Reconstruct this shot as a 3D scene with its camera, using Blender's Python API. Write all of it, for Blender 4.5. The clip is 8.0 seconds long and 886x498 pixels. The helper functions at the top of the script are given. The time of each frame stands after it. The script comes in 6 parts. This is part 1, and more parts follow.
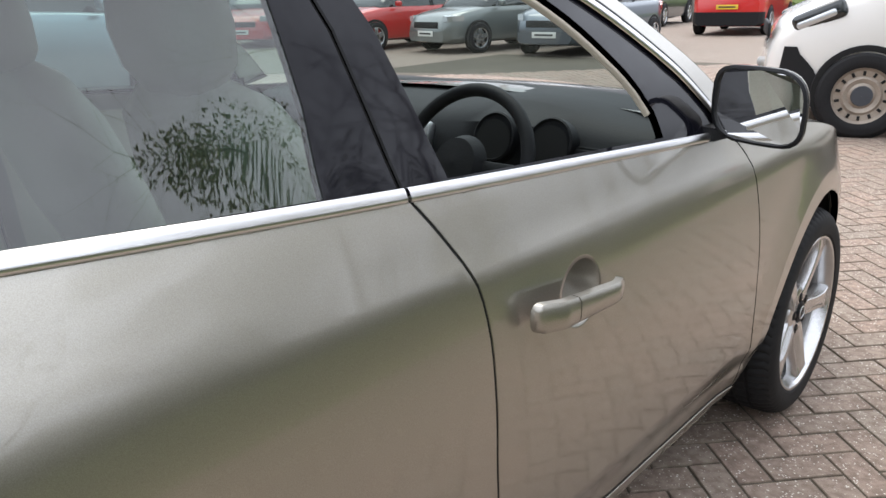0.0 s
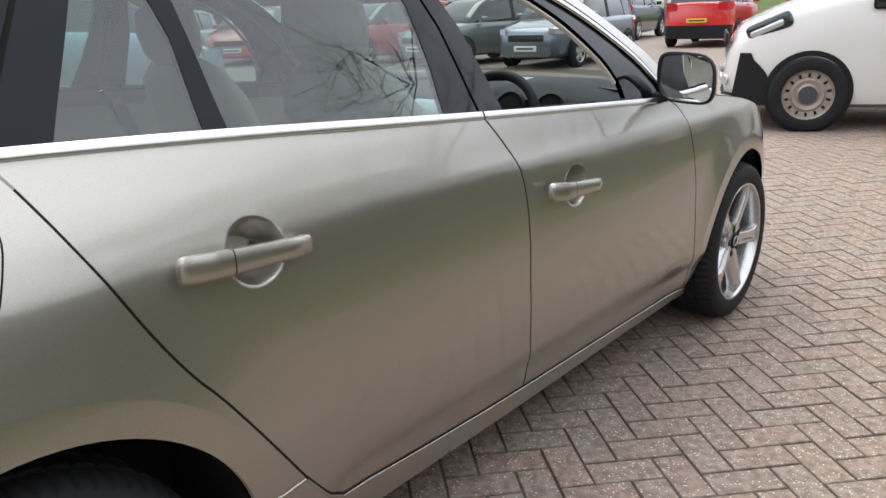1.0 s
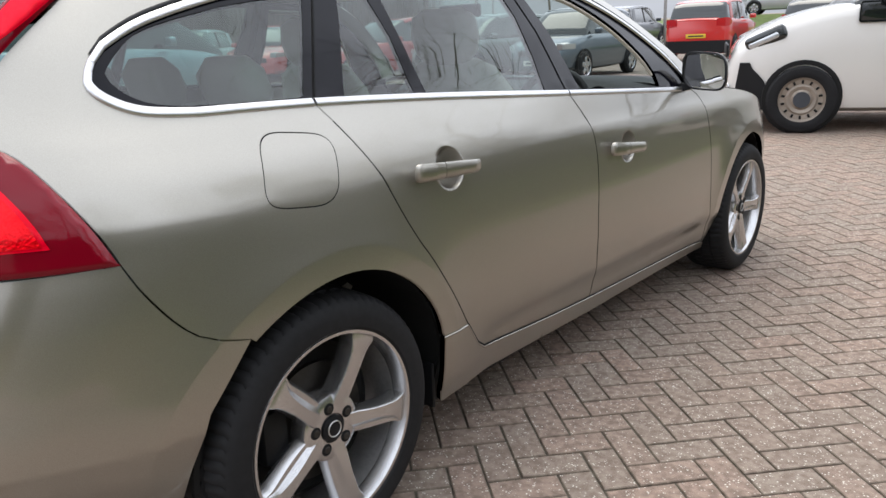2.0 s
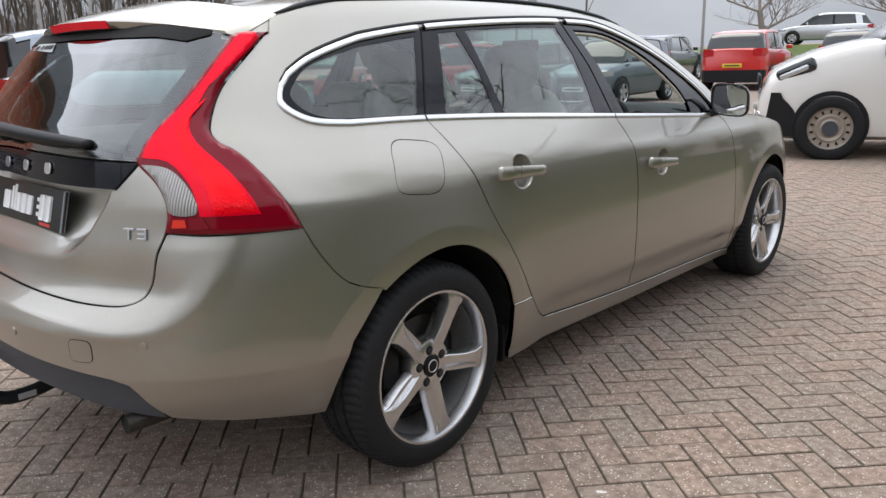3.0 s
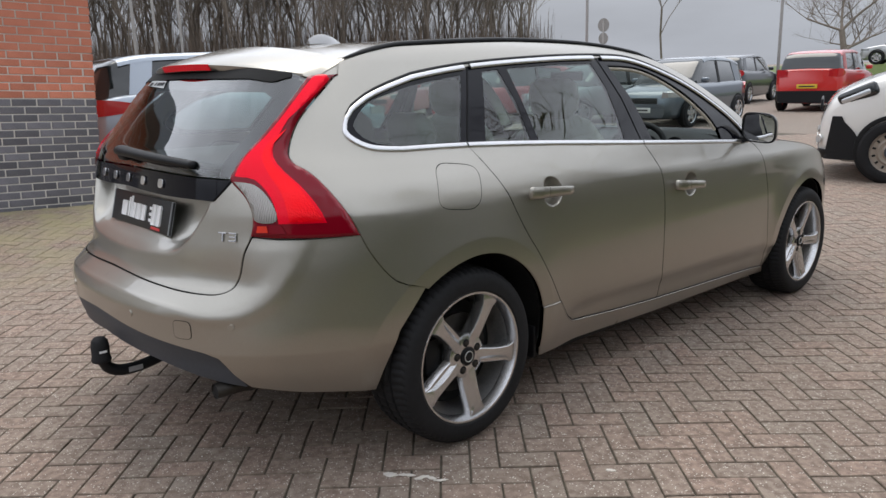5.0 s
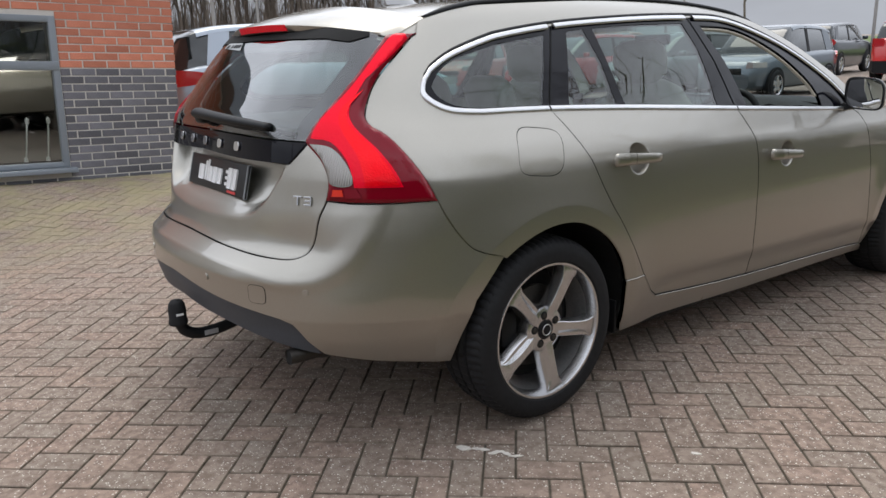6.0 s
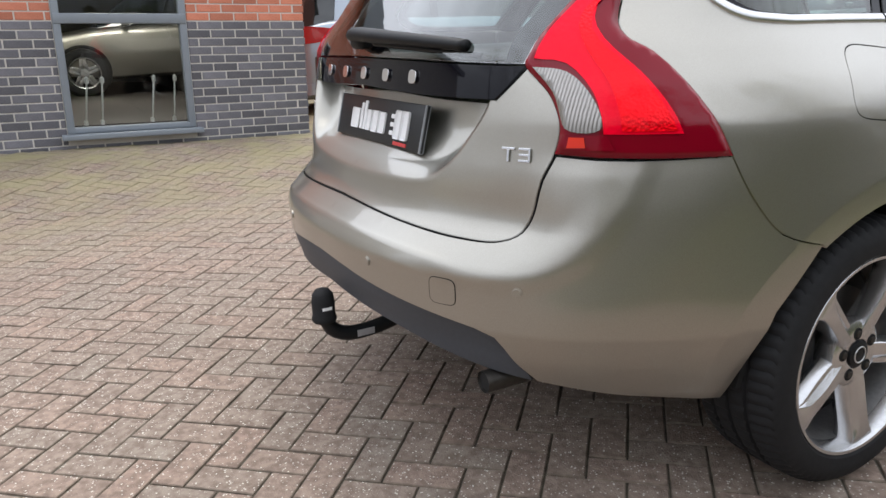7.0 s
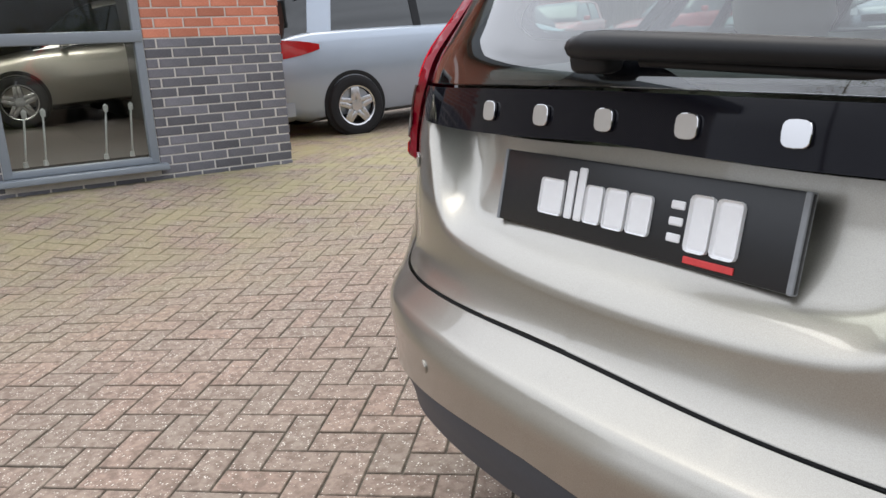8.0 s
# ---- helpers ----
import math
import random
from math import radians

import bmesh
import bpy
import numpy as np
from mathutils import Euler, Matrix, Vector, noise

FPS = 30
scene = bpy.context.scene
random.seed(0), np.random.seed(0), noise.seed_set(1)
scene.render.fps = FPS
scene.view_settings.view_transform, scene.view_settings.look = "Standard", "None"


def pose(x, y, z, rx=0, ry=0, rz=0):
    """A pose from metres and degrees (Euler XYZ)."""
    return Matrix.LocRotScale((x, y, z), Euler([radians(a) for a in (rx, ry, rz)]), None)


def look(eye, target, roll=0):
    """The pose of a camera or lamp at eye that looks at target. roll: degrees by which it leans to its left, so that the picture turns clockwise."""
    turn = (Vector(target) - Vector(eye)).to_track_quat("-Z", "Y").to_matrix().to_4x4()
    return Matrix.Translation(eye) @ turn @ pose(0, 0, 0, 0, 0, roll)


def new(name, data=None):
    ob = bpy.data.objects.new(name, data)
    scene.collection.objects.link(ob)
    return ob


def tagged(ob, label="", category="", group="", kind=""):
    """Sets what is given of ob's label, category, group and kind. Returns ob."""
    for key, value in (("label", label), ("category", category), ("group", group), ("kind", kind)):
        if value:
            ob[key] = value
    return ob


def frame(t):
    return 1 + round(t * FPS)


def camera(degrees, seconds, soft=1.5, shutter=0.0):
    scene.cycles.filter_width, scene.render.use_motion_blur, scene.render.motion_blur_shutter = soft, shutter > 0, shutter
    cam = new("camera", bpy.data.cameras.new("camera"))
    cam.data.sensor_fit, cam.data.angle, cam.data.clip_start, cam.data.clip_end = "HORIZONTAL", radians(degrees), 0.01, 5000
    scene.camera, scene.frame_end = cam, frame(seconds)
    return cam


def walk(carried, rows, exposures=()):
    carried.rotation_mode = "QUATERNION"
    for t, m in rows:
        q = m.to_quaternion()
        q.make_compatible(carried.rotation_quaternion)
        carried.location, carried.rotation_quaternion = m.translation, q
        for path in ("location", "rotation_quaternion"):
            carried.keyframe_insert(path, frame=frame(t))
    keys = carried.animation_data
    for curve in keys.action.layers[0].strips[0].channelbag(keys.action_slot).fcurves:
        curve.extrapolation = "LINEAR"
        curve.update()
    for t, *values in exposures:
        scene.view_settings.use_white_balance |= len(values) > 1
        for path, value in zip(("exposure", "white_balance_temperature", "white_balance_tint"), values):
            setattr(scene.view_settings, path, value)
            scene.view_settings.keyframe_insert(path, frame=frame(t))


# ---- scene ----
cam = camera(61.2, 8.0)
PATH = [
    (0, (1.489, 0.498, 1.231), (0.226, 1.906, 0.58), -1.6),
    (0.5, (1.715, 0.142, 1.226), (0.462, 1.571, 0.604), -1.9),
    (1, (1.884, -0.219, 1.23), (0.649, 1.23, 0.619), -2.3),
    (1.5, (1.998, -0.641, 1.217), (0.771, 0.823, 0.625), -2.8),
    (2.8, (2.331, -1.437, 1.238), (1.036, -0.003, 0.72), -2.0),
    (3, (2.38, -1.523, 1.257), (1.067, -0.102, 0.751), -1.8),
    (3.5, (2.569, -1.652, 1.284), (1.207, -0.267, 0.809), -1.6),
    (4, (2.674, -1.707, 1.297), (1.277, -0.349, 0.846), -1.6),
    (5.5, (2.727, -1.728, 1.322), (1.233, -0.488, 0.841), -1.9),
    (6, (2.638, -1.697, 1.277), (1.083, -0.55, 0.76), -2.1),
    (6.5, (2.305, -1.635, 1.206), (0.684, -0.604, 0.649), -2.6),
    (7, (1.848, -1.544, 1.114), (0.154, -0.656, 0.53), -3.1),
    (7.5, (1.279, -1.497, 1.11), (-0.453, -0.68, 0.533), -3.8),
    (8, (0.729, -1.486, 1.131), (-0.907, -0.487, 0.56), -5.1),
]
walk(cam, [(t, look(eye, target, roll)) for t, eye, target, roll in PATH],
     exposures=[(0.0, 0.54), (0.5, 0.48), (1.5, 0.36), (3.0, 0.13), (4.0, -0.07), (5.5, -0.18), (6.5, 0.04), (7.2, 0.30), (7.6, 0.34), (8.0, 0.18)])

# ---- light: bright broken overcast, the sun veiled high up ----
SUN_WAY = Vector((-0.30, 0.20, 0.90)).normalized()
world = bpy.data.worlds.new("world")
scene.world = world
world.use_nodes = True
wn = world.node_tree
sky = wn.nodes.new("ShaderNodeTexSky")
sky.sky_type, sky.sun_disc = "NISHITA", False
sky.sun_elevation, sky.sun_rotation = radians(68), radians(304)
sky.air_density, sky.dust_density, sky.ozone_density = 1.0, 6.0, 1.0
pale = wn.nodes.new("ShaderNodeHueSaturation")
pale.inputs["Saturation"].default_value, pale.inputs["Value"].default_value = 0.35, 1.0
wn.links.new(sky.outputs[0], pale.inputs["Color"])
where, stretch, cloud, cover = (wn.nodes.new("ShaderNode" + k) for k in ("TexCoord", "Mapping", "TexNoise", "MapRange"))
stretch.inputs["Scale"].default_value = (1.0, 1.0, 3.5)
cloud.inputs["Scale"].default_value, cloud.inputs["Detail"].default_value = 2.4, 6.0
wn.links.new(where.outputs["Generated"], stretch.inputs[0])
wn.links.new(stretch.outputs[0], cloud.inputs["Vector"])
wn.links.new(cloud.outputs[0], cover.inputs[0])
cover.inputs["From Min"].default_value, cover.inputs["From Max"].default_value = 0.35, 0.65
cover.inputs["To Min"].default_value, cover.inputs["To Max"].default_value = 0.90, 0.98
# the cloud deck is brightest half way up, with thicker cloud overhead
height, deck, shade = (wn.nodes.new("ShaderNode" + k) for k in ("SeparateXYZ", "MapRange", "VectorMath"))
wn.links.new(where.outputs["Generated"], height.inputs[0])
wn.links.new(height.outputs["Z"], deck.inputs[0])
deck.inputs["From Min"].default_value, deck.inputs["From Max"].default_value = 0.03, 0.42
deck.inputs["To Min"].default_value, deck.inputs["To Max"].default_value = 3.3, 11.0
deck.interpolation_type = "SMOOTHSTEP"
shade.operation = "SCALE"
shade.inputs[0].default_value = (0.95, 1.0, 1.11)
# and brightest round the veiled sun
toward, glow, streak, grade, broken = (wn.nodes.new("ShaderNode" + k) for k in ("VectorMath", "MapRange", "MapRange", "Math", "Math"))
toward.operation, grade.operation, broken.operation = "DOT_PRODUCT", "MULTIPLY", "MULTIPLY"
toward.inputs[1].default_value = SUN_WAY
wn.links.new(where.outputs["Generated"], toward.inputs[0])
wn.links.new(toward.outputs["Value"], glow.inputs[0])
glow.interpolation_type = "SMOOTHSTEP"
glow.inputs["From Min"].default_value, glow.inputs["From Max"].default_value = -0.8, 1.0
glow.inputs["To Min"].default_value, glow.inputs["To Max"].default_value = 0.90, 1.15
wn.links.new(cloud.outputs[0], streak.inputs[0])
streak.inputs["From Min"].default_value, streak.inputs["From Max"].default_value = 0.3, 0.7
streak.inputs["To Min"].default_value, streak.inputs["To Max"].default_value = 0.84, 1.12
thick, heavy = wn.nodes.new("ShaderNodeMapRange"), wn.nodes.new("ShaderNodeMath")
thick.interpolation_type, heavy.operation = "SMOOTHSTEP", "MULTIPLY"
thick.inputs["From Min"].default_value, thick.inputs["From Max"].default_value = 0.45, 0.90
thick.inputs["To Min"].default_value, thick.inputs["To Max"].default_value = 1.0, 0.85
wn.links.new(height.outputs["Z"], thick.inputs[0])
wn.links.new(deck.outputs[0], heavy.inputs[0])
wn.links.new(thick.outputs[0], heavy.inputs[1])
wn.links.new(heavy.outputs[0], grade.inputs[0])
wn.links.new(glow.outputs[0], grade.inputs[1])
wn.links.new(grade.outputs[0], broken.inputs[0])
wn.links.new(streak.outputs[0], broken.inputs[1])
wn.links.new(broken.outputs[0], shade.inputs["Scale"])
veil = wn.nodes.new("ShaderNodeMix")
veil.data_type = "RGBA"
wn.links.new(cover.outputs[0], veil.inputs[0])
wn.links.new(pale.outputs[0], veil.inputs[6])
wn.links.new(shade.outputs[0], veil.inputs[7])
wn.links.new(veil.outputs[2], wn.nodes["Background"].inputs[0])
wn.nodes["Background"].inputs[1].default_value = 0.145
sun = new("sun", bpy.data.lights.new("sun", "SUN"))
sun.data.energy, sun.data.angle, sun.data.color = 1.5, radians(40), (1.0, 0.94, 0.85)
sun.matrix_world = look(SUN_WAY * 8, (0, 0, 0))


# ---- materials ----
def material(name, color, rough=0.5, metal=0.0, **more):
    """A principled material with a little unevenness of tone and a fine bump."""
    mat = bpy.data.materials.new(name)
    mat.use_nodes = True
    nodes, links = mat.node_tree.nodes, mat.node_tree.links
    bsdf = nodes["Principled BSDF"]
    bsdf.inputs["Base Color"].default_value = (*color, 1)
    bsdf.inputs["Roughness"].default_value = rough
    bsdf.inputs["Metallic"].default_value = metal
    for key, value in more.items():
        bsdf.inputs[key.replace("_", " ")].default_value = value
    return mat


def varied(mat, color, other, scale=8.0, fine=120.0, amount=0.5, bump=0.1, detail=4.0, rough=None, distance=0.003, random_tone=0.0):
    """Two scales of noise between two colours, with a bump; random_tone shifts whole objects."""
    nodes, links = mat.node_tree.nodes, mat.node_tree.links
    bsdf = nodes["Principled BSDF"]
    tex = nodes.new("ShaderNodeTexCoord")
    big, small = nodes.new("ShaderNodeTexNoise"), nodes.new("ShaderNodeTexNoise")
    for n, s in ((big, scale), (small, fine)):
        n.inputs["Scale"].default_value, n.inputs["Detail"].default_value = s, detail
        links.new(tex.outputs["Object"], n.inputs["Vector"])
    add = nodes.new("ShaderNodeMath")
    add.operation = "ADD"
    links.new(big.outputs[0], add.inputs[0])
    links.new(small.outputs[0], add.inputs[1])
    ramp = nodes.new("ShaderNodeMapRange")
    ramp.inputs["From Min"].default_value, ramp.inputs["From Max"].default_value = 1 - amount, 1 + amount
    links.new(add.outputs[0], ramp.inputs[0])
    mix = nodes.new("ShaderNodeMix")
    mix.data_type = "RGBA"
    mix.inputs[6].default_value, mix.inputs[7].default_value = (*color, 1), (*other, 1)
    links.new(ramp.outputs[0], mix.inputs[0])
    out = mix.outputs[2]
    if random_tone:
        info, val = nodes.new("ShaderNodeObjectInfo"), nodes.new("ShaderNodeMapRange")
        val.inputs["To Min"].default_value, val.inputs["To Max"].default_value = 1 - random_tone, 1 + random_tone
        links.new(info.outputs["Random"], val.inputs[0])
        hsv = nodes.new("ShaderNodeHueSaturation")
        links.new(val.outputs[0], hsv.inputs["Value"])
        links.new(out, hsv.inputs["Color"])
        out = hsv.outputs[0]
    links.new(out, bsdf.inputs["Base Color"])
    if bump:
        bp = nodes.new("ShaderNodeBump")
        bp.inputs["Strength"].default_value, bp.inputs["Distance"].default_value = bump, distance
        links.new(small.outputs[0], bp.inputs["Height"])
        links.new(bp.outputs[0], bsdf.inputs["Normal"])
    return mat


def plain(name, color, rough=0.5, metal=0.0, spread=0.12, fine=90.0, bump=0.05, **more):
    mat = material(name, color, rough, metal, **more)
    dark = tuple(c * (1 - spread) for c in color)
    light = tuple(min(1, c * (1 + spread)) for c in color)
    return varied(mat, dark, light, 5.0, fine, 0.4, bump)


def car_paint(name, color, flake=0.25, metal=0.75, rough=0.32, coat=1.0):
    """Metallic paint: fine flakes under a clear coat."""
    mat = material(name, color, rough, metal, Coat_Weight=coat, Coat_Roughness=0.03, Coat_IOR=1.5)
    nodes, links = mat.node_tree.nodes, mat.node_tree.links
    bsdf = nodes["Principled BSDF"]
    tex, cell = nodes.new("ShaderNodeTexCoord"), nodes.new("ShaderNodeTexNoise")
    cell.inputs["Scale"].default_value, cell.inputs["Detail"].default_value = 900.0, 1.0
    links.new(tex.outputs["Object"], cell.inputs["Vector"])
    haze = nodes.new("ShaderNodeTexNoise")
    haze.inputs["Scale"].default_value, haze.inputs["Detail"].default_value = 3.0, 5.0
    links.new(tex.outputs["Object"], haze.inputs["Vector"])
    hsv, val = nodes.new("ShaderNodeHueSaturation"), nodes.new("ShaderNodeMapRange")
    val.inputs["To Min"].default_value, val.inputs["To Max"].default_value = 1 - flake, 1 + flake
    hsv.inputs["Color"].default_value = (*color, 1)
    links.new(cell.outputs[0], val.inputs[0])
    links.new(val.outputs[0], hsv.inputs["Value"])
    links.new(hsv.outputs[0], bsdf.inputs["Base Color"])
    dust = nodes.new("ShaderNodeMapRange")
    dust.inputs["To Min"].default_value, dust.inputs["To Max"].default_value = 0.02, 0.07
    links.new(haze.outputs[0], dust.inputs[0])
    links.new(dust.outputs[0], bsdf.inputs["Coat Roughness"])
    return mat


def glass(name, tint, rough=0.0, mirror=0.09, fall=3.2):
    """Thin tinted pane: lets light straight through and mirrors at its surface."""
    mat = bpy.data.materials.new(name)
    mat.use_nodes = True
    nodes, links = mat.node_tree.nodes, mat.node_tree.links
    nodes.remove(nodes["Principled BSDF"])
    clear, gloss, edge, mix, power, scale = (nodes.new("ShaderNode" + k) for k in ("BsdfTransparent", "BsdfGlossy", "LayerWeight", "MixShader", "Math", "MapRange"))
    clear.inputs[0].default_value = (*tint, 1)
    gloss.inputs["Roughness"].default_value = rough
    edge.inputs[0].default_value = 0.5
    power.operation = "POWER"
    power.inputs[1].default_value = fall
    scale.inputs["To Min"].default_value, scale.inputs["To Max"].default_value = mirror, 1.0
    links.new(edge.outputs["Facing"], power.inputs[0])
    links.new(power.outputs[0], scale.inputs[0])
    links.new(scale.outputs[0], mix.inputs[0])
    links.new(clear.outputs[0], mix.inputs[1])
    links.new(gloss.outputs[0], mix.inputs[2])
    links.new(mix.outputs[0], nodes["Material Output"].inputs[0])
    return mat


PAINT = car_paint("champagne paint", (0.385, 0.366, 0.323), 0.22, 0.92, 0.37)
BLACK_GLOSS = material("black gloss trim", (0.005, 0.005, 0.008), 0.05, Specular_IOR_Level=0.2)
BLACK_PLASTIC = plain("black plastic", (0.0075, 0.008, 0.0092), 0.5)
GREY_PLASTIC = plain("grey plastic", (0.045, 0.05, 0.06), 0.55)
# near-black for trim, and for shade painted into gaps, wells and hollows
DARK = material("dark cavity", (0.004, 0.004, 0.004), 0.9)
CHROME = material("bright chrome", (0.78, 0.78, 0.79), 0.09, 1.0)
SATIN = material("satin aluminium", (0.7, 0.7, 0.71), 0.30, 1.0)
ALLOY = plain("silver alloy", (0.56, 0.56, 0.565), 0.27, 0.95, 0.06, Coat_Weight=0.3)
RUBBER = plain("tyre rubber", (0.0135, 0.0135, 0.0145), 0.75, 0.0, 0.25, 60.0, 0.15)
for dull in (RUBBER, BLACK_PLASTIC):
    dull.node_tree.nodes["Principled BSDF"].inputs["Specular IOR Level"].default_value = 0.28
GLASS = glass("tinted glass", (0.44, 0.60, 0.56), 0.0, 0.10, 4.0)
GLASS_CLEAR = glass("clear glass", (0.58, 0.645, 0.63), 0.0, 0.014, 9.0)


# ---- mesh helpers ----
def curve(xs, ys):
    """A smooth monotone curve through a few points."""
    n = len(xs)
    d = [(ys[i + 1] - ys[i]) / (xs[i + 1] - xs[i]) for i in range(n - 1)]
    m = [d[0]] + [0 if d[i - 1] * d[i] <= 0 else 2 * d[i - 1] * d[i] / (d[i - 1] + d[i]) for i in range(1, n - 1)] + [d[-1]]

    def f(x):
        if x <= xs[0]:
            return ys[0]
        if x >= xs[-1]:
            return ys[-1]
        i = max(k for k in range(n - 1) if xs[k] <= x)
        h = xs[i + 1] - xs[i]
        t = (x - xs[i]) / h
        return ((1 + 2 * t) * (1 - t) ** 2 * ys[i] + t * (1 - t) ** 2 * h * m[i]
                + t * t * (3 - 2 * t) * ys[i + 1] + t * t * (t - 1) * h * m[i + 1])
    return f


def smooth(a, b, x):
    t = min(1.0, max(0.0, (x - a) / (b - a)))
    return t * t * (3 - 2 * t)


def spline(points, step=0.02, closed=False):
    """Points along a Catmull-Rom curve through the given ones, about step apart."""
    pts = [Vector(p) for p in points]
    n = len(pts)
    out = []
    for i in range(n if closed else n - 1):
        p1, p2 = pts[i], pts[(i + 1) % n]
        p0 = pts[i - 1] if closed or i else p1
        p3 = pts[(i + 2) % n] if closed or i + 2 < n else p2
        k = max(1, int(round((p2 - p1).length / step)))
        for j in range(k):
            t = j / k
            out.append(0.5 * (2 * p1 + (p2 - p0) * t + (2 * p0 - 5 * p1 + 4 * p2 - p3) * t * t + (3 * p1 - p0 - 3 * p2 + p3) * t ** 3))
    if not closed:
        out.append(pts[-1])
    return out


def mesh_of(name, verts, faces, mat=None, normals=None, smooth_faces=True):
    me = bpy.data.meshes.new(name)
    me.from_pydata([tuple(v) for v in verts], [], faces)
    if mat:
        me.materials.append(mat)
    if smooth_faces:
        me.shade_smooth()
    if normals:
        me.normals_split_custom_set_from_vertices([tuple(n) for n in normals])
    return me


def part(name, data, mat, parent, label="", m=None):
    """Links a mesh, or a bmesh, as one object under a thing or a part."""
    if isinstance(data, bmesh.types.BMesh):
        me = bpy.data.meshes.new(name)
        data.to_mesh(me)
        data.free()
        data = me
    if mat and not data.materials:
        data.materials.append(mat)
    ob = new(name, data)
    ob.parent = parent
    if m is not None:
        ob.matrix_basis = m
    if label:
        tagged(ob, label)
    return ob


def thing(name, label, category, m=None, group="", kind=""):
    ob = new(name)
    if m is not None:
        ob.matrix_basis = m
    return tagged(ob, label, category, group, kind)


def box(size, at=(0, 0, 0), bevel=0.0, bm=None, turn=None, segments=2):
    """A bevelled box, centred at a place; several may go into one bmesh."""
    bm = bm or bmesh.new()
    m = Matrix.Translation(at) @ (turn.to_4x4() if turn else Matrix()) @ Matrix.Diagonal((*size, 1))
    got = bmesh.ops.create_cube(bm, size=1, matrix=m)
    if bevel:
        edges = list({e for v in got["verts"] for e in v.link_edges})
        bmesh.ops.bevel(bm, geom=edges, offset=bevel, segments=segments, profile=0.5, affect="EDGES")
    return bm


def rounded(bm, angle=40):
    """Smooth shading, with sharp edges past an angle."""
    for f in bm.faces:
        f.smooth = True
    for e in bm.edges:
        e.smooth = e.calc_face_angle(0) < radians(angle)
    return bm


def lathe(profile, steps=48, axis="X", bm=None, at=(0, 0, 0)):
    """Turns a profile of (along, radius) round an axis."""
    bm = bm or bmesh.new()
    rings = []
    for along, r in profile:
        ring = []
        for i in range(steps):
            a = 2 * math.pi * i / steps
            c, s = r * math.cos(a), r * math.sin(a)
            p = {"X": (along, c, s), "Y": (c, along, s), "Z": (c, s, along)}[axis]
            ring.append(bm.verts.new(Vector(p) + Vector(at)))
        rings.append(ring)
    for a, b in zip(rings, rings[1:]):
        for i in range(steps):
            j = (i + 1) % steps
            bm.faces.new((a[i], a[j], b[j], b[i]))
    bmesh.ops.recalc_face_normals(bm, faces=bm.faces)
    return bm


def tube(points, radius, sides=8, closed=False, bm=None, flat=1.0, cap=True):
    """A tube along points; radius may be a number or a function of 0..1."""
    bm = bm or bmesh.new()
    pts = [Vector(p) for p in points]
    n = len(pts)
    rings = []
    side = None
    for i, p in enumerate(pts):
        a = pts[(i - 1) % n] if closed or i else p
        b = pts[(i + 1) % n] if closed or i + 1 < n else p
        t = (b - a).normalized()
        up = Vector((0, 0, 1)) if abs(t.z) < 0.95 else Vector((0, 1, 0))
        side = (t.cross(up)).normalized() if side is None else (side - t * side.dot(t)).normalized()
        other = side.cross(t)
        r = radius(i / max(1, n - 1)) if callable(radius) else radius
        rings.append([bm.verts.new(p + side * (r * math.cos(2 * math.pi * k / sides)) + other * (r * flat * math.sin(2 * math.pi * k / sides))) for k in range(sides)])
    for i in range(n if closed else n - 1):
        a, b = rings[i], rings[(i + 1) % n]
        for k in range(sides):
            j = (k + 1) % sides
            bm.faces.new((a[k], a[j], b[j], b[k]))
    if cap and not closed:
        bm.faces.new(rings[0])
        bm.faces.new(rings[-1])
    bmesh.ops.recalc_face_normals(bm, faces=bm.faces)
    for f in bm.faces:
        f.smooth = True
    return bm


# ---- the estate car's skin: s runs back along the side and round the rear to its middle, z up ----
REAR = 0.85
END = REAR * math.pi / 2
half_width = curve([0.16, 0.22, 0.30, 0.42, 0.56, 0.70, 0.80, 0.86, 0.885, 0.90, 0.945, 1.01, 1.06, 1.20, 1.32, 1.37, 1.41, 1.44, 1.47],
                   [0.845, 0.872, 0.898, 0.918, 0.931, 0.933, 0.929, 0.9225, 0.917, 0.910, 0.882, 0.827, 0.785, 0.695, 0.612, 0.575, 0.535, 0.49, 0.42])
fore_width = curve([0.16, 0.22, 0.30, 0.42, 0.56, 0.70, 0.80, 0.86, 0.90, 0.918, 0.932, 0.945, 1.02, 1.06, 1.20, 1.32, 1.37, 1.41, 1.44, 1.47],
                   [0.845, 0.872, 0.898, 0.918, 0.931, 0.934, 0.932, 0.9285, 0.925, 0.9215, 0.916, 0.910, 0.876, 0.847, 0.757, 0.674, 0.637, 0.597, 0.552, 0.482])
rear_end = curve([0.16, 0.22, 0.30, 0.40, 0.50, 0.570, 0.585, 0.615, 0.655, 0.68, 0.75, 0.83, 0.92, 1.03, 1.10, 1.33, 1.42],
                 [0.80, 0.86, 0.92, 0.950, 0.954, 0.957, 0.952, 0.928, 0.892, 0.868, 0.845, 0.822, 0.80, 0.775, 0.725, 0.53, 0.40])
rear_flush = curve([0.16, 0.22, 0.30, 0.40, 0.50, 0.60, 0.70, 0.78, 0.83, 0.92, 1.03, 1.10, 1.33, 1.42],
                   [0.80, 0.86, 0.92, 0.952, 0.951, 0.932, 0.893, 0.851, 0.823, 0.80, 0.775, 0.725, 0.53, 0.40])
rear_power = curve([0.3, 0.55, 0.8, 1.0, 1.32], [2.6, 2.6, 2.8, 3.2, 4.0])
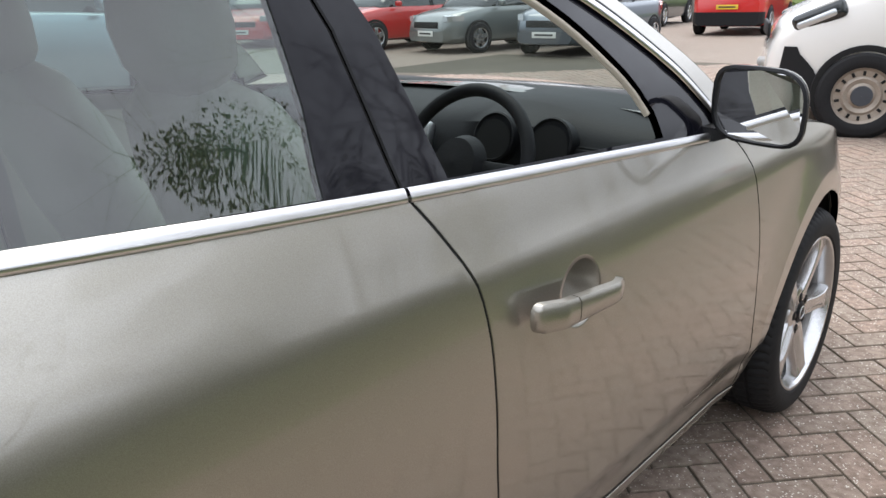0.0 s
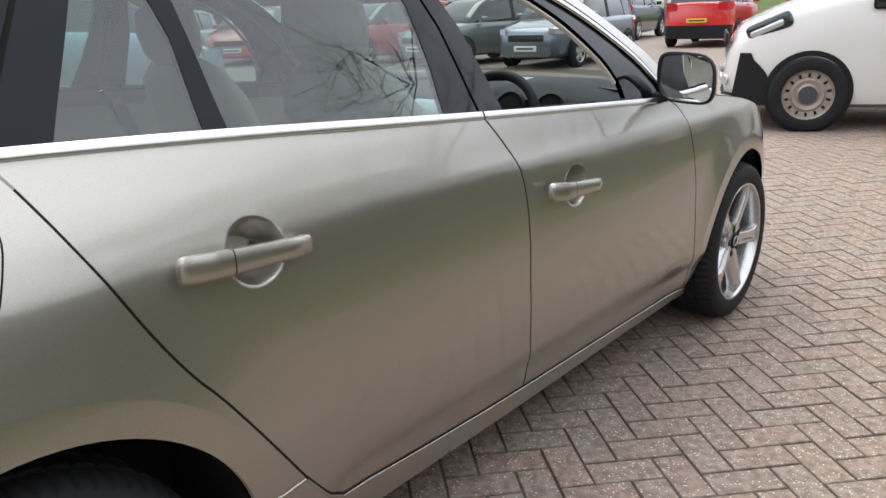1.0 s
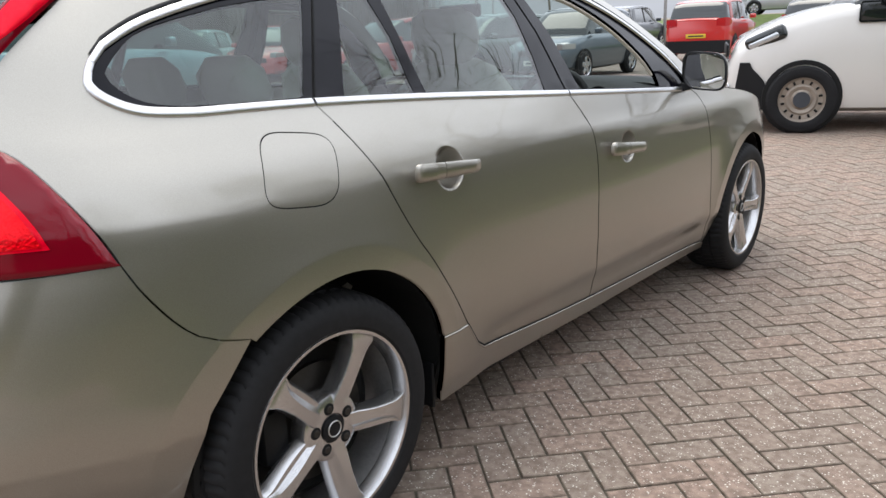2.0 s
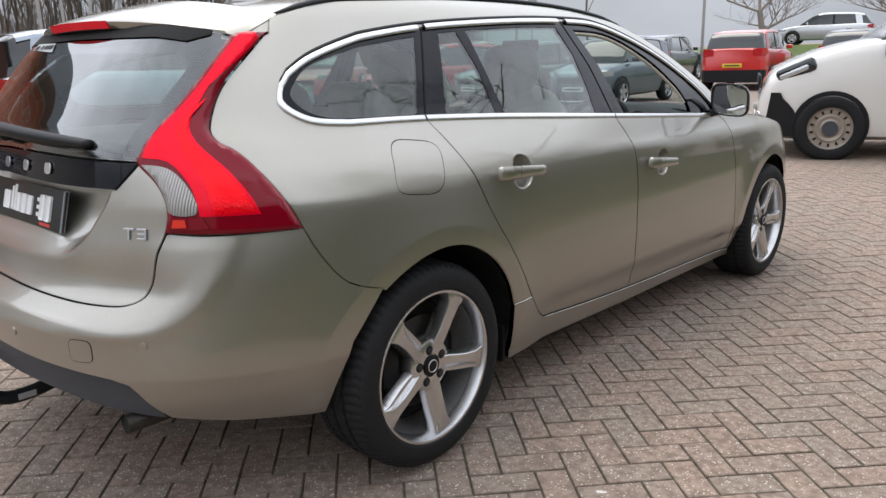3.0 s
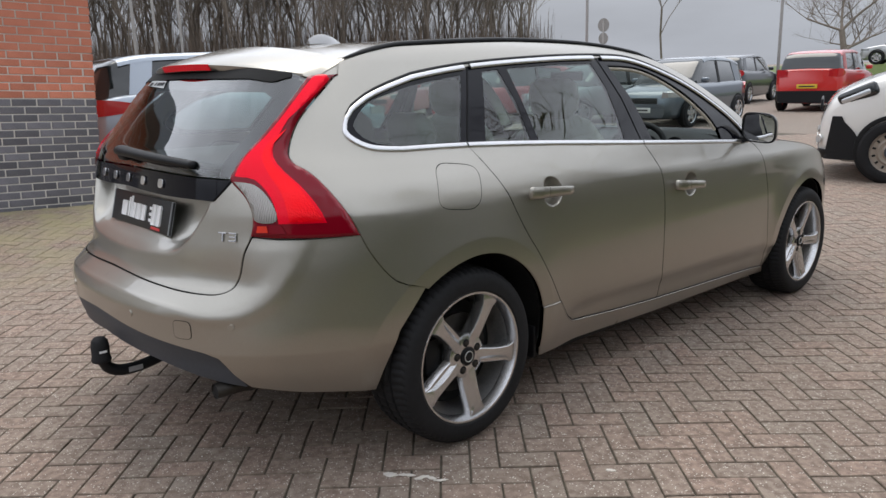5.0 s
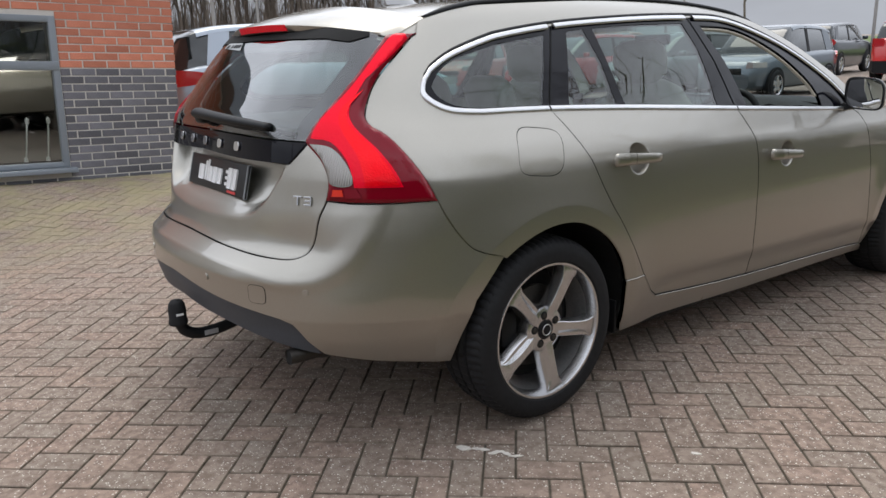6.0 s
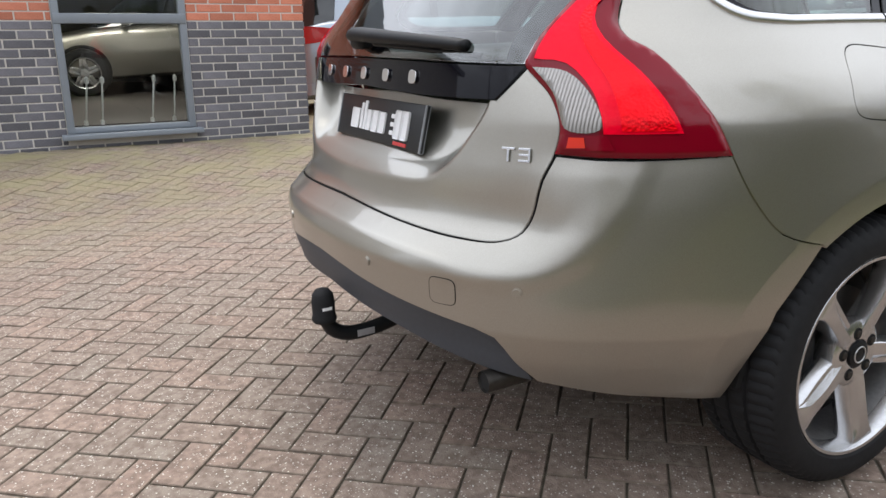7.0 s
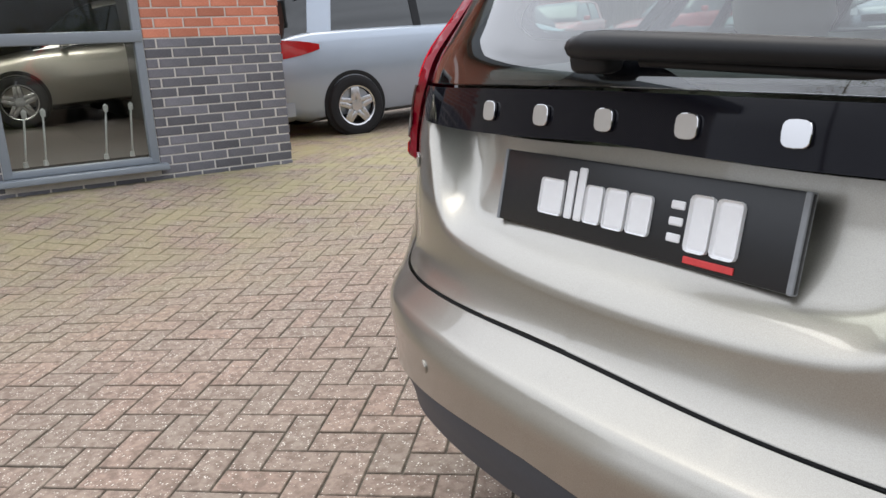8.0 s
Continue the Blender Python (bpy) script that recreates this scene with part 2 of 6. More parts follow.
front_end = curve([0.16, 0.35, 0.55, 0.7, 0.8, 1.0], [3.40, 3.58, 3.62, 3.57, 3.48, 3.35])


def flank(y, z):
    """Half width at y >= 0."""
    x = half_width(z)
    # the shoulder line sinks towards the front
    low = z + min(0.05, 0.06 * max(0.0, y - 0.7)) * smooth(0.55, 0.75, z) * (1 - smooth(0.90, 1.12, z))
    x += (fore_width(low) - x) * smooth(-0.2, 1.3, y)
    if y > 2.0:
        f = front_end(z)
        x *= max(0.0, 1 - min(1, (y - 2.0) / (f - 2.0)) ** 4.0) ** 0.25
    return x


def skin(s, z):
    if s <= 0:
        return Vector((flank(-s, z), -s, z))
    a, n = min(s, END) / REAR, rear_power(z)
    c, d = math.cos(a), math.sin(a)
    r = (max(c, 0) ** n + d ** n) ** (-1 / n)
    back = rear_flush(z) + (rear_end(z) - rear_flush(z)) * smooth(0.64, 0.80, s)
    return Vector((flank(0, z) * r * c, -back * r * d, z))


def skin_normal(s, z):
    e = 0.004
    s1 = min(s + e, END)
    n = (skin(s1, z) - skin(s - e, z)).cross(skin(s, z + e) - skin(s, z - e))
    n = n.normalized() if n.length > 1e-9 else Vector((0, -1, 0))
    return n if n.x + (-n.y if s > 0 else 0) > 0 else -n


# ---- the estate car ----
def inside(p, poly):
    hit = False
    x, y = p
    for i in range(len(poly)):
        (x1, y1), (x2, y2) = poly[i - 1][:2], poly[i][:2]
        if (y1 > y) != (y2 > y) and x < (x2 - x1) * (y - y1) / (y2 - y1) + x1:
            hit = not hit
    return hit


def shrunk(poly, d):
    """The outline moved inwards by d, but for what lies on the car's middle plane."""
    area = sum(poly[i - 1][0] * poly[i][1] - poly[i][0] * poly[i - 1][1] for i in range(len(poly)))
    sign, out = (1 if area > 0 else -1), []
    for i, p in enumerate(poly):
        a, b = poly[i - 1], poly[(i + 1) % len(poly)]
        if p[0] > END - 1e-4 and min(a[0], b[0]) < END - 1e-4:
            a, b = (a, p) if a[0] < b[0] else (p, b)
        t = Vector((b[0] - a[0], b[1] - a[1]))
        if t.length < 1e-9:
            continue
        t.normalize()
        q = Vector((p[0] - t.y * d * sign, p[1] + t.x * d * sign))
        if p[0] > END - 1e-4:
            q = Vector((END, q.y))
        out.append(q)
    return out


def dense(poly, step):
    out = []
    for i, p in enumerate(poly):
        q = Vector(poly[(i + 1) % len(poly)])
        p = Vector(p)
        k = max(1, int((q - p).length / step + 0.5))
        out += [p.lerp(q, j / k) for j in range(k)]
    return out


def sheet(name, outline, mat, form=None, step=0.03, inset=0.002, holes=(), lift=0.0, side=1, whole=False, rim=0.02, fine=(), along=()):
    """A panel of the skin within an outline in (s, z); form(s, z) is the depth below the skin. whole: both halves in one mesh.
    fine: rows of s, z, radius where the mesh is closer; along: points on creases that the mesh follows."""
    from mathutils.geometry import delaunay_2d_cdt
    outer = dense(shrunk(outline, inset) if inset else [Vector(p) for p in outline], min(0.02, step))
    inner = [dense([Vector(p) for p in h], 0.015) for h in holes]
    points, edges = [], []
    for loop in [outer] + inner:
        k = len(points)
        points += [Vector(p) for p in loop]
        edges += [(k + i, k + (i + 1) % len(loop)) for i in range(len(loop))]
    lo = [min(p[i] for p in outer) for i in (0, 1)]
    hi = [max(p[i] for p in outer) for i in (0, 1)]
    rim_points = [Vector(p) for p in points]
    taken = set()
    for p in along:
        p = Vector(p)
        if inside(p, outer) and not any(inside(p, h) for h in inner) and min((p - q).length_squared for q in rim_points) > 0.006 ** 2:
            points.append(p)
            taken.update((round(p.x / 0.012) + i, round(p.y / 0.012) + j) for i in (-1, 0, 1) for j in (-1, 0, 1))

    def fill(a, b, c, d, st, test=lambda p: True):
        nx, nz = max(1, int((b - a) / st)), max(1, int((d - c) / st))
        for i in range(nx + 1):
            for j in range(nz + 1):
                p = Vector((a + (i + 0.25 * (j % 2)) * (b - a) / nx, c + j * (d - c) / nz))
                if (round(p.x / 0.012), round(p.y / 0.012)) not in taken and test(p) and inside(p, outer) and not any(inside(p, h) for h in inner) and min((p - q).length_squared for q in rim_points) > (0.4 * st) ** 2:
                    points.append(p)
    fill(lo[0], hi[0], lo[1], hi[1], step, lambda p: all((p - Vector((f[0], f[1]))).length > f[2] * 1.25 for f in fine))
    for cs, cz, radius in fine:
        for ring in (0.25, 0.5, 0.7, 0.84, 0.93, 0.98, 1.0, 1.03, 1.12):
            points += [Vector((cs + 1.05 * radius * ring * math.cos(a), cz + radius * ring * math.sin(a))) for a in [2 * math.pi * k / 48 for k in range(48)]]
    v2, _, tris, *_ = delaunay_2d_cdt(points, edges, [], 0, 1e-6)
    keep = []
    for t in tris:
        c = (v2[t[0]] + v2[t[1]] + v2[t[2]]) / 3
        if inside(c, outer) and not any(inside(c, h) for h in inner):
            keep.append(tuple(t))

    def place(s, z):
        p = skin(s, z)
        d = lift - (form(s, z) if form else 0)
        return p + skin_normal(s, z) * d if d else p

    def facing(s, z):
        if not form:
            return skin_normal(s, z)
        e = 0.003
        s = min(s, END - e)
        n = (place(s + e, z) - place(s - e, z)).cross(place(s, z + e) - place(s, z - e)).normalized()
        return n if n.dot(skin_normal(s, z)) > 0 else -n
    pos, nor = [place(*p) for p in v2], [facing(*p) for p in v2]
    count = {}
    for t in keep:
        for i in range(3):
            e = (t[i], t[(i + 1) % 3])
            count[tuple(sorted(e))] = count.get(tuple(sorted(e)), []) + [e]
    verts, norms, faces = [], [], []

    def add(sign):
        k = len(verts)
        flip = lambda v: Vector((sign * v.x, v.y, v.z))
        verts.extend(flip(p) for p in pos)
        norms.extend(flip(n) for n in nor)
        for t in keep:
            n = (pos[t[1]] - pos[t[0]]).cross(pos[t[2]] - pos[t[0]])
            good = (n.dot(nor[t[0]]) > 0) == (sign > 0)
            faces.append(tuple(k + i for i in (t if good else t[::-1])))
        if rim:
            for pair in count.values():
                if len(pair) > 1:
                    continue
                a, b = pair[0]
                if v2[a][0] > END - 1e-3 and v2[b][0] > END - 1e-3:
                    continue
                out = (pos[b] - pos[a]).cross(nor[a]).normalized()
                q = len(verts)
                for p, n in ((pos[a], nor[a]), (pos[b], nor[b])):
                    verts.extend((flip(p), flip(p - n * rim)))
                    norms.extend((flip((out + n * 0.6).normalized()), flip(out)))
                faces.append((q, q + 2, q + 3, q + 1))
    if whole:
        add(1), add(-1)
    else:
        add(side)
    return mesh_of(name, verts, faces, mat, norms)


PITCH = Matrix.Translation((0, 0, 0.013)) @ Matrix.Rotation(math.atan(-0.0185), 4, "X")
car = thing("estate_car", "champagne metallic estate car parked on block paving", "car", PITCH)

# feature lines of the right flank, in (s, z)
CHROME_TOP = [(0.405, 1.165), (0.38, 1.194), (0.27, 1.242), (0.045, 1.288), (-0.30, 1.334), (-0.76, 1.364), (-1.13, 1.372), (-1.33, 1.36), (-1.55, 1.30), (-1.74, 1.215), (-1.93, 1.09), (-2.03, 0.995), (-2.05, 0.955)]
BELT = [(-2.05, 0.955), (-1.6, 0.978), (-1.10, 1.007), (-0.52, 1.04), (-0.112, 1.057), (0.2, 1.062)]
BELT_END = [(0.2, 1.062), (0.315, 1.073), (0.385, 1.101), (0.413, 1.131), (0.405, 1.165)]
GAP_R = [(-0.112, 1.057), (-0.135, 1.015), (-0.158, 0.965), (-0.183, 0.91), (-0.238, 0.80), (-0.29, 0.715), (-0.34, 0.65), (-0.45, 0.49), (-0.495, 0.425), (-0.555, 0.345), (-0.62, 0.305)]
GAP_B = [(-1.10, 1.007), (-1.143, 0.945), (-1.178, 0.88), (-1.198, 0.80), (-1.207, 0.70), (-1.214, 0.58), (-1.235, 0.42), (-1.262, 0.345), (-1.268, 0.262)]
GAP_F = [(-2.05, 0.955), (-2.11, 0.93), (-2.155, 0.87), (-2.20, 0.75), (-2.228, 0.64), (-2.265, 0.48), (-2.34, 0.226)]
ROOF = [(0.43, 1.350), (0.207, 1.390), (-0.17, 1.417), (-0.635, 1.437), (-1.10, 1.430), (-1.43, 1.390), (-1.72, 1.290), (-2.0, 1.12), (-2.16, 0.985)]
LAMP_OUT = [(0.196, 0.625), (0.29, 0.66), (0.37, 0.745), (0.424, 0.820)]
LAMP_EDGE = [(0.424, 0.820), (0.52, 0.994), (0.575, 1.042), (0.59, 1.085), (0.562, 1.179), (0.455, 1.293), (0.43, 1.306)]
LAMP_IN = [(0.555, 1.302), (0.672, 1.13), (0.752, 1.02), (0.768, 0.990), (0.735, 0.94), (0.722, 0.881), (0.726, 0.826)]


def arch(y0, r, z0=0.335, low=0.25, wide=1.0):
    """A wheel opening from its front foot over the top to its rear foot, in (s, z)."""
    return [(-y0 - r * wide * math.cos(a), z0 + r * math.sin(a)) for a in [radians(-12 + k * (204 / 48)) for k in range(49)]]


def line(points, step=0.03):
    return [tuple(p)[:2] for p in spline([(p[0], p[1], 0) for p in points], step)]


top, belt, belt_end = line(CHROME_TOP), line(BELT), line(BELT_END, 0.015)
gap_r, gap_b, gap_f, roof_edge = line(GAP_R), line(GAP_B), line(GAP_F), line(ROOF)
lamp_out, lamp_edge, lamp_in = line(LAMP_OUT), line(LAMP_EDGE, 0.015), line(LAMP_IN, 0.015)
rear_arch = [p for p in arch(0.035, 0.358)]
front_arch = [p for p in arch(2.754, 0.362)]


def flare(s, z):
    """Wheel arches stand proud in a soft band; a crease runs low along the doors."""
    d = 0.0
    for y0, r in ((0.035, 0.358), (2.754, 0.362)):
        e = math.hypot(s + y0, z - 0.335) - r
        d -= 0.012 * (1 - min(1.0, max(0.0, (e - 0.058) / 0.15))) ** 2 * smooth(0.18, 0.4, z + 0.1)
    d += 0.017 * smooth(0.41, 0.33, z - 0.02 * (s + 1)) * smooth(0.5, 0.7, -s) * (1 - smooth(2.38, 2.52, -s))
    return d


def arch_rings(y0, r):
    """Points along the crease of a wheel arch's flare."""
    return [(-y0 + (r + e) * math.cos(a), 0.335 + (r + e) * math.sin(a)) for e in (0.030, 0.046, 0.056, 0.060, 0.072, 0.09) for a in [radians(-10 + 2.2 * k) for k in range(91)]]


def bowl(s0, z0):
    """A finger recess behind a door handle."""
    def f(s, z):
        e = math.hypot((s - s0) / 1.05, z - z0) / 0.052
        v = (z - z0) / 0.052
        return flare(s, z) + (0.095 * (1 - e ** 6) * (0.42 + 0.58 * smooth(-0.9, 0.75, v)) if e < 1 else 0.0)
    return f


rear_bowl, front_bowl = (-0.436, 0.868), (-1.424, 0.799)
fuel = []
for k in range(44):
    a = 2 * math.pi * k / 44
    u, v = (math.copysign(abs(f) ** 0.5, f) for f in (math.cos(a), math.sin(a)))
    fuel.append((0.020 + 0.098 * u - 0.034 * v, 0.931 + 0.073 * v + 0.012 * u))

quarter = roof_edge + top[::-1] + belt_end[::-1][1:-1] + [(0.2, 1.062), (0.05, 1.060)] + [p for p in gap_r if p[1] > 0.43] + [(-0.492, 0.424), (-0.385, 0.427)] + [p for p in rear_arch if p[1] > 0.43 and p[0] < 0.2] + lamp_out + lamp_edge[1:]
rear_door = [p for p in belt if -1.09 < p[0] < -0.12] + gap_r + [(-0.9, 0.283), (-1.268, 0.262)] + gap_b[::-1]
front_door = [p for p in belt if p[0] < -1.11] + gap_b + [(-1.8, 0.245)] + gap_f[::-1]
FENDER_TOP = [(-2.05, 0.957), (-2.4, 0.938), (-2.8, 0.885), (-3.15, 0.79), (-3.4, 0.69)]
fender = line(FENDER_TOP)[::-1] + gap_f[1:] + [(-2.36, 0.226)] + [p for p in front_arch[::-1] if p[1] > 0.30] + [(-3.13, 0.3), (-3.25, 0.3), (-3.4, 0.45)]
sill = [(-0.40, 0.255), (-0.385, 0.424), (-0.495, 0.422), (-0.555, 0.345), (-0.62, 0.303), (-0.9, 0.281), (-1.268, 0.260), (-1.8, 0.243), (-2.36, 0.224), (-2.40, 0.182), (-1.3, 0.187), (-0.42, 0.212)]


def glazing(poly, holes, name, side):
    return sheet(name, poly, BLACK_GLOSS, None, 0.05, 0.002, holes, -0.004, side, rim=0.015)


# window openings in (s, z)
Q_GLASS = line([(0.378, 1.146), (0.352, 1.182), (0.27, 1.228), (0.045, 1.268), (-0.240, 1.306)], 0.02) + [(-0.098, 1.074)] + line([(-0.08, 1.072), (0.236, 1.079), (0.345, 1.109), (0.378, 1.146)], 0.02)[:-1]
L_GLASS = [(-0.355, 1.318), (-0.442, 1.326), (-0.455, 1.20), (-0.440, 1.056), (-0.213, 1.066)]
R_GLASS = [(-0.492, 1.330), (-0.78, 1.346), (-1.020, 1.351), (-1.035, 1.25), (-1.015, 1.12), (-0.988, 1.025), (-0.482, 1.053)]
F_GLASS = line([(-1.13, 1.344), (-1.33, 1.334), (-1.485, 1.290), (-1.64, 1.205), (-1.75, 1.10), (-1.79, 1.03)], 0.03) + [(-1.79, 0.983), (-1.186, 1.014), (-1.172, 1.20)]
Q_FRAME = [p for p in top if -p[0] < 0.27] + [(-0.288, 1.334), (-0.200, 1.197), (-0.118, 1.062)] + [(0.05, 1.062)] + belt_end[:-1]
R_FRAME = [(-0.294, 1.335)] + [p for p in top if 0.31 < -p[0] < 1.05] + [(-1.071, 1.370), (-1.100, 1.20), (-1.097, 1.009)] + [p for p in belt if -1.08 < p[0] < -0.14] + [(-0.124, 1.060), (-0.206, 1.197)]
F_FRAME = [(-1.077, 1.3705)] + [p for p in top if -p[0] > 1.10] + [p for p in belt if p[0] < -1.12][1:] + [(-1.103, 1.009), (-1.106, 1.20)]


def ribbon(points, width, thick, lift=0.0, side=1, depth=None):
    """A bright strip along a line in (s, z), centred on it."""
    bm = bmesh.new()
    rows = []
    for i, p in enumerate(points):
        a, b = points[max(0, i - 1)], points[min(len(points) - 1, i + 1)]
        t = Vector((b[0] - a[0], b[1] - a[1]))
        t = t.normalized() if t.length else Vector((1, 0))
        row = []
        for k, h in ((-0.5, 0), (-0.42, 0.8), (-0.2, 1.0), (0.2, 1.0), (0.42, 0.8), (0.5, 0)):
            s, z = p[0] - t.y * width * k, p[1] + t.x * width * k
            q = skin(s, z) + skin_normal(s, z) * (lift + thick * (h - 0.6) - (depth(s, z) if depth else 0))
            row.append(bm.verts.new((side * q.x, q.y, q.z)))
        rows.append(row)
    for a, b in zip(rows, rows[1:]):
        for i in range(5):
            bm.faces.new((a[i], a[i + 1], b[i + 1], b[i]))
    bmesh.ops.recalc_face_normals(bm, faces=bm.faces)
    return rounded(bm, 60)


def bar_handle(s0, z0, s1, z1, side, t0=0.0, t1=1.0):
    """A length of a door handle's outer pull, from its rear end (0) to its front end (1)."""
    bm = bmesh.new()
    rows = []
    n = 17
    for i in range(n):
        t = t0 + (t1 - t0) * i / (n - 1)
        s, z = s0 + (s1 - s0) * t, z0 + (z1 - z0) * t
        q, nn = skin(s, z), skin_normal(s, z)
        end = min(1.0, (min(t, 1 - t) / 0.05) ** 0.5) if min(t, 1 - t) < 0.05 else 1.0
        h = (0.0235 - 0.0075 * t) * (0.70 + 0.30 * end)
        out = 0.020 + 0.018 * min(1, math.sin(math.pi * t) * 1.8)
        th = 0.011 * (0.55 + 0.45 * end)
        rows.append([bm.verts.new((side * (q + nn * (out + th * c)).x, (q + nn * (out + th * c)).y, (q + nn * (out + th * c)).z + h * d))
                     for c, d in ((1, 0), (0.94, 0.62), (0.55, 0.95), (-0.6, 1.0), (-1, 0.6), (-1, -0.6), (-0.6, -1.0), (0.55, -0.95), (0.94, -0.62))])
    for a, b in zip(rows, rows[1:]):
        for i in range(9):
            bm.faces.new((a[i], a[(i + 1) % 9], b[(i + 1) % 9], b[i]))
    bm.faces.new(rows[0]), bm.faces.new(rows[-1])
    bmesh.ops.recalc_face_normals(bm, faces=bm.faces)
    return rounded(bm, 50)


BEIGE = plain("beige leather", (0.42, 0.38, 0.31), 0.5, 0.0, 0.08, 150.0, 0.15)
TRIM_GREY = plain("grey interior trim", (0.16, 0.16, 0.155), 0.6, 0.0, 0.1, 200.0, 0.2)
CHARCOAL = plain("charcoal interior trim", (0.012, 0.0125, 0.014), 0.55, 0.0, 0.15, 220.0, 0.2)

CHARCOAL.node_tree.nodes["Principled BSDF"].inputs["Specular IOR Level"].default_value = 0.2

SEAM = line([(-0.492, 0.424), (-0.53, 0.376), (-0.562, 0.340), (-0.595, 0.318), (-0.64, 0.304), (-0.9, 0.282), (-1.268, 0.261), (-1.8, 0.244), (-2.34, 0.226)], 0.03)
for side in (1, -1):
    # near-black ribbons laid in the door and flap gaps stand in for their shade
    for seam in (gap_r, gap_b, gap_f):
        part("door_seam", ribbon([p for p in seam if p[1] < 1.03], 0.0085, 0.001, -0.0018, side, flare), DARK, car)
    part("sill_edge", ribbon([(s, z - 0.0005) for s, z in SEAM], 0.006, 0.0035, 0.0025, side, flare), PAINT, car)
    part("sill_edge", ribbon(line([(-0.380, 0.4265), (-0.44, 0.4255), (-0.490, 0.4245)], 0.02), 0.005, 0.0035, 0.0025, side, flare), PAINT, car)
    part("door_seam", ribbon([(s, z + 0.0052) for s, z in SEAM], 0.006, 0.001, 0.0015, side, flare), DARK, car)
    body = part("side_frame", sheet("side_frame", quarter, PAINT, flare, 0.022, 0.002, [fuel], 0, side, along=arch_rings(0.035, 0.358)), PAINT, car)
    part("flap_seam", ribbon(fuel + fuel[:1], 0.0070, 0.001, -0.0016, side, flare), DARK, body)
    part("fuel_flap", sheet("fuel_flap", fuel, PAINT, None, 0.03, 0.0028, (), 0.0, side), PAINT, body)
    part("quarter_frame", glazing(Q_FRAME, [Q_GLASS], "quarter_frame", side), BLACK_GLOSS, body)
    part("quarter_glass", sheet("quarter_glass", Q_GLASS, GLASS, None, 0.06, 0.0, (), -0.006, side, rim=0), GLASS, body)
    door = part("rear_door", sheet("rear_door", rear_door, PAINT, bowl(*rear_bowl), 0.035, 0.0028, (), 0, side, fine=[(*rear_bowl, 0.052)]), PAINT, car)
    part("window_frame", glazing(R_FRAME, [L_GLASS, R_GLASS], "window_frame", side), BLACK_GLOSS, door)
    part("quarter_light", sheet("quarter_light", L_GLASS, GLASS, None, 0.06, 0.0, (), -0.006, side, rim=0), GLASS, door)
    part("window_glass", sheet("window_glass", R_GLASS, GLASS, None, 0.06, 0.0, (), -0.006, side, rim=0), GLASS, door)
    pull = part("door_handle", bar_handle(-0.288, 0.874, -0.530, 0.864, side, 0.325, 1.0), PAINT, door)
    part("key_cover", bar_handle(-0.288, 0.874, -0.530, 0.864, side, 0.0, 0.315), PAINT, pull)
    part("door_card", sheet("door_card", [(s, max(z, 0.36)) for s, z in rear_door], BEIGE, None, 0.08, 0.03, (), -0.07, side, rim=0), BEIGE, door)
    door = part("front_door", sheet("front_door", front_door, PAINT, bowl(*front_bowl), 0.035, 0.0028, (), 0, side, fine=[(*front_bowl, 0.052)]), PAINT, car)
    part("window_frame", glazing(F_FRAME, [F_GLASS], "window_frame", side), BLACK_GLOSS, door)
    part("pillar_trim", ribbon(line([(-1.14, 1.334), (-1.33, 1.325), (-1.48, 1.282), (-1.632, 1.197), (-1.742, 1.094), (-1.782, 1.03)], 0.03), 0.011, 0.010, -0.014, side), BEIGE, door, "beige inner trim of the window frame")
    if side < 0:
        part("window_glass", sheet("window_glass", F_GLASS, GLASS_CLEAR, None, 0.06, 0.0, (), -0.006, side, rim=0), GLASS_CLEAR, door)
    pull = part("door_handle", bar_handle(-1.268, 0.808, -1.510, 0.790, side, 0.325, 1.0), PAINT, door)
    part("key_cover", bar_handle(-1.268, 0.808, -1.510, 0.790, side, 0.0, 0.315), PAINT, pull)
    part("door_card", sheet("door_card", [(s, max(z, 0.36)) for s, z in front_door], BEIGE, None, 0.08, 0.03, (), -0.07, side, rim=0), BEIGE, door)
    part("front_wing", sheet("front_wing", fender, PAINT, flare, 0.025, 0.002, (), 0, side, along=arch_rings(2.754, 0.362)), PAINT, car)
    part("sill_cover", sheet("sill_cover", sill, PAINT, lambda s, z: flare(s, z) - 0.003, 0.04, 0.001, (), 0, side), PAINT, car)
    # bright strip under and round the side windows, split at the door gaps
    for name, pts in (("window_trim", [p for p in belt if p[0] < -1.125] + [(-1.1030, 1.0068)]), ("window_trim", [(-1.0970, 1.0072)] + [p for p in belt if -1.07 < p[0] < -0.145] + [(-0.116, 1.0569)]),
                      ("window_trim", [(-0.109, 1.0572)] + [p for p in belt if p[0] > -0.08] + belt_end[1:] + [p for p in top if -p[0] < 0.28]),
                      ("window_trim", [p for p in top if 0.297 < -p[0] < 1.066]), ("window_trim", [p for p in top if -p[0] > 1.083])):
        part(name, ribbon(pts, 0.0175, 0.006, 0.004, side), SATIN, car, "satin bright window strip")
    for pillar in ([(-0.291, 1.334), (-0.203, 1.197), (-0.121, 1.062)], [(-1.074, 1.370), (-1.103, 1.20), (-1.100, 1.010)]):
        part("pillar_seal", ribbon(line(pillar, 0.03), 0.024, 0.002, -0.012, side), DARK, car, "black rubber seal between the window frames")
    part("window_seal", ribbon([(s, z + 0.014) for s, z in top if z > 1.0], 0.009, 0.004, 0.003, side), BLACK_PLASTIC, car, "black rubber seal over the window strip")

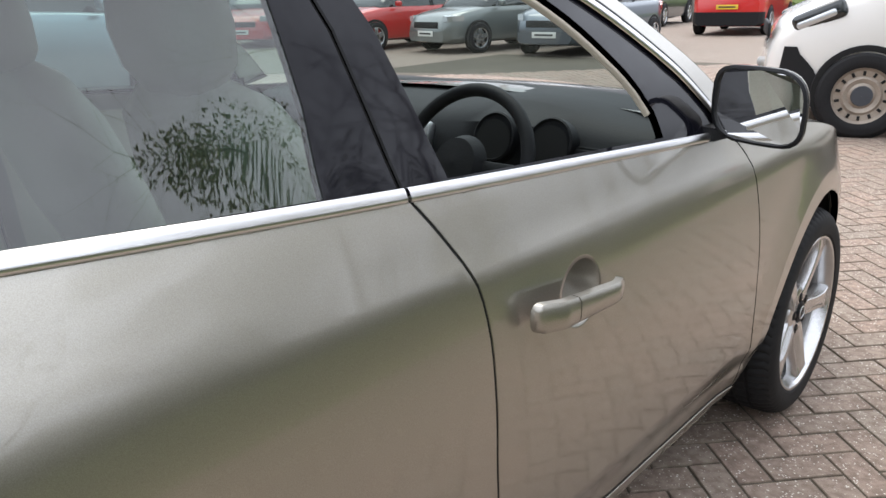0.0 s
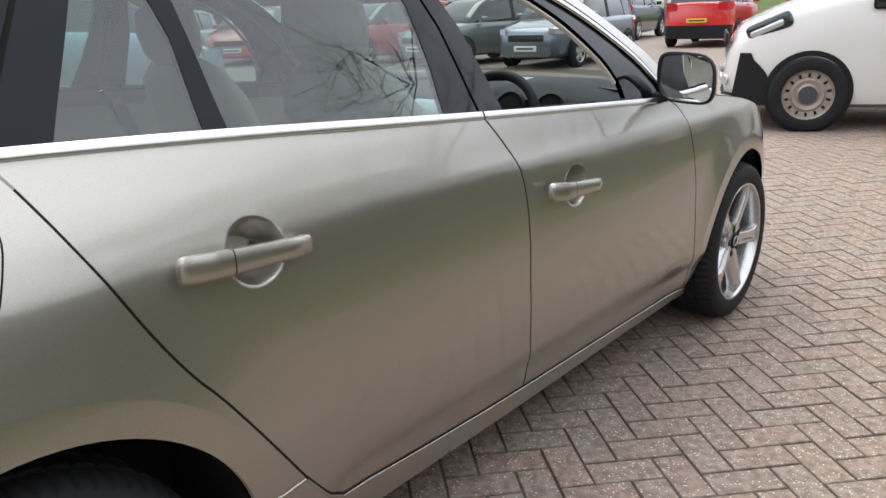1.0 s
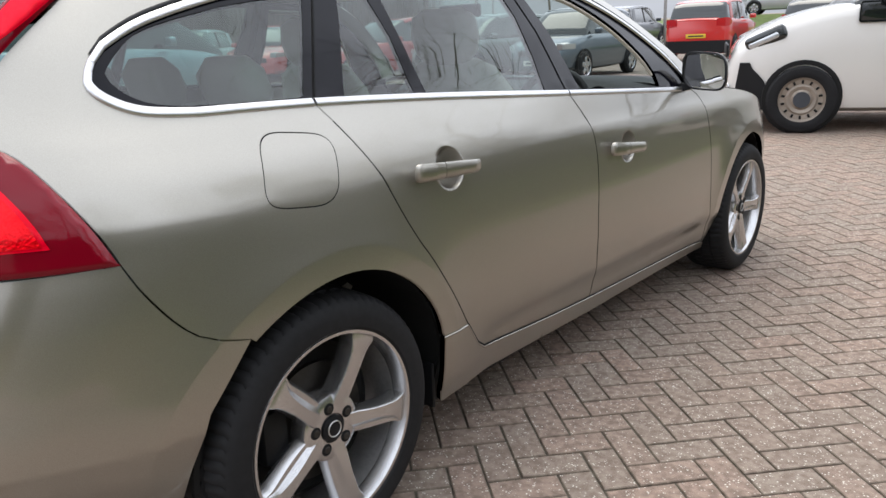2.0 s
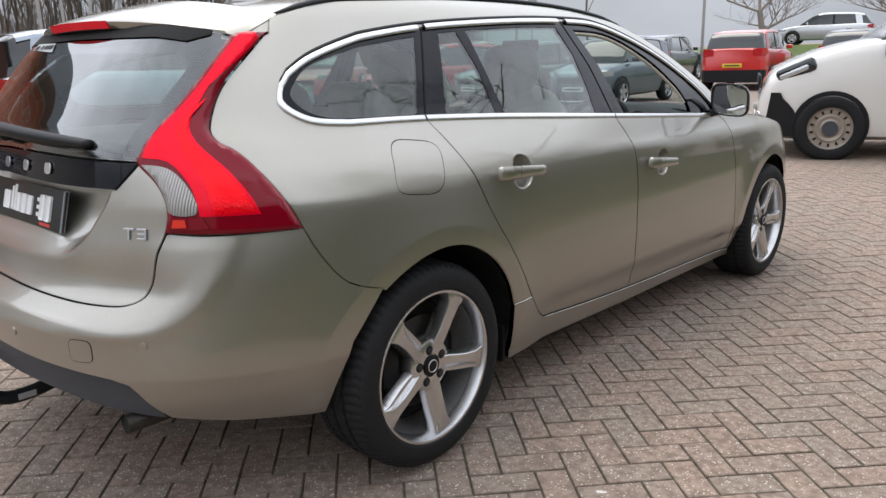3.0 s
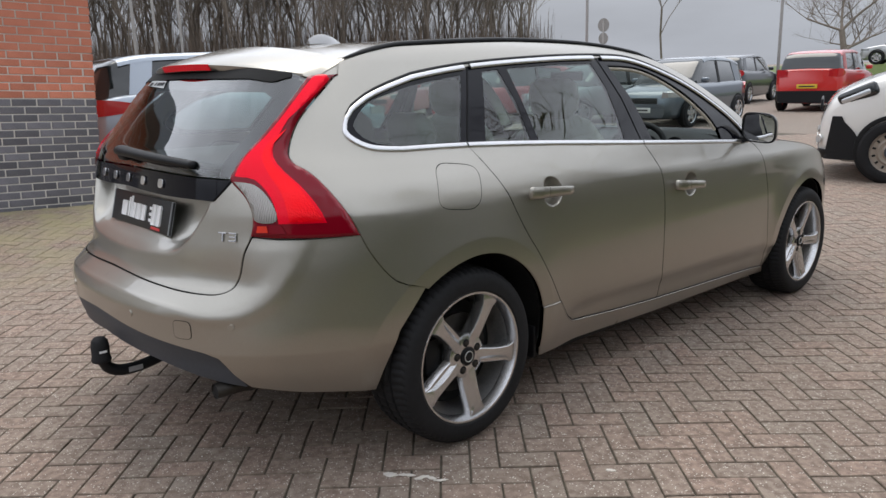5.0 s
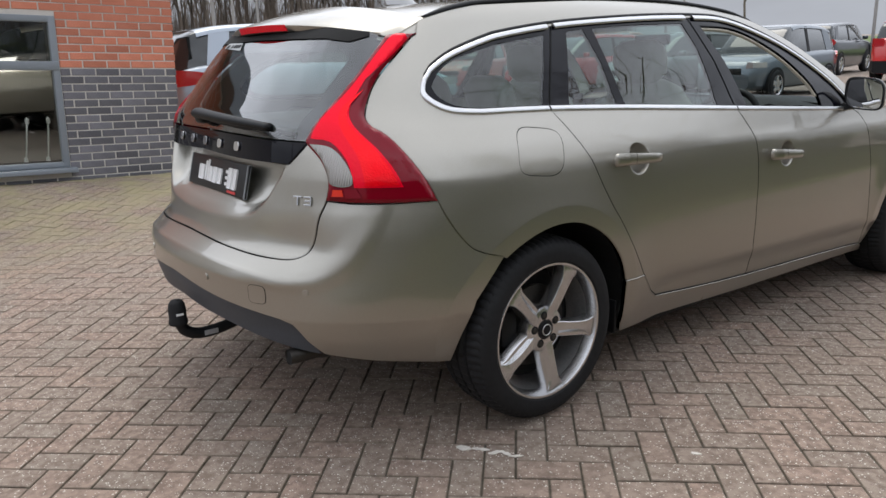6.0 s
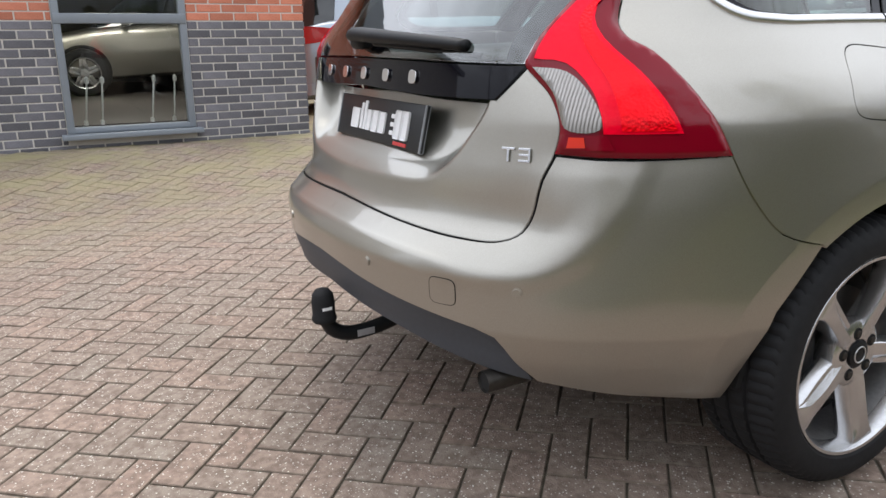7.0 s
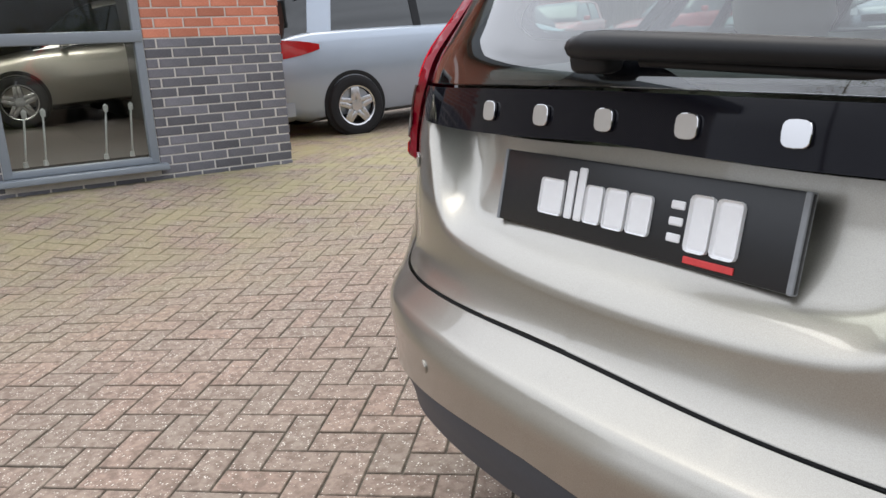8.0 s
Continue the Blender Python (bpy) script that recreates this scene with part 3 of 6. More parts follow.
# rear end
tail_line = line([(0.768, 0.988), (0.735, 0.94), (0.722, 0.881), (0.727, 0.826), (0.741, 0.775), (0.7465, 0.718), (0.753, 0.690), (0.766, 0.667), (0.787, 0.654), (0.822, 0.6485), (0.91, 0.650), (1.03, 0.656), (1.15, 0.661), (1.25, 0.664), (END, 0.665)], 0.010)
half_tail, tail_bottom = [p for p in tail_line if p[0] <= 0.825], [p for p in tail_line if p[0] > 0.825]
strip_low = line([(END, 0.935), (1.08, 0.928), (0.842, 0.927)], 0.04)
bump_top = lamp_out + [(0.563, 0.817), (0.652, 0.818), (0.723, 0.823), (0.7375, 0.775)] + [(s - 0.0035 * smooth(0.650, 0.685, z), z - 0.002 * (1 - smooth(0.655, 0.70, z))) for s, z in half_tail if z < 0.765] + [(s, z - 0.002) for s, z in tail_bottom]
diff_top = line([(END, 0.518), (1.19, 0.511), (0.95, 0.486), (0.80, 0.463), (0.762, 0.447), (0.728, 0.392), (0.69, 0.332)], 0.03)
bump_low = line([(0.69, 0.332), (0.655, 0.324), (0.519, 0.294), (0.335, 0.268)], 0.03)
bumper_outline = bump_top + diff_top + bump_low[1:] + [(0.275, 0.498)]
RECESS = line([(END + 0.25, 0.722), (END, 0.722), (1.17, 0.727), (1.01, 0.742), (0.945, 0.785), (0.90, 0.85), (0.855, 0.924), (0.80, 1.05)], 0.02) + [(END + 0.25, 1.05)]


def near(p, poly):
    """Signed distance to an outline, positive inside."""
    best = 9.0
    q = Vector(p)
    for i in range(len(poly)):
        a, b = Vector(poly[i - 1]), Vector(poly[i])
        t = max(0, min(1, (q - a).dot(b - a) / max(1e-9, (b - a).length_squared)))
        best = min(best, (q - a.lerp(b, t)).length)
    return best if inside(p, poly) else -best


def lip(z):
    """How far the tailgate's foot stands in behind the bumper's edge."""
    return 0.010 * smooth(0.80, 0.67, z)


def recess(s, z):
    d = near((s, z), RECESS)
    r = min(1.0, max(0.0, d / (0.055 + 0.040 * smooth(0.82, 0.74, z))))
    return (0.022 + 0.062 * smooth(0.72, 0.88, z)) * (1 - (1 - r) ** 2) * smooth(-0.004, 0.022, d) + lip(z)


tailgate = part("tailgate", sheet("tailgate", half_tail + tail_bottom + strip_low[:1] + strip_low[1:], PAINT, recess, 0.013, 0.0020, whole=True, along=[(q.x, q.y) for d in (-0.004, 0.004, 0.012, 0.020, 0.032, 0.048, 0.064, 0.080) for q in dense(shrunk(RECESS, d), 0.014) if q.x < END - 0.004]), PAINT, car)
# a dark ribbon paints in the shade of the tailgate's gap
for side in (1, -1):
    part("tail_seam", ribbon([p for p in half_tail if p[1] < 0.97] + tail_bottom, 0.0036, 0.001, -0.004, side, lambda s, z: lip(z)), DARK, tailgate, "dark strip for the shade in the gap round the tailgate")
strip = line([(END, 1.003), (1.078, 1.0), (0.766, 0.992)], 0.04) + strip_low[::-1]
part("tail_strip", sheet("tail_strip", strip, BLACK_GLOSS, None, 0.03, 0.001, whole=True, lift=0.004), BLACK_GLOSS, tailgate, "black gloss strip over the plate recess")
rear_glass = [(END, 1.006), (1.078, 1.004), (0.77, 0.996)] + [p for p in lamp_in[::-1] if 1.0 < p[1] < 1.30] + [(0.555, 1.315), (0.8, 1.33), (END, 1.335)]
part("top_band", sheet("top_band", [(END, 1.303), (0.80, 1.297), (0.69, 1.284), (0.62, 1.300), (0.62, 1.312), (0.8, 1.328), (END, 1.333)], DARK, None, 0.03, 0.0, whole=True, lift=0.0035, rim=0.002), DARK, tailgate, "black band under the spoiler")
GLASS_REAR = glass("dark rear glass", (0.70, 0.76, 0.74), 0.0, 0.16)
inner_glass = [(END, 1.048), (1.288, 1.044), (1.252, 1.032), (1.218, 1.016), (1.180, 1.0075), (1.0, 1.0065), (0.815, 1.003)] + [(s + 0.066, z) for s, z in lamp_in[::-1] if 1.05 < z < 1.25] + [(0.72, 1.264), (END, 1.272)]
part("rear_window", sheet("rear_window", rear_glass, GLASS_REAR, None, 0.025, 0.002, whole=True, rim=0.004), GLASS_REAR, tailgate)
part("window_border", sheet("window_border", rear_glass, BLACK_GLOSS, None, 0.025, 0.002, [inner_glass], whole=True, lift=-0.012, rim=0.002), BLACK_GLOSS, tailgate)
# the upper face of the bumper ends in a crease that sweeps up to the lamp at the corner
UPPER_FACE = line([(END + 0.2, 0.612), (END, 0.612), (1.08, 0.610), (0.90, 0.601), (0.77, 0.587), (0.705, 0.590), (0.652, 0.618), (0.612, 0.672), (0.590, 0.74), (0.578, 0.82)], 0.03) + [(0.578, 0.95), (END + 0.2, 0.95)]


def bumper_form(s, z):
    e, w = -near((s, z), UPPER_FACE), smooth(0.80, 0.92, s)
    return flare(s, z) + 0.21 * max(0.0, 0.463 - z) + 0.004 * smooth(0.0, 0.045, e) * (1 - smooth(0.05, 0.17, e)) + lip(z) * (w * min(1.0, max(0.0, -e / 0.045)) + (1 - w) * smooth(0.0, 0.08, -e)) - 0.003 * w * max(0.0, 1 - abs(e) / 0.014)


bumper = part("rear_bumper", sheet("rear_bumper", bumper_outline, PAINT, bumper_form, 0.014, 0.0012, whole=True, along=arch_rings(0.035, 0.358) + [(q.x, q.y) for d in (-0.014, -0.006, 0.0, 0.006, 0.014, 0.026, 0.038, 0.048) for q in dense(shrunk(UPPER_FACE, -d), 0.014) if q.x < END - 0.004]), PAINT, car)
diff_low = line([(0.700, 0.334), (0.77, 0.346), (0.86, 0.368), (0.97, 0.395), (1.08, 0.409), (END, 0.425)], 0.04)
part("lower_valance", sheet("lower_valance", diff_top[:-1] + diff_low, GREY_PLASTIC, lambda s, z: 0.006 + 0.02 * smooth(0.5, 0.4, z), 0.03, 0.001, whole=True, rim=0.05), GREY_PLASTIC, bumper, "dark grey unpainted bumper valance")
cover = [(0.866 + 0.029 * math.copysign(abs(math.cos(a)) ** 0.45, math.cos(a)), 0.535 + 0.030 * math.copysign(abs(math.sin(a)) ** 0.45, math.sin(a))) for a in [2 * math.pi * k / 28 for k in range(28)]]
part("cover_seam", ribbon(cover + cover[:1], 0.0014, 0.0010, 0.0010, 1, bumper_form), DARK, bumper)
part("towing_eye_cover", sheet("towing_eye_cover", cover, PAINT, bumper_form, 0.02, 0.001, (), 0.0018, 1, rim=0.003), PAINT, bumper)


def bridge(name, edge, mat, bulge, across=14, parent=None, label="", drop=0.0, lift=None):
    """A sheet between an edge curve on the right and its mirror image; bulge(t) gives (forward, up) at the middle."""
    pts = [skin(*p) if len(p) == 2 else Vector(p) for p in edge]
    verts, faces = [], []
    for i, p in enumerate(pts):
        by, bz = bulge(i / (len(pts) - 1))
        for j in range(across + 1):
            u = 2 * j / across - 1
            k = 1 - u * u
            verts.append((u * p.x, p.y + by * k, p.z + bz * k - drop))
    for i in range(len(pts) - 1):
        for j in range(across):
            a = i * (across + 1) + j
            faces.append((a, a + 1, a + across + 2, a + across + 1))
    bm = bmesh.new()
    vs = [bm.verts.new(v) for v in verts]
    for f in faces:
        bm.faces.new([vs[i] for i in f])
    bmesh.ops.recalc_face_normals(bm, faces=bm.faces)
    if sum(f.normal.z for f in bm.faces) < 0:
        bmesh.ops.reverse_faces(bm, faces=bm.faces)
    for f in bm.faces:
        f.smooth = True
    return part(name, bm, mat, parent or car, label)


roof_line = [p for p in roof_edge if -1.43 <= p[0] <= 0.40]
pillar_line = [p for p in roof_edge if p[0] <= -1.41]
bridge("roof", roof_line, PAINT, lambda t: (-0.05 * (1 - t) ** 3 + 0.10 * t ** 4, 0.022 + 0.008 * math.sin(math.pi * t)))
bridge("headlining", roof_line, BEIGE, lambda t: (0.0, 0.02), drop=0.035)
bridge("windscreen", pillar_line, GLASS_CLEAR, lambda t: (0.12 + 0.16 * t, 0.035 * (1 - t) + 0.015))
bridge("bonnet", [(s, z + 0.001) for s, z in line(FENDER_TOP)], PAINT, lambda t: (0.18 * (1 - t) + 0.12 * t, 0.030 * (1 - t) + 0.05 * t))
front = [(-3.4, 0.70 - 0.5 * k / 8) for k in range(9)]
bridge("front_bumper", front, PAINT, lambda t: (0.18, 0.0))

# spoiler over the rear window, with its dark underside and the middle brake lamp
def spoiler_row(u):
    k = 1 - abs(u) ** 2.4
    ends = [skin(0.40, 1.358), skin(0.48, 1.345) + Vector((0, -0.01, 0.0)), skin(0.555, 1.318) + Vector((0, -0.018, 0)), skin(0.56, 1.311) + Vector((0, -0.020, 0)), skin(0.56, 1.303) + Vector((0, -0.012, 0)), skin(0.53, 1.296)]
    mids = [(-0.34, 1.418), (-0.45, 1.392), (-0.558, 1.360), (-0.566, 1.352), (-0.556, 1.332), (-0.44, 1.312)]
    return [Vector((u * e.x, e.y + (y - e.y) * k, e.z + (z - e.z) * k)) for e, (y, z) in zip(ends, mids)]


def loft(rows, caps=True, angle=45):
    bm = bmesh.new()
    rings = [[bm.verts.new(p) for p in r] for r in rows]
    n = len(rings[0])
    for a, b in zip(rings, rings[1:]):
        for i in range(n):
            bm.faces.new((a[i], a[(i + 1) % n], b[(i + 1) % n], b[i]))
    if caps:
        bm.faces.new(rings[0]), bm.faces.new(rings[-1])
    bmesh.ops.recalc_face_normals(bm, faces=bm.faces)
    return rounded(bm, angle)


spoiler = part("spoiler", loft([spoiler_row(-1 + k / 16) for k in range(33)], angle=55), PAINT, tailgate)
under = [[p + Vector((0, 0.004, -0.003)) for p in spoiler_row(-0.97 + 1.94 * k / 24)[4:]] for k in range(25)]
part("spoiler_underside", loft([[a, b, b + Vector((0, 0.0, -0.02)), a + Vector((0, 0.03, -0.012))] for a, b in under], angle=30), BLACK_PLASTIC, spoiler)
RED = material("red lamp lens", (0.93, 0.0, 0.022), 0.42, 0.25, Specular_IOR_Level=0.03, Coat_Weight=0.35, Coat_Roughness=0.02)
RED_DARK = material("deep red lamp lens", (0.20, 0.0, 0.010), 0.3, 0.0, Specular_IOR_Level=0.05, Coat_Weight=0.6, Coat_Roughness=0.02)
RED_LIGHT = material("bright red reflector", (1.0, 0.003, 0.012), 0.35, 0.9, Specular_IOR_Level=0.03, Coat_Weight=0.35, Coat_Roughness=0.02)
AMBER = material("amber red reflector", (0.72, 0.028, 0.008), 0.25)


def prisms(mat, scale, strength):
    """Fine moulded facets behind a lens."""
    nd, lk = mat.node_tree.nodes, mat.node_tree.links
    cell, co, bp = nd.new("ShaderNodeTexVoronoi"), nd.new("ShaderNodeTexCoord"), nd.new("ShaderNodeBump")
    cell.inputs["Scale"].default_value = scale
    bp.inputs["Strength"].default_value, bp.inputs["Distance"].default_value = strength, 0.004
    lk.new(co.outputs["Object"], cell.inputs["Vector"]), lk.new(cell.outputs[0], bp.inputs["Height"]), lk.new(bp.outputs[0], nd["Principled BSDF"].inputs["Normal"])


prisms(RED, 90.0, 0.2)
prisms(RED_LIGHT, 170.0, 0.3)
stop_rows = []
for k in range(13):
    r = spoiler_row(-0.34 + 0.68 * k / 12)
    a, b = r[3] + Vector((0, -0.003, 0.002)), r[4] + Vector((0, -0.003, 0.0))
    stop_rows.append([a, b, b + Vector((0, 0.02, 0)), a + Vector((0, 0.02, 0))])
part("brake_lamp", loft(stop_rows), RED, spoiler, "slim red high brake lamp")

# roof rails
for side in (1, -1):
    rail_s = [p for p in line([(0.405, 1.360), (0.2, 1.392), (-0.17, 1.421), (-0.635, 1.441), (-1.10, 1.432), (-1.43, 1.392), (-1.56, 1.352)], 0.06)]
    pts = []
    for i, (s, z) in enumerate(rail_s):
        p = skin(s, z) + skin_normal(s, z) * (0.002 + 0.005 * min(1, 3.5 * math.sin(math.pi * i / (len(rail_s) - 1))))
        pts.append((side * (p.x - 0.012), p.y, p.z - 0.003))
    part("roof_rail", tube(pts, lambda t: 0.004 + 0.0085 * min(1, 6 * math.sin(math.pi * t)), 8, flat=0.9), BLACK_PLASTIC, car, "black raised roof rail")

fin = bmesh.new()
fin_rows = []
for k in range(11):
    t = k / 10
    h = 0.045 * math.sin(math.pi * min(1, 0.08 + t * 0.94)) ** 0.7 * (0.35 + 0.65 * (1 - t) ** 0.6 + 0.2 * t)
    w = 0.028 * math.sin(math.pi * (0.1 + 0.85 * t)) ** 0.8
    y = -0.02 + 0.17 * t
    fin_rows.append([Vector((w, y, 1.440)), Vector((w * 0.6, y, 1.440 + h * 0.6)), Vector((0, y, 1.440 + h)), Vector((-w * 0.6, y, 1.440 + h * 0.6)), Vector((-w, y, 1.440))])
part("roof_aerial", loft(fin_rows), car_paint("fin paint", (0.32, 0.32, 0.32)), car, "small shark fin roof aerial")

# tail lamps: a tall upright part and a wrap-round foot
LAMP_LENS = lamp_edge + [(0.555, 1.302)] + lamp_in[1:] + [(0.652, 0.821), (0.563, 0.820)]
GUIDE = line([(0.47, 1.285), (0.535, 1.285), (0.652, 1.12), (0.732, 1.018), (0.742, 1.0), (0.69, 0.99), (0.658, 0.94), (0.646, 0.868)], 0.02) + line([(0.522, 0.868), (0.546, 0.92), (0.575, 0.97), (0.605, 1.01), (0.628, 1.05), (0.63, 1.09), (0.60, 1.16)], 0.02)
CLEAR_LENS = line([(0.748, 0.984), (0.722, 0.94), (0.708, 0.878), (0.652, 0.876), (0.660, 0.93), (0.692, 0.974), (0.748, 0.984)], 0.012)[:-1]
ORANGE_LENS = [(0.706, 0.866), (0.640, 0.866), (0.625, 0.838), (0.708, 0.836)]
CLEAR = material("ribbed clear lens", (0.36, 0.34, 0.32), 0.2, 0.5, Coat_Weight=0.6, Coat_Roughness=0.02)
nd, lk = CLEAR.node_tree.nodes, CLEAR.node_tree.links
wv, cd, bp = nd.new("ShaderNodeTexWave"), nd.new("ShaderNodeTexCoord"), nd.new("ShaderNodeBump")
wv.inputs["Scale"].default_value, wv.inputs["Distortion"].default_value = 55.0, 1.0
wv.bands_direction = "X"
bp.inputs["Strength"].default_value, bp.inputs["Distance"].default_value = 0.45, 0.004
lk.new(cd.outputs["Object"], wv.inputs["Vector"]), lk.new(wv.outputs[0], bp.inputs["Height"]), lk.new(bp.outputs[0], nd["Principled BSDF"].inputs["Normal"])
def lamp_form(s, z):
    """The lens swells out from its edges."""
    return -0.020 * smooth(-0.003, 0.014, near((s, z), LAMP_LENS))


for side in (1, -1):
    part("roof_corner", sheet("roof_corner", [(0.34, 1.385), (0.50, 1.352), (0.585, 1.325), (0.59, 1.295), (0.45, 1.265), (0.34, 1.30)], PAINT, None, 0.02, 0.0, (), -0.006, side, rim=0), PAINT, car)
    lamp = part("tail_lamp", sheet("tail_lamp", LAMP_LENS, RED_DARK, lamp_form, 0.014, 0.0018, (), 0.003, side, rim=0.03), RED_DARK, car, "tall red wrap-round tail lamp")
    part("light_guide", sheet("light_guide", GUIDE, RED, lamp_form, 0.012, 0.0, (), 0.0055, side, rim=0.003), RED, lamp, "bright red light band")
    core = line([(0.60, 1.13), (0.648, 1.085), (0.658, 1.05), (0.646, 1.0), (0.628, 0.95), (0.618, 0.873)], 0.02) + line([(0.532, 0.873), (0.560, 0.93), (0.588, 0.976), (0.614, 1.008), (0.636, 1.045), (0.634, 1.085)], 0.02)
    part("reflector", sheet("reflector", core, RED_LIGHT, lamp_form, 0.012, 0.0, (), 0.0080, side, rim=0.002), RED_LIGHT, lamp, "glowing-red inner reflector band")
    part("reversing_lens", sheet("reversing_lens", CLEAR_LENS, CLEAR, lamp_form, 0.010, 0.0, (), 0.0075, side, rim=0.004), CLEAR, lamp, "clear ribbed reversing lens")
    part("indicator_lens", sheet("indicator_lens", ORANGE_LENS, RED_DARK, lamp_form, 0.012, 0.0, (), 0.0060, side, rim=0.003), RED_DARK, lamp)
    part("bulb_reflector", sheet("bulb_reflector", [(0.700, 0.862), (0.676, 0.862), (0.672, 0.842), (0.702, 0.841)], AMBER, lamp_form, 0.01, 0.0, (), 0.0085, side, rim=0.002), AMBER, lamp, "amber-red bulb reflector")

# number plate with the dealer's name as plain white blocks
PLATE_BLACK = plain("plate black", (0.012, 0.013, 0.015), 0.35)
WHITE = plain("white print", (0.82, 0.82, 0.82), 0.4, 0.0, 0.03)
PLATE_TRIM = plain("clear plate edge", (0.22, 0.23, 0.24), 0.3)
PRINT_RED = plain("red print", (0.62, 0.05, 0.05), 0.4)
plate_m = Matrix.Translation((0.006, -0.765, 0.842)) @ Matrix.Rotation(radians(-14), 4, "X")
plate = part("number_plate", rounded(box((0.540, 0.010, 0.115), bevel=0.003)), PLATE_BLACK, tailgate, "black dealer show plate with plain white blocks", plate_m)
for x in (-0.2655, 0.2655):
    part("plate_edge", box((0.008, 0.013, 0.116), (x, 0.0, 0), 0.002), PLATE_TRIM, plate, "clear grey plate edge strip")
x = -0.165
for w, z, h in ((0.052, -0.004, 0.055), (0.016, 0.004, 0.071), (0.016, 0.007, 0.078), (0.034, -0.004, 0.055), (0.040, -0.004, 0.057), (0.040, -0.004, 0.055)):
    part("white_block", box((w, 0.003, h), (x + w / 2, -0.0058, z), 0.0055 if w > 0.02 else 0.003), WHITE, plate)
    x += w + 0.005
for x, w in ((0.136, 0.035), (0.176, 0.037)):
    part("white_block", box((w, 0.003, 0.072), (x, -0.0058, -0.001), 0.007), WHITE, plate)
for k in range(3):
    part("white_block", box((0.022, 0.003, 0.011), (0.098, -0.0058, -0.024 + 0.021 * k), 0.002), WHITE, plate)
part("red_bar", box((0.074, 0.003, 0.009), (0.156, -0.0058, -0.0475), 0.001), PRINT_RED, plate, "red underline bar")


def on_tail(s, z, lift, sign=1, m=Matrix()):
    """A pose on the tail's skin, its y pointing inwards and its z up."""
    p, n = skin(s, z), skin_normal(s, z)
    if sign < 0:
        p, n = Vector((-p.x, p.y, p.z)), Vector((-n.x, n.y, n.z))
    y = -n
    x = y.cross(Vector((0, 0, 1))).normalized()
    z_axis = x.cross(y)
    r = Matrix((x, y, z_axis)).transposed().to_4x4()
    return Matrix.Translation(p + n * lift) @ r @ m


def s_at(x, z):
    """The s on the rear at which the skin stands x from the middle."""
    a, b = 0.3, END
    for _ in range(40):
        c = (a + b) / 2
        a, b = (c, b) if skin(c, z).x > x else (a, c)
    return a


def slab(points, depth=0.004):
    """A small flat block with the outline given in (x, z)."""
    bm = bmesh.new()
    f = bm.faces.new([bm.verts.new((x, 0, z)) for x, z in points])
    got = bmesh.ops.extrude_face_region(bm, geom=[f])
    for v in got["geom"]:
        if isinstance(v, bmesh.types.BMVert):
            v.co.y -= depth
    bmesh.ops.recalc_face_normals(bm, faces=bm.faces)
    bmesh.ops.bevel(bm, geom=bm.edges[:], offset=0.0007, segments=1, affect="EDGES")
    return bm


block = [(0.0165 * math.copysign(abs(math.cos(a)) ** 0.6, math.cos(a)), 0.0155 * math.copysign(abs(math.sin(a)) ** 0.6, math.sin(a))) for a in [math.pi * k / 8 for k in range(16)]]
for x in (-0.254, -0.122, 0.006, 0.140, 0.274):
    part("badge_block", slab(block, 0.005), CHROME, tailgate, "small plain chrome block", on_tail(s_at(abs(x), 0.965), 0.965, 0.005, 1 if x >= 0 else -1))
strokes = {"badge_left": [(-0.022, 0.014, 0.036, 0.006), (-0.022, -0.003, 0.007, 0.030)], "badge_right": [(0.022, 0.014, 0.032, 0.006), (0.022, 0.0, 0.028, 0.006), (0.022, -0.014, 0.032, 0.006), (0.036, 0.0, 0.006, 0.030)]}
for name, rows in strokes.items():
    bm = bmesh.new()
    for x, z, w, h in rows:
        box((w, 0.005, h), (x, -0.002, z), 0.001, bm)
    part("trim_badge", bm, CHROME, tailgate, "small chrome trim badge", on_tail(0.796, 0.822, 0.001, 1, Matrix.Scale(0.84, 4)))
bm = bmesh.new()
for k in range(3):
    box((0.022, 0.005, 0.030), (-0.028 + 0.028 * k, -0.002, 0), 0.003, bm)
part("trim_badge", bm, CHROME, tailgate, "small chrome model badge blocks", on_tail(0.779, 0.84, 0.001, -1, Matrix.Scale(0.85, 4)))

# wiper: pivot near the middle, arm and blade lying to the right
wiper_pts = spline([(-0.035, -0.805, 1.060), (0.02, -0.812, 1.062), (0.15, -0.808, 1.056), (0.30, -0.785, 1.046), (0.44, -0.745, 1.034)], 0.02)
wiper = part("rear_wiper", tube([tuple(p) for p in wiper_pts], lambda t: 0.026 - 0.009 * t if t > 0.04 else 0.020, 10, flat=0.75), BLACK_PLASTIC, tailgate, "black rear wiper resting on the glass")
part("pivot_cover", rounded(box((0.07, 0.045, 0.042), (-0.015, -0.790, 1.046), 0.014, segments=3), 50), BLACK_PLASTIC, wiper)
part("blade", tube([(p.x * 0.98 + 0.03, p.y + 0.022, p.z - 0.022) for p in wiper_pts[4:]], 0.007, 6), BLACK_PLASTIC, wiper, "thin black rubber blade")

# parking sensors
for sx in (1, -1):
    for s in (0.723, 1.08):
        part("parking_sensor", lathe([(0.002, 0.0115), (-0.002, 0.0115), (-0.002, 0.009), (-0.003, 0.0085), (-0.003, 0.0001)], 20, "Y"), PAINT, bumper, "", on_tail(s, 0.554, 0.0004 - bumper_form(s, 0.554), sx))

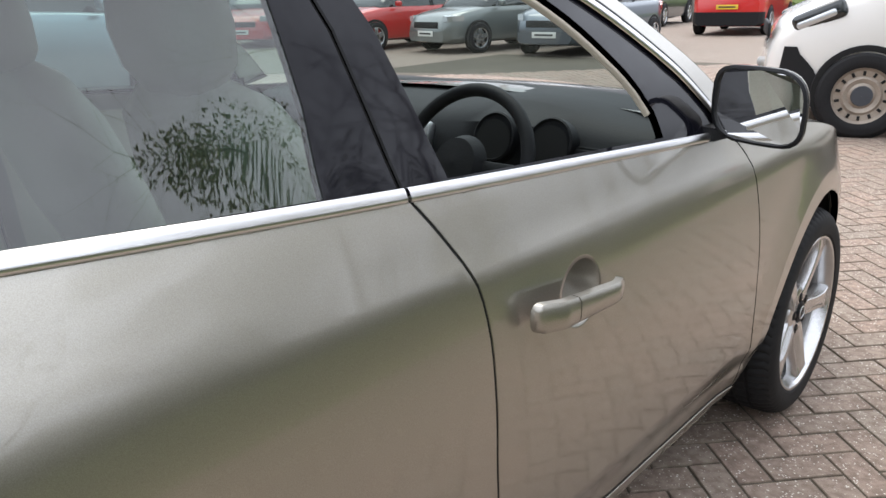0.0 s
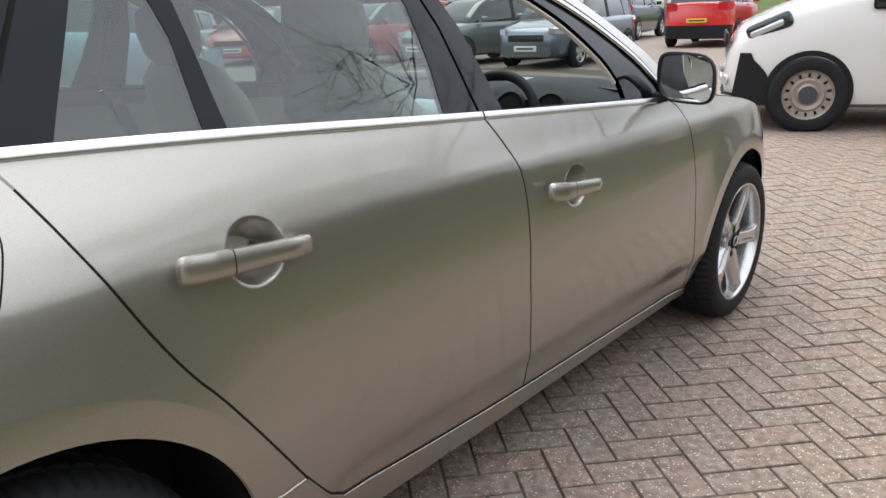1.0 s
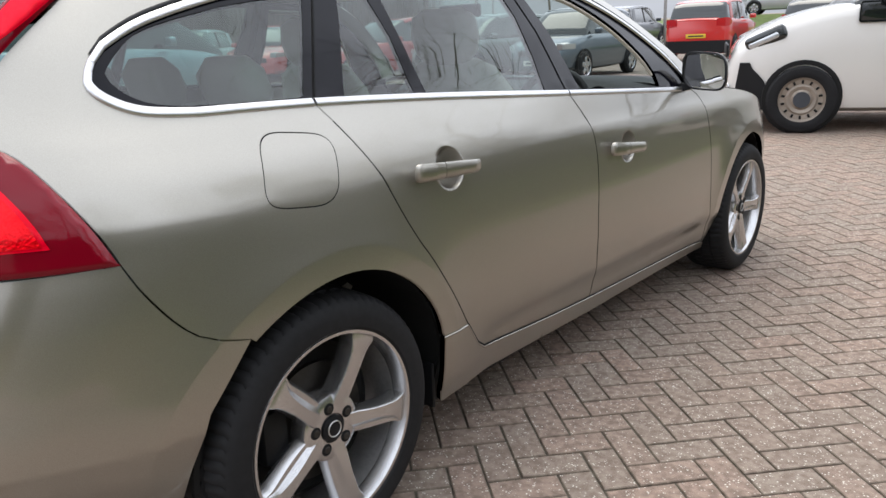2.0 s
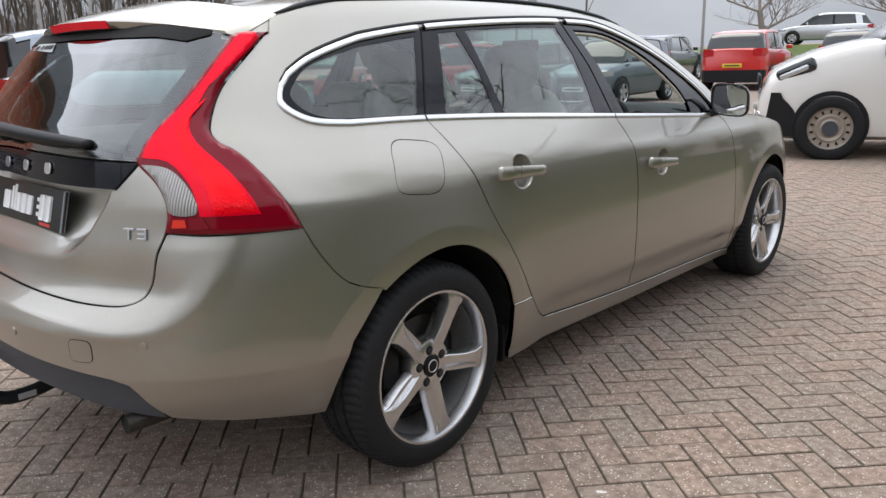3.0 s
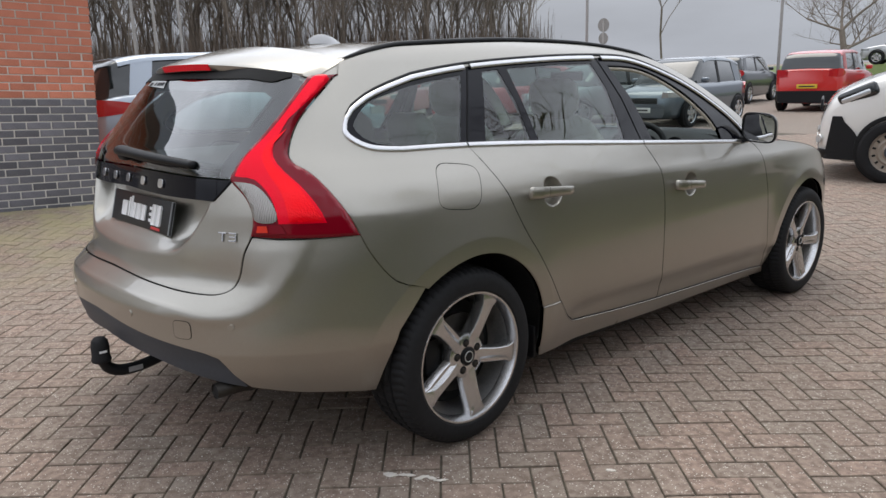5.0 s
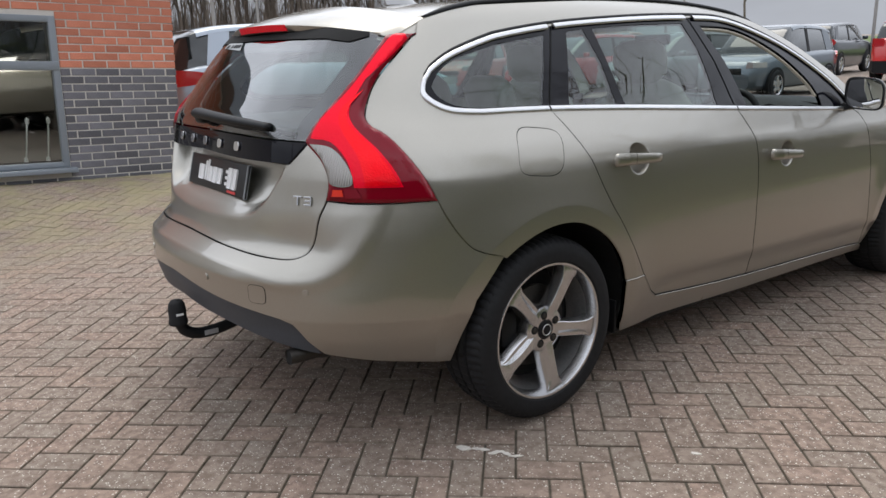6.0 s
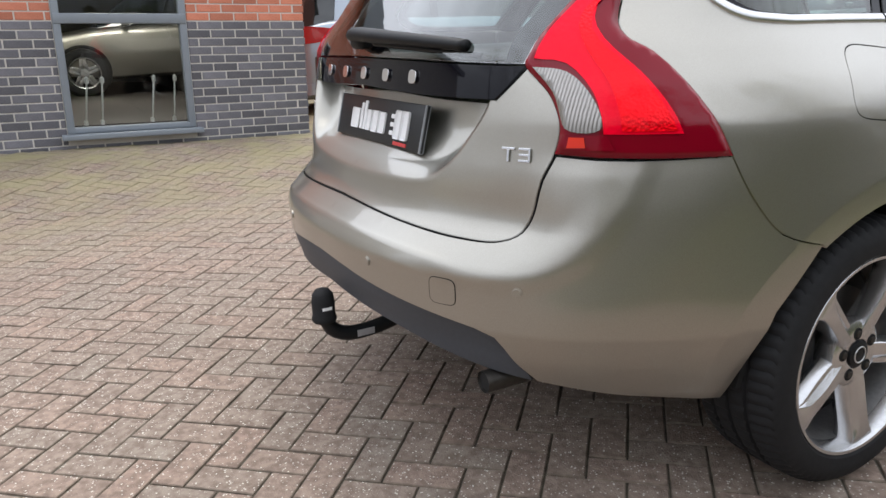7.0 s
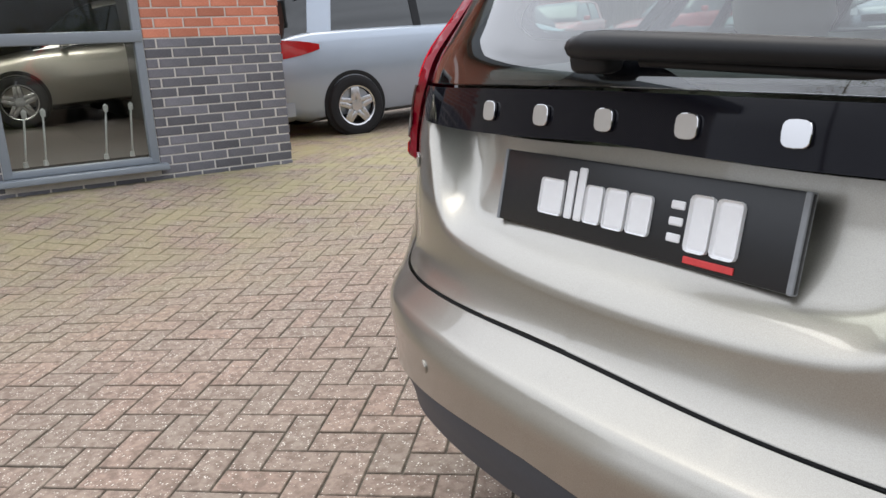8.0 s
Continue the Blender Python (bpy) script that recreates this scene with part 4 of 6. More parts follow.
# tow ball on its swan neck, exhaust and underbody
neck = spline([(0.05, -0.70, 0.315), (0.045, -0.82, 0.284), (0.042, -0.905, 0.280), (0.040, -0.955, 0.305), (0.040, -0.972, 0.352)], 0.02)
tow = part("tow_bar", tube([tuple(p) for p in neck], 0.0205, 14), BLACK_PLASTIC, car, "black swan neck tow bar")
part("ball_cover", rounded(lathe([(0.330, 0.0001), (0.330, 0.031), (0.336, 0.034), (0.345, 0.0325), (0.350, 0.0305), (0.385, 0.031), (0.406, 0.028), (0.418, 0.019), (0.421, 0.0001)], 28, "Z", at=(0.04, -0.972, 0)), 50), RUBBER, tow, "black rubber ball cover")
part("maker_label", box((0.002, 0.05, 0.018), (0.0650, -0.865, 0.282), 0.0), plain("silver label", (0.34, 0.34, 0.35), 0.45), tow, "grey paper label")
part("print_bar", box((0.002, 0.026, 0.008), (0.0705, -0.972, 0.372), 0.0), WHITE, tow, "worn white print bar")
part("tow_socket", rounded(lathe([(-0.80, 0.0001), (-0.80, 0.030), (-0.76, 0.034), (-0.70, 0.034)], 16, "Y", at=(0.20, 0, 0.36)), 40), BLACK_PLASTIC, tow)
part("safety_eye", tube([(0.20 + 0.022 * math.cos(a), -0.80, 0.355 + 0.022 * math.sin(a)) for a in [2 * math.pi * k / 20 for k in range(20)]], 0.005, 6, closed=True), BLACK_PLASTIC, tow, "black steel safety ring")
STEEL = plain("dull steel", (0.055, 0.050, 0.045), 0.5, 0.8, 0.2)
part("exhaust_pipe", rounded(lathe([(-0.50, 0.024), (-0.797, 0.0255), (-0.800, 0.0245), (-0.797, 0.0235), (-0.60, 0.022), (-0.60, 0.0001)], 24, "Y", at=(0.572, 0, 0.326)), 40), STEEL, car, "bare steel exhaust tail pipe")
# a near-black disc closes the bore in place of its inner shade
part("pipe_bore", lathe([(-0.794, 0.0001), (-0.794, 0.0237)], 24, "Y", at=(0.572, 0, 0.326)), DARK, car, "black disc for the shaded inside of the tail pipe")
part("silencer", rounded(box((0.62, 0.28, 0.16), (0.15, -0.52, 0.30), 0.06, segments=4), 40), STEEL, car)
part("underbody", rounded(box((1.62, 2.02, 0.09), (0, 1.40, 0.205), 0.02)), BLACK_PLASTIC, car)
part("underbody", rounded(box((1.12, 0.72, 0.10), (0, 0.06, 0.275), 0.02)), BLACK_PLASTIC, car)
part("underbody", rounded(box((1.12, 0.90, 0.10), (0, 2.87, 0.225), 0.02)), BLACK_PLASTIC, car)
part("rear_floor", rounded(box((1.1, 0.75, 0.10), (0, -0.30, 0.42), 0.02)), BLACK_PLASTIC, car)
part("rear_axle", tube([(-0.74, 0.0, 0.31), (0.74, 0.0, 0.31)], 0.035, 8), BLACK_PLASTIC, car)


# wheel wells
def well(y0, side):
    bm = bmesh.new()
    rows = []
    for k in range(25):
        a = radians(-25 + k * 210 / 24)
        rows.append([bm.verts.new((side * min(x, skin(-y0 - r * math.cos(a), 0.335 + r * math.sin(a)).x - 0.014), y0 + r * math.cos(a), 0.335 + r * math.sin(a))) for x, r in ((0.93, 0.360), (0.90, 0.372), (0.60, 0.372), (0.56, 0.30), (0.56, 0.02))])
    for a, b in zip(rows, rows[1:]):
        for i in range(4):
            bm.faces.new((a[i], a[i + 1], b[i + 1], b[i]))
    bmesh.ops.recalc_face_normals(bm, faces=bm.faces)
    return rounded(bm)


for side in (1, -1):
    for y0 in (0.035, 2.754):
        # liners are near-black, the well's shade put into their colour
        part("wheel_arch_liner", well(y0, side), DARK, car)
    part("mud_flap", rounded(box((0.20, 0.012, 0.13), (side * 0.79, 0.378, 0.275), 0.004)), BLACK_PLASTIC, car)


# wheels
def tyre_mesh():
    bm = bmesh.new()
    prof = [(0.02, 0.231, 0), (0.006, 0.236, 0), (-0.004, 0.246, 0), (-0.007, 0.268, 0), (-0.004, 0.290, 0), (0.006, 0.305, 0), (0.018, 0.314, 1), (0.034, 0.3195, 1), (0.058, 0.3215, 1), (0.060, 0.314, 0), (0.068, 0.314, 0), (0.070, 0.322, 2), (0.104, 0.3225, 2),
            (0.106, 0.315, 0), (0.116, 0.315, 0), (0.118, 0.3225, 2), (0.152, 0.322, 2), (0.154, 0.314, 0), (0.162, 0.314, 0), (0.164, 0.3215, 1), (0.19, 0.3195, 1), (0.206, 0.313, 1), (0.218, 0.30, 0), (0.226, 0.27, 0), (0.215, 0.235, 0)]
    n = 216
    rings = []
    for x, r, kind in prof:
        ring = []
        for i in range(n):
            a = 2 * math.pi * i / n
            d = 0.0
            if kind == 1 and i % 3 == 0:
                d = 0.006
            if kind == 2 and (i + (1 if x > 0.11 else 0)) % 4 == 0:
                d = 0.004
            a += 0.03 * (x - 0.11) / 0.11 if kind else 0
            ring.append(bm.verts.new((-x, (r - d) * math.cos(a), (r - d) * math.sin(a))))
        rings.append(ring)
    for a, b in zip(rings, rings[1:]):
        for i in range(n):
            j = (i + 1) % n
            bm.faces.new((a[i], a[j], b[j], b[i]))
    bmesh.ops.recalc_face_normals(bm, faces=bm.faces)
    rounded(bm, 35)
    me = bpy.data.meshes.new("tyre")
    bm.to_mesh(me)
    bm.free()
    return me


def rim_mesh():
    bm = rounded(lathe([(-0.012, 0.231), (-0.002, 0.2405), (0.001, 0.2385), (0.000, 0.2315), (-0.012, 0.226), (-0.034, 0.2205), (-0.040, 0.2195)], 96), 35)
    me = bpy.data.meshes.new("rim")
    bm.to_mesh(me)
    bm.free()
    return me


def spoke_mesh():
    """One broad spoke: a flat face with a bevelled leading edge, dished towards the hub and widening into the rim."""
    rows = []
    for k in range(15):
        t = k / 14
        r = 0.036 + (0.2285 - 0.036) * t
        f = 0.0295 - 0.006 * smooth(0.25, 0.0, t) - 0.002 * math.sin(math.pi * t) + 0.010 * smooth(0.80, 1.0, t)
        x = -0.026 + 0.020 * math.sin(t * math.pi * 0.5) - 0.003 * smooth(0.92, 1, t)
        lean = 0.006 * math.sin(math.pi * t)
        # a lower concave facet runs along the trailing side and dies out at both ends
        g = 0.010 + 0.018 * math.sin(math.pi * min(1.0, t * 1.08)) ** 0.7
        h = 0.003 + 0.0085 * math.sin(math.pi * min(1.0, t * 1.08)) ** 0.7
        rows.append([Vector((x - px, lean + f * a + b, r)) for px, a, b in
                     ((0.0022, -1, 0.0), (0.0, -1, 0.0022), (0.0, 1, -g), (0.35 * h, 1, -g + 0.004), (h, 1, -0.5 * g), (h, 1, -0.002), (h + 0.002, 1, 0.0), (0.034, 1, 0.008), (0.048, 1, 0.003), (0.048, -1, -0.003), (0.030, -1, -0.007))])
    bm = loft(rows, angle=28)
    me = bpy.data.meshes.new("spoke")
    bm.to_mesh(me)
    bm.free()
    return me


def hub_mesh():
    bm = rounded(lathe([(-0.075, 0.084), (-0.046, 0.086), (-0.030, 0.081), (-0.0245, 0.070), (-0.0235, 0.050), (-0.0245, 0.036), (-0.032, 0.034), (-0.034, 0.0001)], 40), 30)
    me = bpy.data.meshes.new("hub")
    bm.to_mesh(me)
    bm.free()
    return me


BARREL = plain("dusty inner rim", (0.42, 0.415, 0.41), 0.40, 0.8, 0.2)
TYRE, RIM, SPOKE, HUB = tyre_mesh(), rim_mesh(), spoke_mesh(), hub_mesh()
for side in (1, -1):
    for y0, turn in ((0.0, -27), (2.754, -22)):
        m = Matrix.Translation((side * 0.928, y0, 0.322)) @ (Matrix.Rotation(math.pi, 4, "Z") if side < 0 else Matrix())
        wheel = part("wheel", RIM, ALLOY, car, "silver five-spoke alloy wheel", m)
        part("tyre", TYRE, RUBBER, wheel, "worn black rubber tyre")
        part("barrel", rounded(lathe([(-0.040, 0.2195), (-0.075, 0.214), (-0.16, 0.211), (-0.20, 0.228)], 64), 35), BARREL, wheel, "dusty dark inner rim")
        part("hub", HUB, ALLOY, wheel)
        part("centre_cap", rounded(lathe([(-0.036, 0.033), (-0.0205, 0.032), (-0.0185, 0.028), (-0.0175, 0.0001)], 28), 30), BLACK_PLASTIC, wheel, "dark round centre cap")
        part("cap_emblem", tube([(-0.0172, 0.019 * math.cos(a), 0.019 * math.sin(a)) for a in [2 * math.pi * k / 28 for k in range(28)]], 0.0018, 6, closed=True), SATIN, wheel, "plain silver emblem ring")
        for k in range(5):
            a = radians(turn + 72 * k)
            part("spoke", SPOKE, ALLOY, wheel, "", Matrix.Rotation(a, 4, "X"))
            part("wheel_bolt", rounded(lathe([(-0.05, 0.0085), (-0.0205, 0.0085), (-0.0195, 0.007), (-0.0195, 0.0001)], 12), 30), STEEL, wheel, "", Matrix.Rotation(a + radians(36), 4, "X") @ Matrix.Translation((0, 0, 0.052)))
            # a flat near-black disc round the bolt paints the shade of its recess
            part("bolt_recess_shade", rounded(lathe([(-0.0245, 0.0150), (-0.0225, 0.0140), (-0.0228, 0.0001)], 18), 30), DARK, wheel, "", Matrix.Rotation(a + radians(36), 4, "X") @ Matrix.Translation((0, 0, 0.052)))
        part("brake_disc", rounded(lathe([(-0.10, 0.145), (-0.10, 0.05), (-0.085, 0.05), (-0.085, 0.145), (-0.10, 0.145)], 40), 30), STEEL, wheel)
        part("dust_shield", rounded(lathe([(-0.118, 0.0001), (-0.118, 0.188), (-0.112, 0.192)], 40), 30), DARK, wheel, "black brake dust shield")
        part("brake_caliper", rounded(box((0.07, 0.07, 0.13), (-0.095, -0.13, 0.02), 0.015), 40), BLACK_PLASTIC, wheel)

# door mirrors
MIRROR = material("mirror glass", (0.9, 0.9, 0.9), 0.01, 1.0)
for side in (1, -1):
    rows = []
    for k in range(9):
        t = k / 8
        r = max(0.02, math.sqrt(max(0, 1 - (t * 0.98) ** 2.4)))
        y = 1.965 + 0.10 * t
        rows.append([Vector((side * (0.982 + 0.094 * r * math.copysign(abs(math.cos(a)) ** 0.55, math.cos(a)) - 0.02 * t), y - 0.012 * math.cos(a), 1.030 + 0.074 * r * math.copysign(abs(math.sin(a)) ** 0.6, math.sin(a)) - 0.012 * math.cos(a))) for a in [2 * math.pi * j / 28 for j in range(28)]])
    housing = part("door_mirror", loft(rows, angle=50), PAINT, car, "door mirror with painted shell")
    c = sum(rows[0], Vector()) / 28
    frame_rows = [[p + Vector((0, -0.001, 0)) for p in rows[0]], [c + (p - c) * 1.0 + Vector((0, -0.012, 0)) for p in rows[0]], [c + (p - c) * 0.93 + Vector((0, -0.014, 0)) for p in rows[0]], [c + (p - c) * 0.90 + Vector((0, -0.006, 0)) for p in rows[0]]]
    part("mirror_frame", loft(frame_rows, caps=False, angle=40), BLACK_PLASTIC, housing, "black mirror surround")
    bm = bmesh.new()
    bm.faces.new([bm.verts.new(c + (p - c) * 0.91 + Vector((0, -0.007, 0))) for p in rows[0]])
    bmesh.ops.recalc_face_normals(bm, faces=bm.faces)
    part("mirror_glass", bm, MIRROR, housing, "silvered mirror glass")
    part("mirror_arm", loft([[Vector((side * x, 1.985 + dy * k, z + dz * k)) for dy, dz in ((-0.02, -0.016), (0.045, -0.016), (0.05, 0.014), (-0.02, 0.014))] for x, z, k in ((0.84, 0.968, 1.2), (0.90, 0.966, 0.9), (0.95, 0.985, 0.9))]), BLACK_PLASTIC, housing, "black mirror arm")

# ---- cabin ----
def cushion(points, widths, thick, mat_angle=60):
    """An upholstered slab: a side line of (y, z) with half widths and thickness along it."""
    rows = []
    n = len(points)
    for i, (y, z) in enumerate(points):
        a, b = points[max(0, i - 1)], points[min(n - 1, i + 1)]
        t = Vector((0, b[0] - a[0], b[1] - a[1])).normalized()
        nn = Vector((1, 0, 0)).cross(t)
        w, h = widths[i], thick[i]
        rows.append([Vector((w * c, y, z)) + nn * (h * d) for c, d in ((-1, 0), (-0.92, 0.7), (-0.6, 1), (0, 0.82), (0.6, 1), (0.92, 0.7), (1, 0), (0.92, -0.7), (0.6, -1), (0, -1), (-0.6, -1), (-0.92, -0.7))])
    return loft(rows, angle=70)


def seat(x, y, parent):
    base = part("seat_cushion", cushion([(y + 0.50, 0.52), (y + 0.45, 0.56), (y + 0.3, 0.55), (y + 0.1, 0.52), (y, 0.50)], [0.20, 0.25, 0.26, 0.25, 0.22], [0.05, 0.08, 0.09, 0.09, 0.06]), BEIGE, parent, "beige leather seat", Matrix.Translation((x, 0, 0)))
    part("backrest", cushion([(y + 0.06, 0.48), (y + 0.02, 0.62), (y - 0.06, 0.80), (y - 0.13, 0.98), (y - 0.17, 1.07), (y - 0.185, 1.11)], [0.22, 0.25, 0.25, 0.235, 0.19, 0.13], [0.05, 0.075, 0.08, 0.075, 0.06, 0.03]), BEIGE, base)
    part("headrest", cushion([(y - 0.185, 1.10), (y - 0.19, 1.14), (y - 0.20, 1.20), (y - 0.205, 1.26), (y - 0.20, 1.285)], [0.09, 0.125, 0.135, 0.125, 0.09], [0.03, 0.05, 0.055, 0.05, 0.02]), BEIGE, base)


for x in (0.37, -0.37):
    seat(x, 1.30, car)
bench = part("rear_bench", cushion([(0.86, 0.55), (0.80, 0.60), (0.6, 0.58), (0.4, 0.55), (0.34, 0.5)], [0.62, 0.66, 0.66, 0.64, 0.6], [0.05, 0.07, 0.08, 0.08, 0.06]), BEIGE, car, "beige leather rear bench")
part("bench_backrest", cushion([(0.42, 0.52), (0.36, 0.68), (0.26, 0.88), (0.21, 0.99), (0.20, 1.02)], [0.60, 0.64, 0.63, 0.60, 0.56], [0.05, 0.07, 0.07, 0.06, 0.03]), BEIGE, bench)
for x in (0.40, 0.0, -0.40):
    part("headrest", cushion([(0.20, 1.02), (0.19, 1.06), (0.17, 1.12), (0.165, 1.16)], [0.10, 0.125, 0.12, 0.08], [0.03, 0.045, 0.045, 0.02]), BEIGE, bench, "", Matrix.Translation((x, 0, 0)))
dash_rows = []
for k in range(21):
    x = -0.74 + 1.48 * k / 20
    hood = 0.045 * math.exp(-((x - 0.37) / 0.20) ** 2)
    dash_rows.append([Vector((x, 2.28, 0.60)), Vector((x, 2.03, 0.62)), Vector((x, 1.96, 0.78)), Vector((x, 2.00 - hood * 0.5, 0.915 + hood * 0.6)), Vector((x, 2.06, 0.945 + hood)), Vector((x, 2.18, 0.972 + hood * 0.5)), Vector((x, 2.42, 0.985)), Vector((x, 2.42, 0.60))])
dash = part("dashboard", loft(dash_rows, angle=50), CHARCOAL, car, "charcoal dashboard with beige lower face")
part("centre_console", rounded(box((0.24, 0.85, 0.30), (0, 1.62, 0.55), 0.04, segments=3)), CHARCOAL, car)
part("centre_stack", rounded(box((0.24, 0.04, 0.34), (0, 1.93, 0.76), 0.015, turn=Matrix.Rotation(radians(-20), 3, "X"))), SATIN, dash, "satin metal centre stack")
wheel_m = Matrix.Translation((0.37, 1.80, 0.862)) @ Matrix.Rotation(radians(-24), 4, "X")
steer = part("steering_wheel", tube([(0.185 * math.cos(a), 0, 0.185 * math.sin(a)) for a in [2 * math.pi * k / 48 for k in range(48)]], 0.0165, 10, closed=True), CHARCOAL, car, "black leather steering wheel", wheel_m)
part("airbag_cover", rounded(lathe([(0.02, 0.0001), (0.02, 0.06), (0.0, 0.075), (-0.03, 0.06), (-0.036, 0.0001)], 24, "Y"), 40), CHARCOAL, steer)
for a in (0, 180, 90):
    part("wheel_spoke", rounded(box((0.13, 0.02, 0.04), (0.115, 0, 0), 0.008)), SATIN if a == 90 else CHARCOAL, steer, "", Matrix.Rotation(radians(a), 4, "Y"))
for x in (0.35, 0.515):
    part("instrument_dial", rounded(lathe([(0.02, 0.062), (-0.015, 0.062), (-0.018, 0.058), (-0.012, 0.054), (-0.006, 0.0001)], 32, "Y"), 40), CHARCOAL, dash, "round dial with a silver ring", Matrix.Translation((x, 1.965, 0.905)) @ Matrix.Rotation(radians(-18), 4, "X"))
    part("dial_face", lathe([(0, 0.0001), (0, 0.053)], 28, "Y"), DARK, dash, "", Matrix.Translation((x, 1.947, 0.900)) @ Matrix.Rotation(radians(-18), 4, "X"))
part("air_vent", rounded(box((0.12, 0.03, 0.07), (0.62, 1.975, 0.87), 0.02), 40), CHARCOAL, dash)
part("interior_mirror", rounded(box((0.22, 0.03, 0.055), (0, 1.66, 1.30), 0.012), 40), BLACK_PLASTIC, car)
part("load_floor", rounded(box((1.08, 0.86, 0.04), (0, -0.20, 0.66), 0.01)), TRIM_GREY, car, "grey carpeted load floor")
part("load_cover", rounded(box((1.12, 0.70, 0.02), (0, -0.22, 1.00), 0.008)), TRIM_GREY, car, "grey load cover")
STICKER = plain("pale sticker", (0.40, 0.42, 0.42), 0.4)
sticker = part("window_sticker", sheet("window_sticker", [(1.182, 1.270), (0.937, 1.281), (0.944, 1.300), (1.143, 1.297)], STICKER, None, 0.02, 0.0, (), 0.003, -1, rim=0), STICKER, tailgate, "pale grey sticker inside the rear window")
for s0, s1 in ((1.150, 1.125), (1.120, 1.100), (1.095, 1.070), (1.055, 1.035), (1.005, 0.965)):
    part("sticker_bar", sheet("sticker_bar", [(s0, 1.279), (s1, 1.280), (s1, 1.292), (s0, 1.291)], BLACK_PLASTIC, None, 0.02, 0.0, (), 0.0045, -1, rim=0), BLACK_PLASTIC, sticker)


# ---- ground ----
fall = curve([-3.0, -0.4, 0.2, 2.6, 3.2, 6.0], [0.0, 0.013, 0.012, -0.036, -0.037, 0.0])


def ground_z(x, y):
    """The paving falls a little under the car and rises to the building."""
    near_car = 1 - smooth(1.6, 4.0, abs(x))
    rise = smooth(-3.3, -5.4, x) * (1 - smooth(4.0, 12.0, y))
    return fall(y) * near_car + rise * (0.135 - 0.048 * max(-3.5, min(2.5, y)))


def grit(name, color, other, joint=False):
    """Concrete block: two tones, pale and dark specks, moss where it lies near the building."""
    mat = material(name, color, 0.85)
    nodes, links = mat.node_tree.nodes, mat.node_tree.links
    bsdf = nodes["Principled BSDF"]
    tex = nodes.new("ShaderNodeNewGeometry")
    info = nodes.new("ShaderNodeObjectInfo")

    def noise_at(scale, detail=3.0):
        n = nodes.new("ShaderNodeTexNoise")
        n.inputs["Scale"].default_value, n.inputs["Detail"].default_value = scale, detail
        links.new(tex.outputs["Position"], n.inputs["Vector"])
        return n

    def ranged(out, a, b, lo=0.0, hi=1.0):
        r = nodes.new("ShaderNodeMapRange")
        r.inputs["From Min"].default_value, r.inputs["From Max"].default_value = a, b
        r.inputs["To Min"].default_value, r.inputs["To Max"].default_value = lo, hi
        links.new(out, r.inputs[0])
        return r.outputs[0]

    def mixed(fac, a, b):
        m = nodes.new("ShaderNodeMix")
        m.data_type = "RGBA"
        links.new(fac, m.inputs[0])
        for sock, v in ((6, a), (7, b)):
            if isinstance(v, tuple):
                m.inputs[sock].default_value = (*v, 1)
            else:
                links.new(v, m.inputs[sock])
        return m.outputs[2]
    shift = nodes.new("ShaderNodeMath")
    shift.operation = "ADD"
    links.new(info.outputs["Random"], shift.inputs[0])
    links.new(tex.outputs["Random Per Island"], shift.inputs[1])
    wrap = nodes.new("ShaderNodeMath")
    wrap.operation = "FRACT"
    links.new(shift.outputs[0], wrap.inputs[0])
    tone = mixed(wrap.outputs[0], color, other)
    broad = noise_at(1.3, 4.0)
    tone = mixed(ranged(broad.outputs[0], 0.35, 0.7, 0.0, 0.45), tone, tuple(c * 0.72 for c in color))
    mid = noise_at(38.0, 4.0)
    tone = mixed(ranged(mid.outputs[0], 0.38, 0.64, 0.0, 0.85), tone, tuple(c * 0.50 for c in other))
    speck = nodes.new("ShaderNodeTexVoronoi")
    speck.inputs["Scale"].default_value = 115.0
    links.new(tex.outputs["Position"], speck.inputs["Vector"])
    some = noise_at(70.0, 1.0)
    spot = ranged(speck.outputs["Distance"], 0.34, 0.20)
    both = nodes.new("ShaderNodeMath")
    both.operation = "MULTIPLY"
    links.new(spot, both.inputs[0])
    links.new(ranged(some.outputs[0], 0.50, 0.60), both.inputs[1])
    if not joint:
        tone = mixed(both.outputs[0], tone, (0.72, 0.68, 0.60))
    # moss by the foot of the wall
    sep = nodes.new("ShaderNodeSeparateXYZ")
    links.new(tex.outputs["Position"], sep.inputs[0])
    close = nodes.new("ShaderNodeMath")
    close.operation = "MULTIPLY"
    links.new(ranged(sep.outputs["X"], -2.2, -5.2), close.inputs[0])
    links.new(ranged(sep.outputs["Y"], 3.2, 2.2), close.inputs[1])
    close = close.outputs[0]
    patch = noise_at(3.2, 5.0)
    moss = nodes.new("ShaderNodeMath")
    moss.operation = "MULTIPLY"
    links.new(close, moss.inputs[0])
    links.new(ranged(patch.outputs[0], 0.32, 0.62), moss.inputs[1])
    tone = mixed(moss.outputs[0], tone, (0.31, 0.275, 0.15))
    links.new(tone, bsdf.inputs["Base Color"])
    bump = nodes.new("ShaderNodeBump")
    bump.inputs["Strength"].default_value, bump.inputs["Distance"].default_value = 0.9, 0.004
    fine = noise_at(220.0, 2.0)
    links.new(fine.outputs[0], bump.inputs["Height"])
    links.new(bump.outputs[0], bsdf.inputs["Normal"])
    return mat


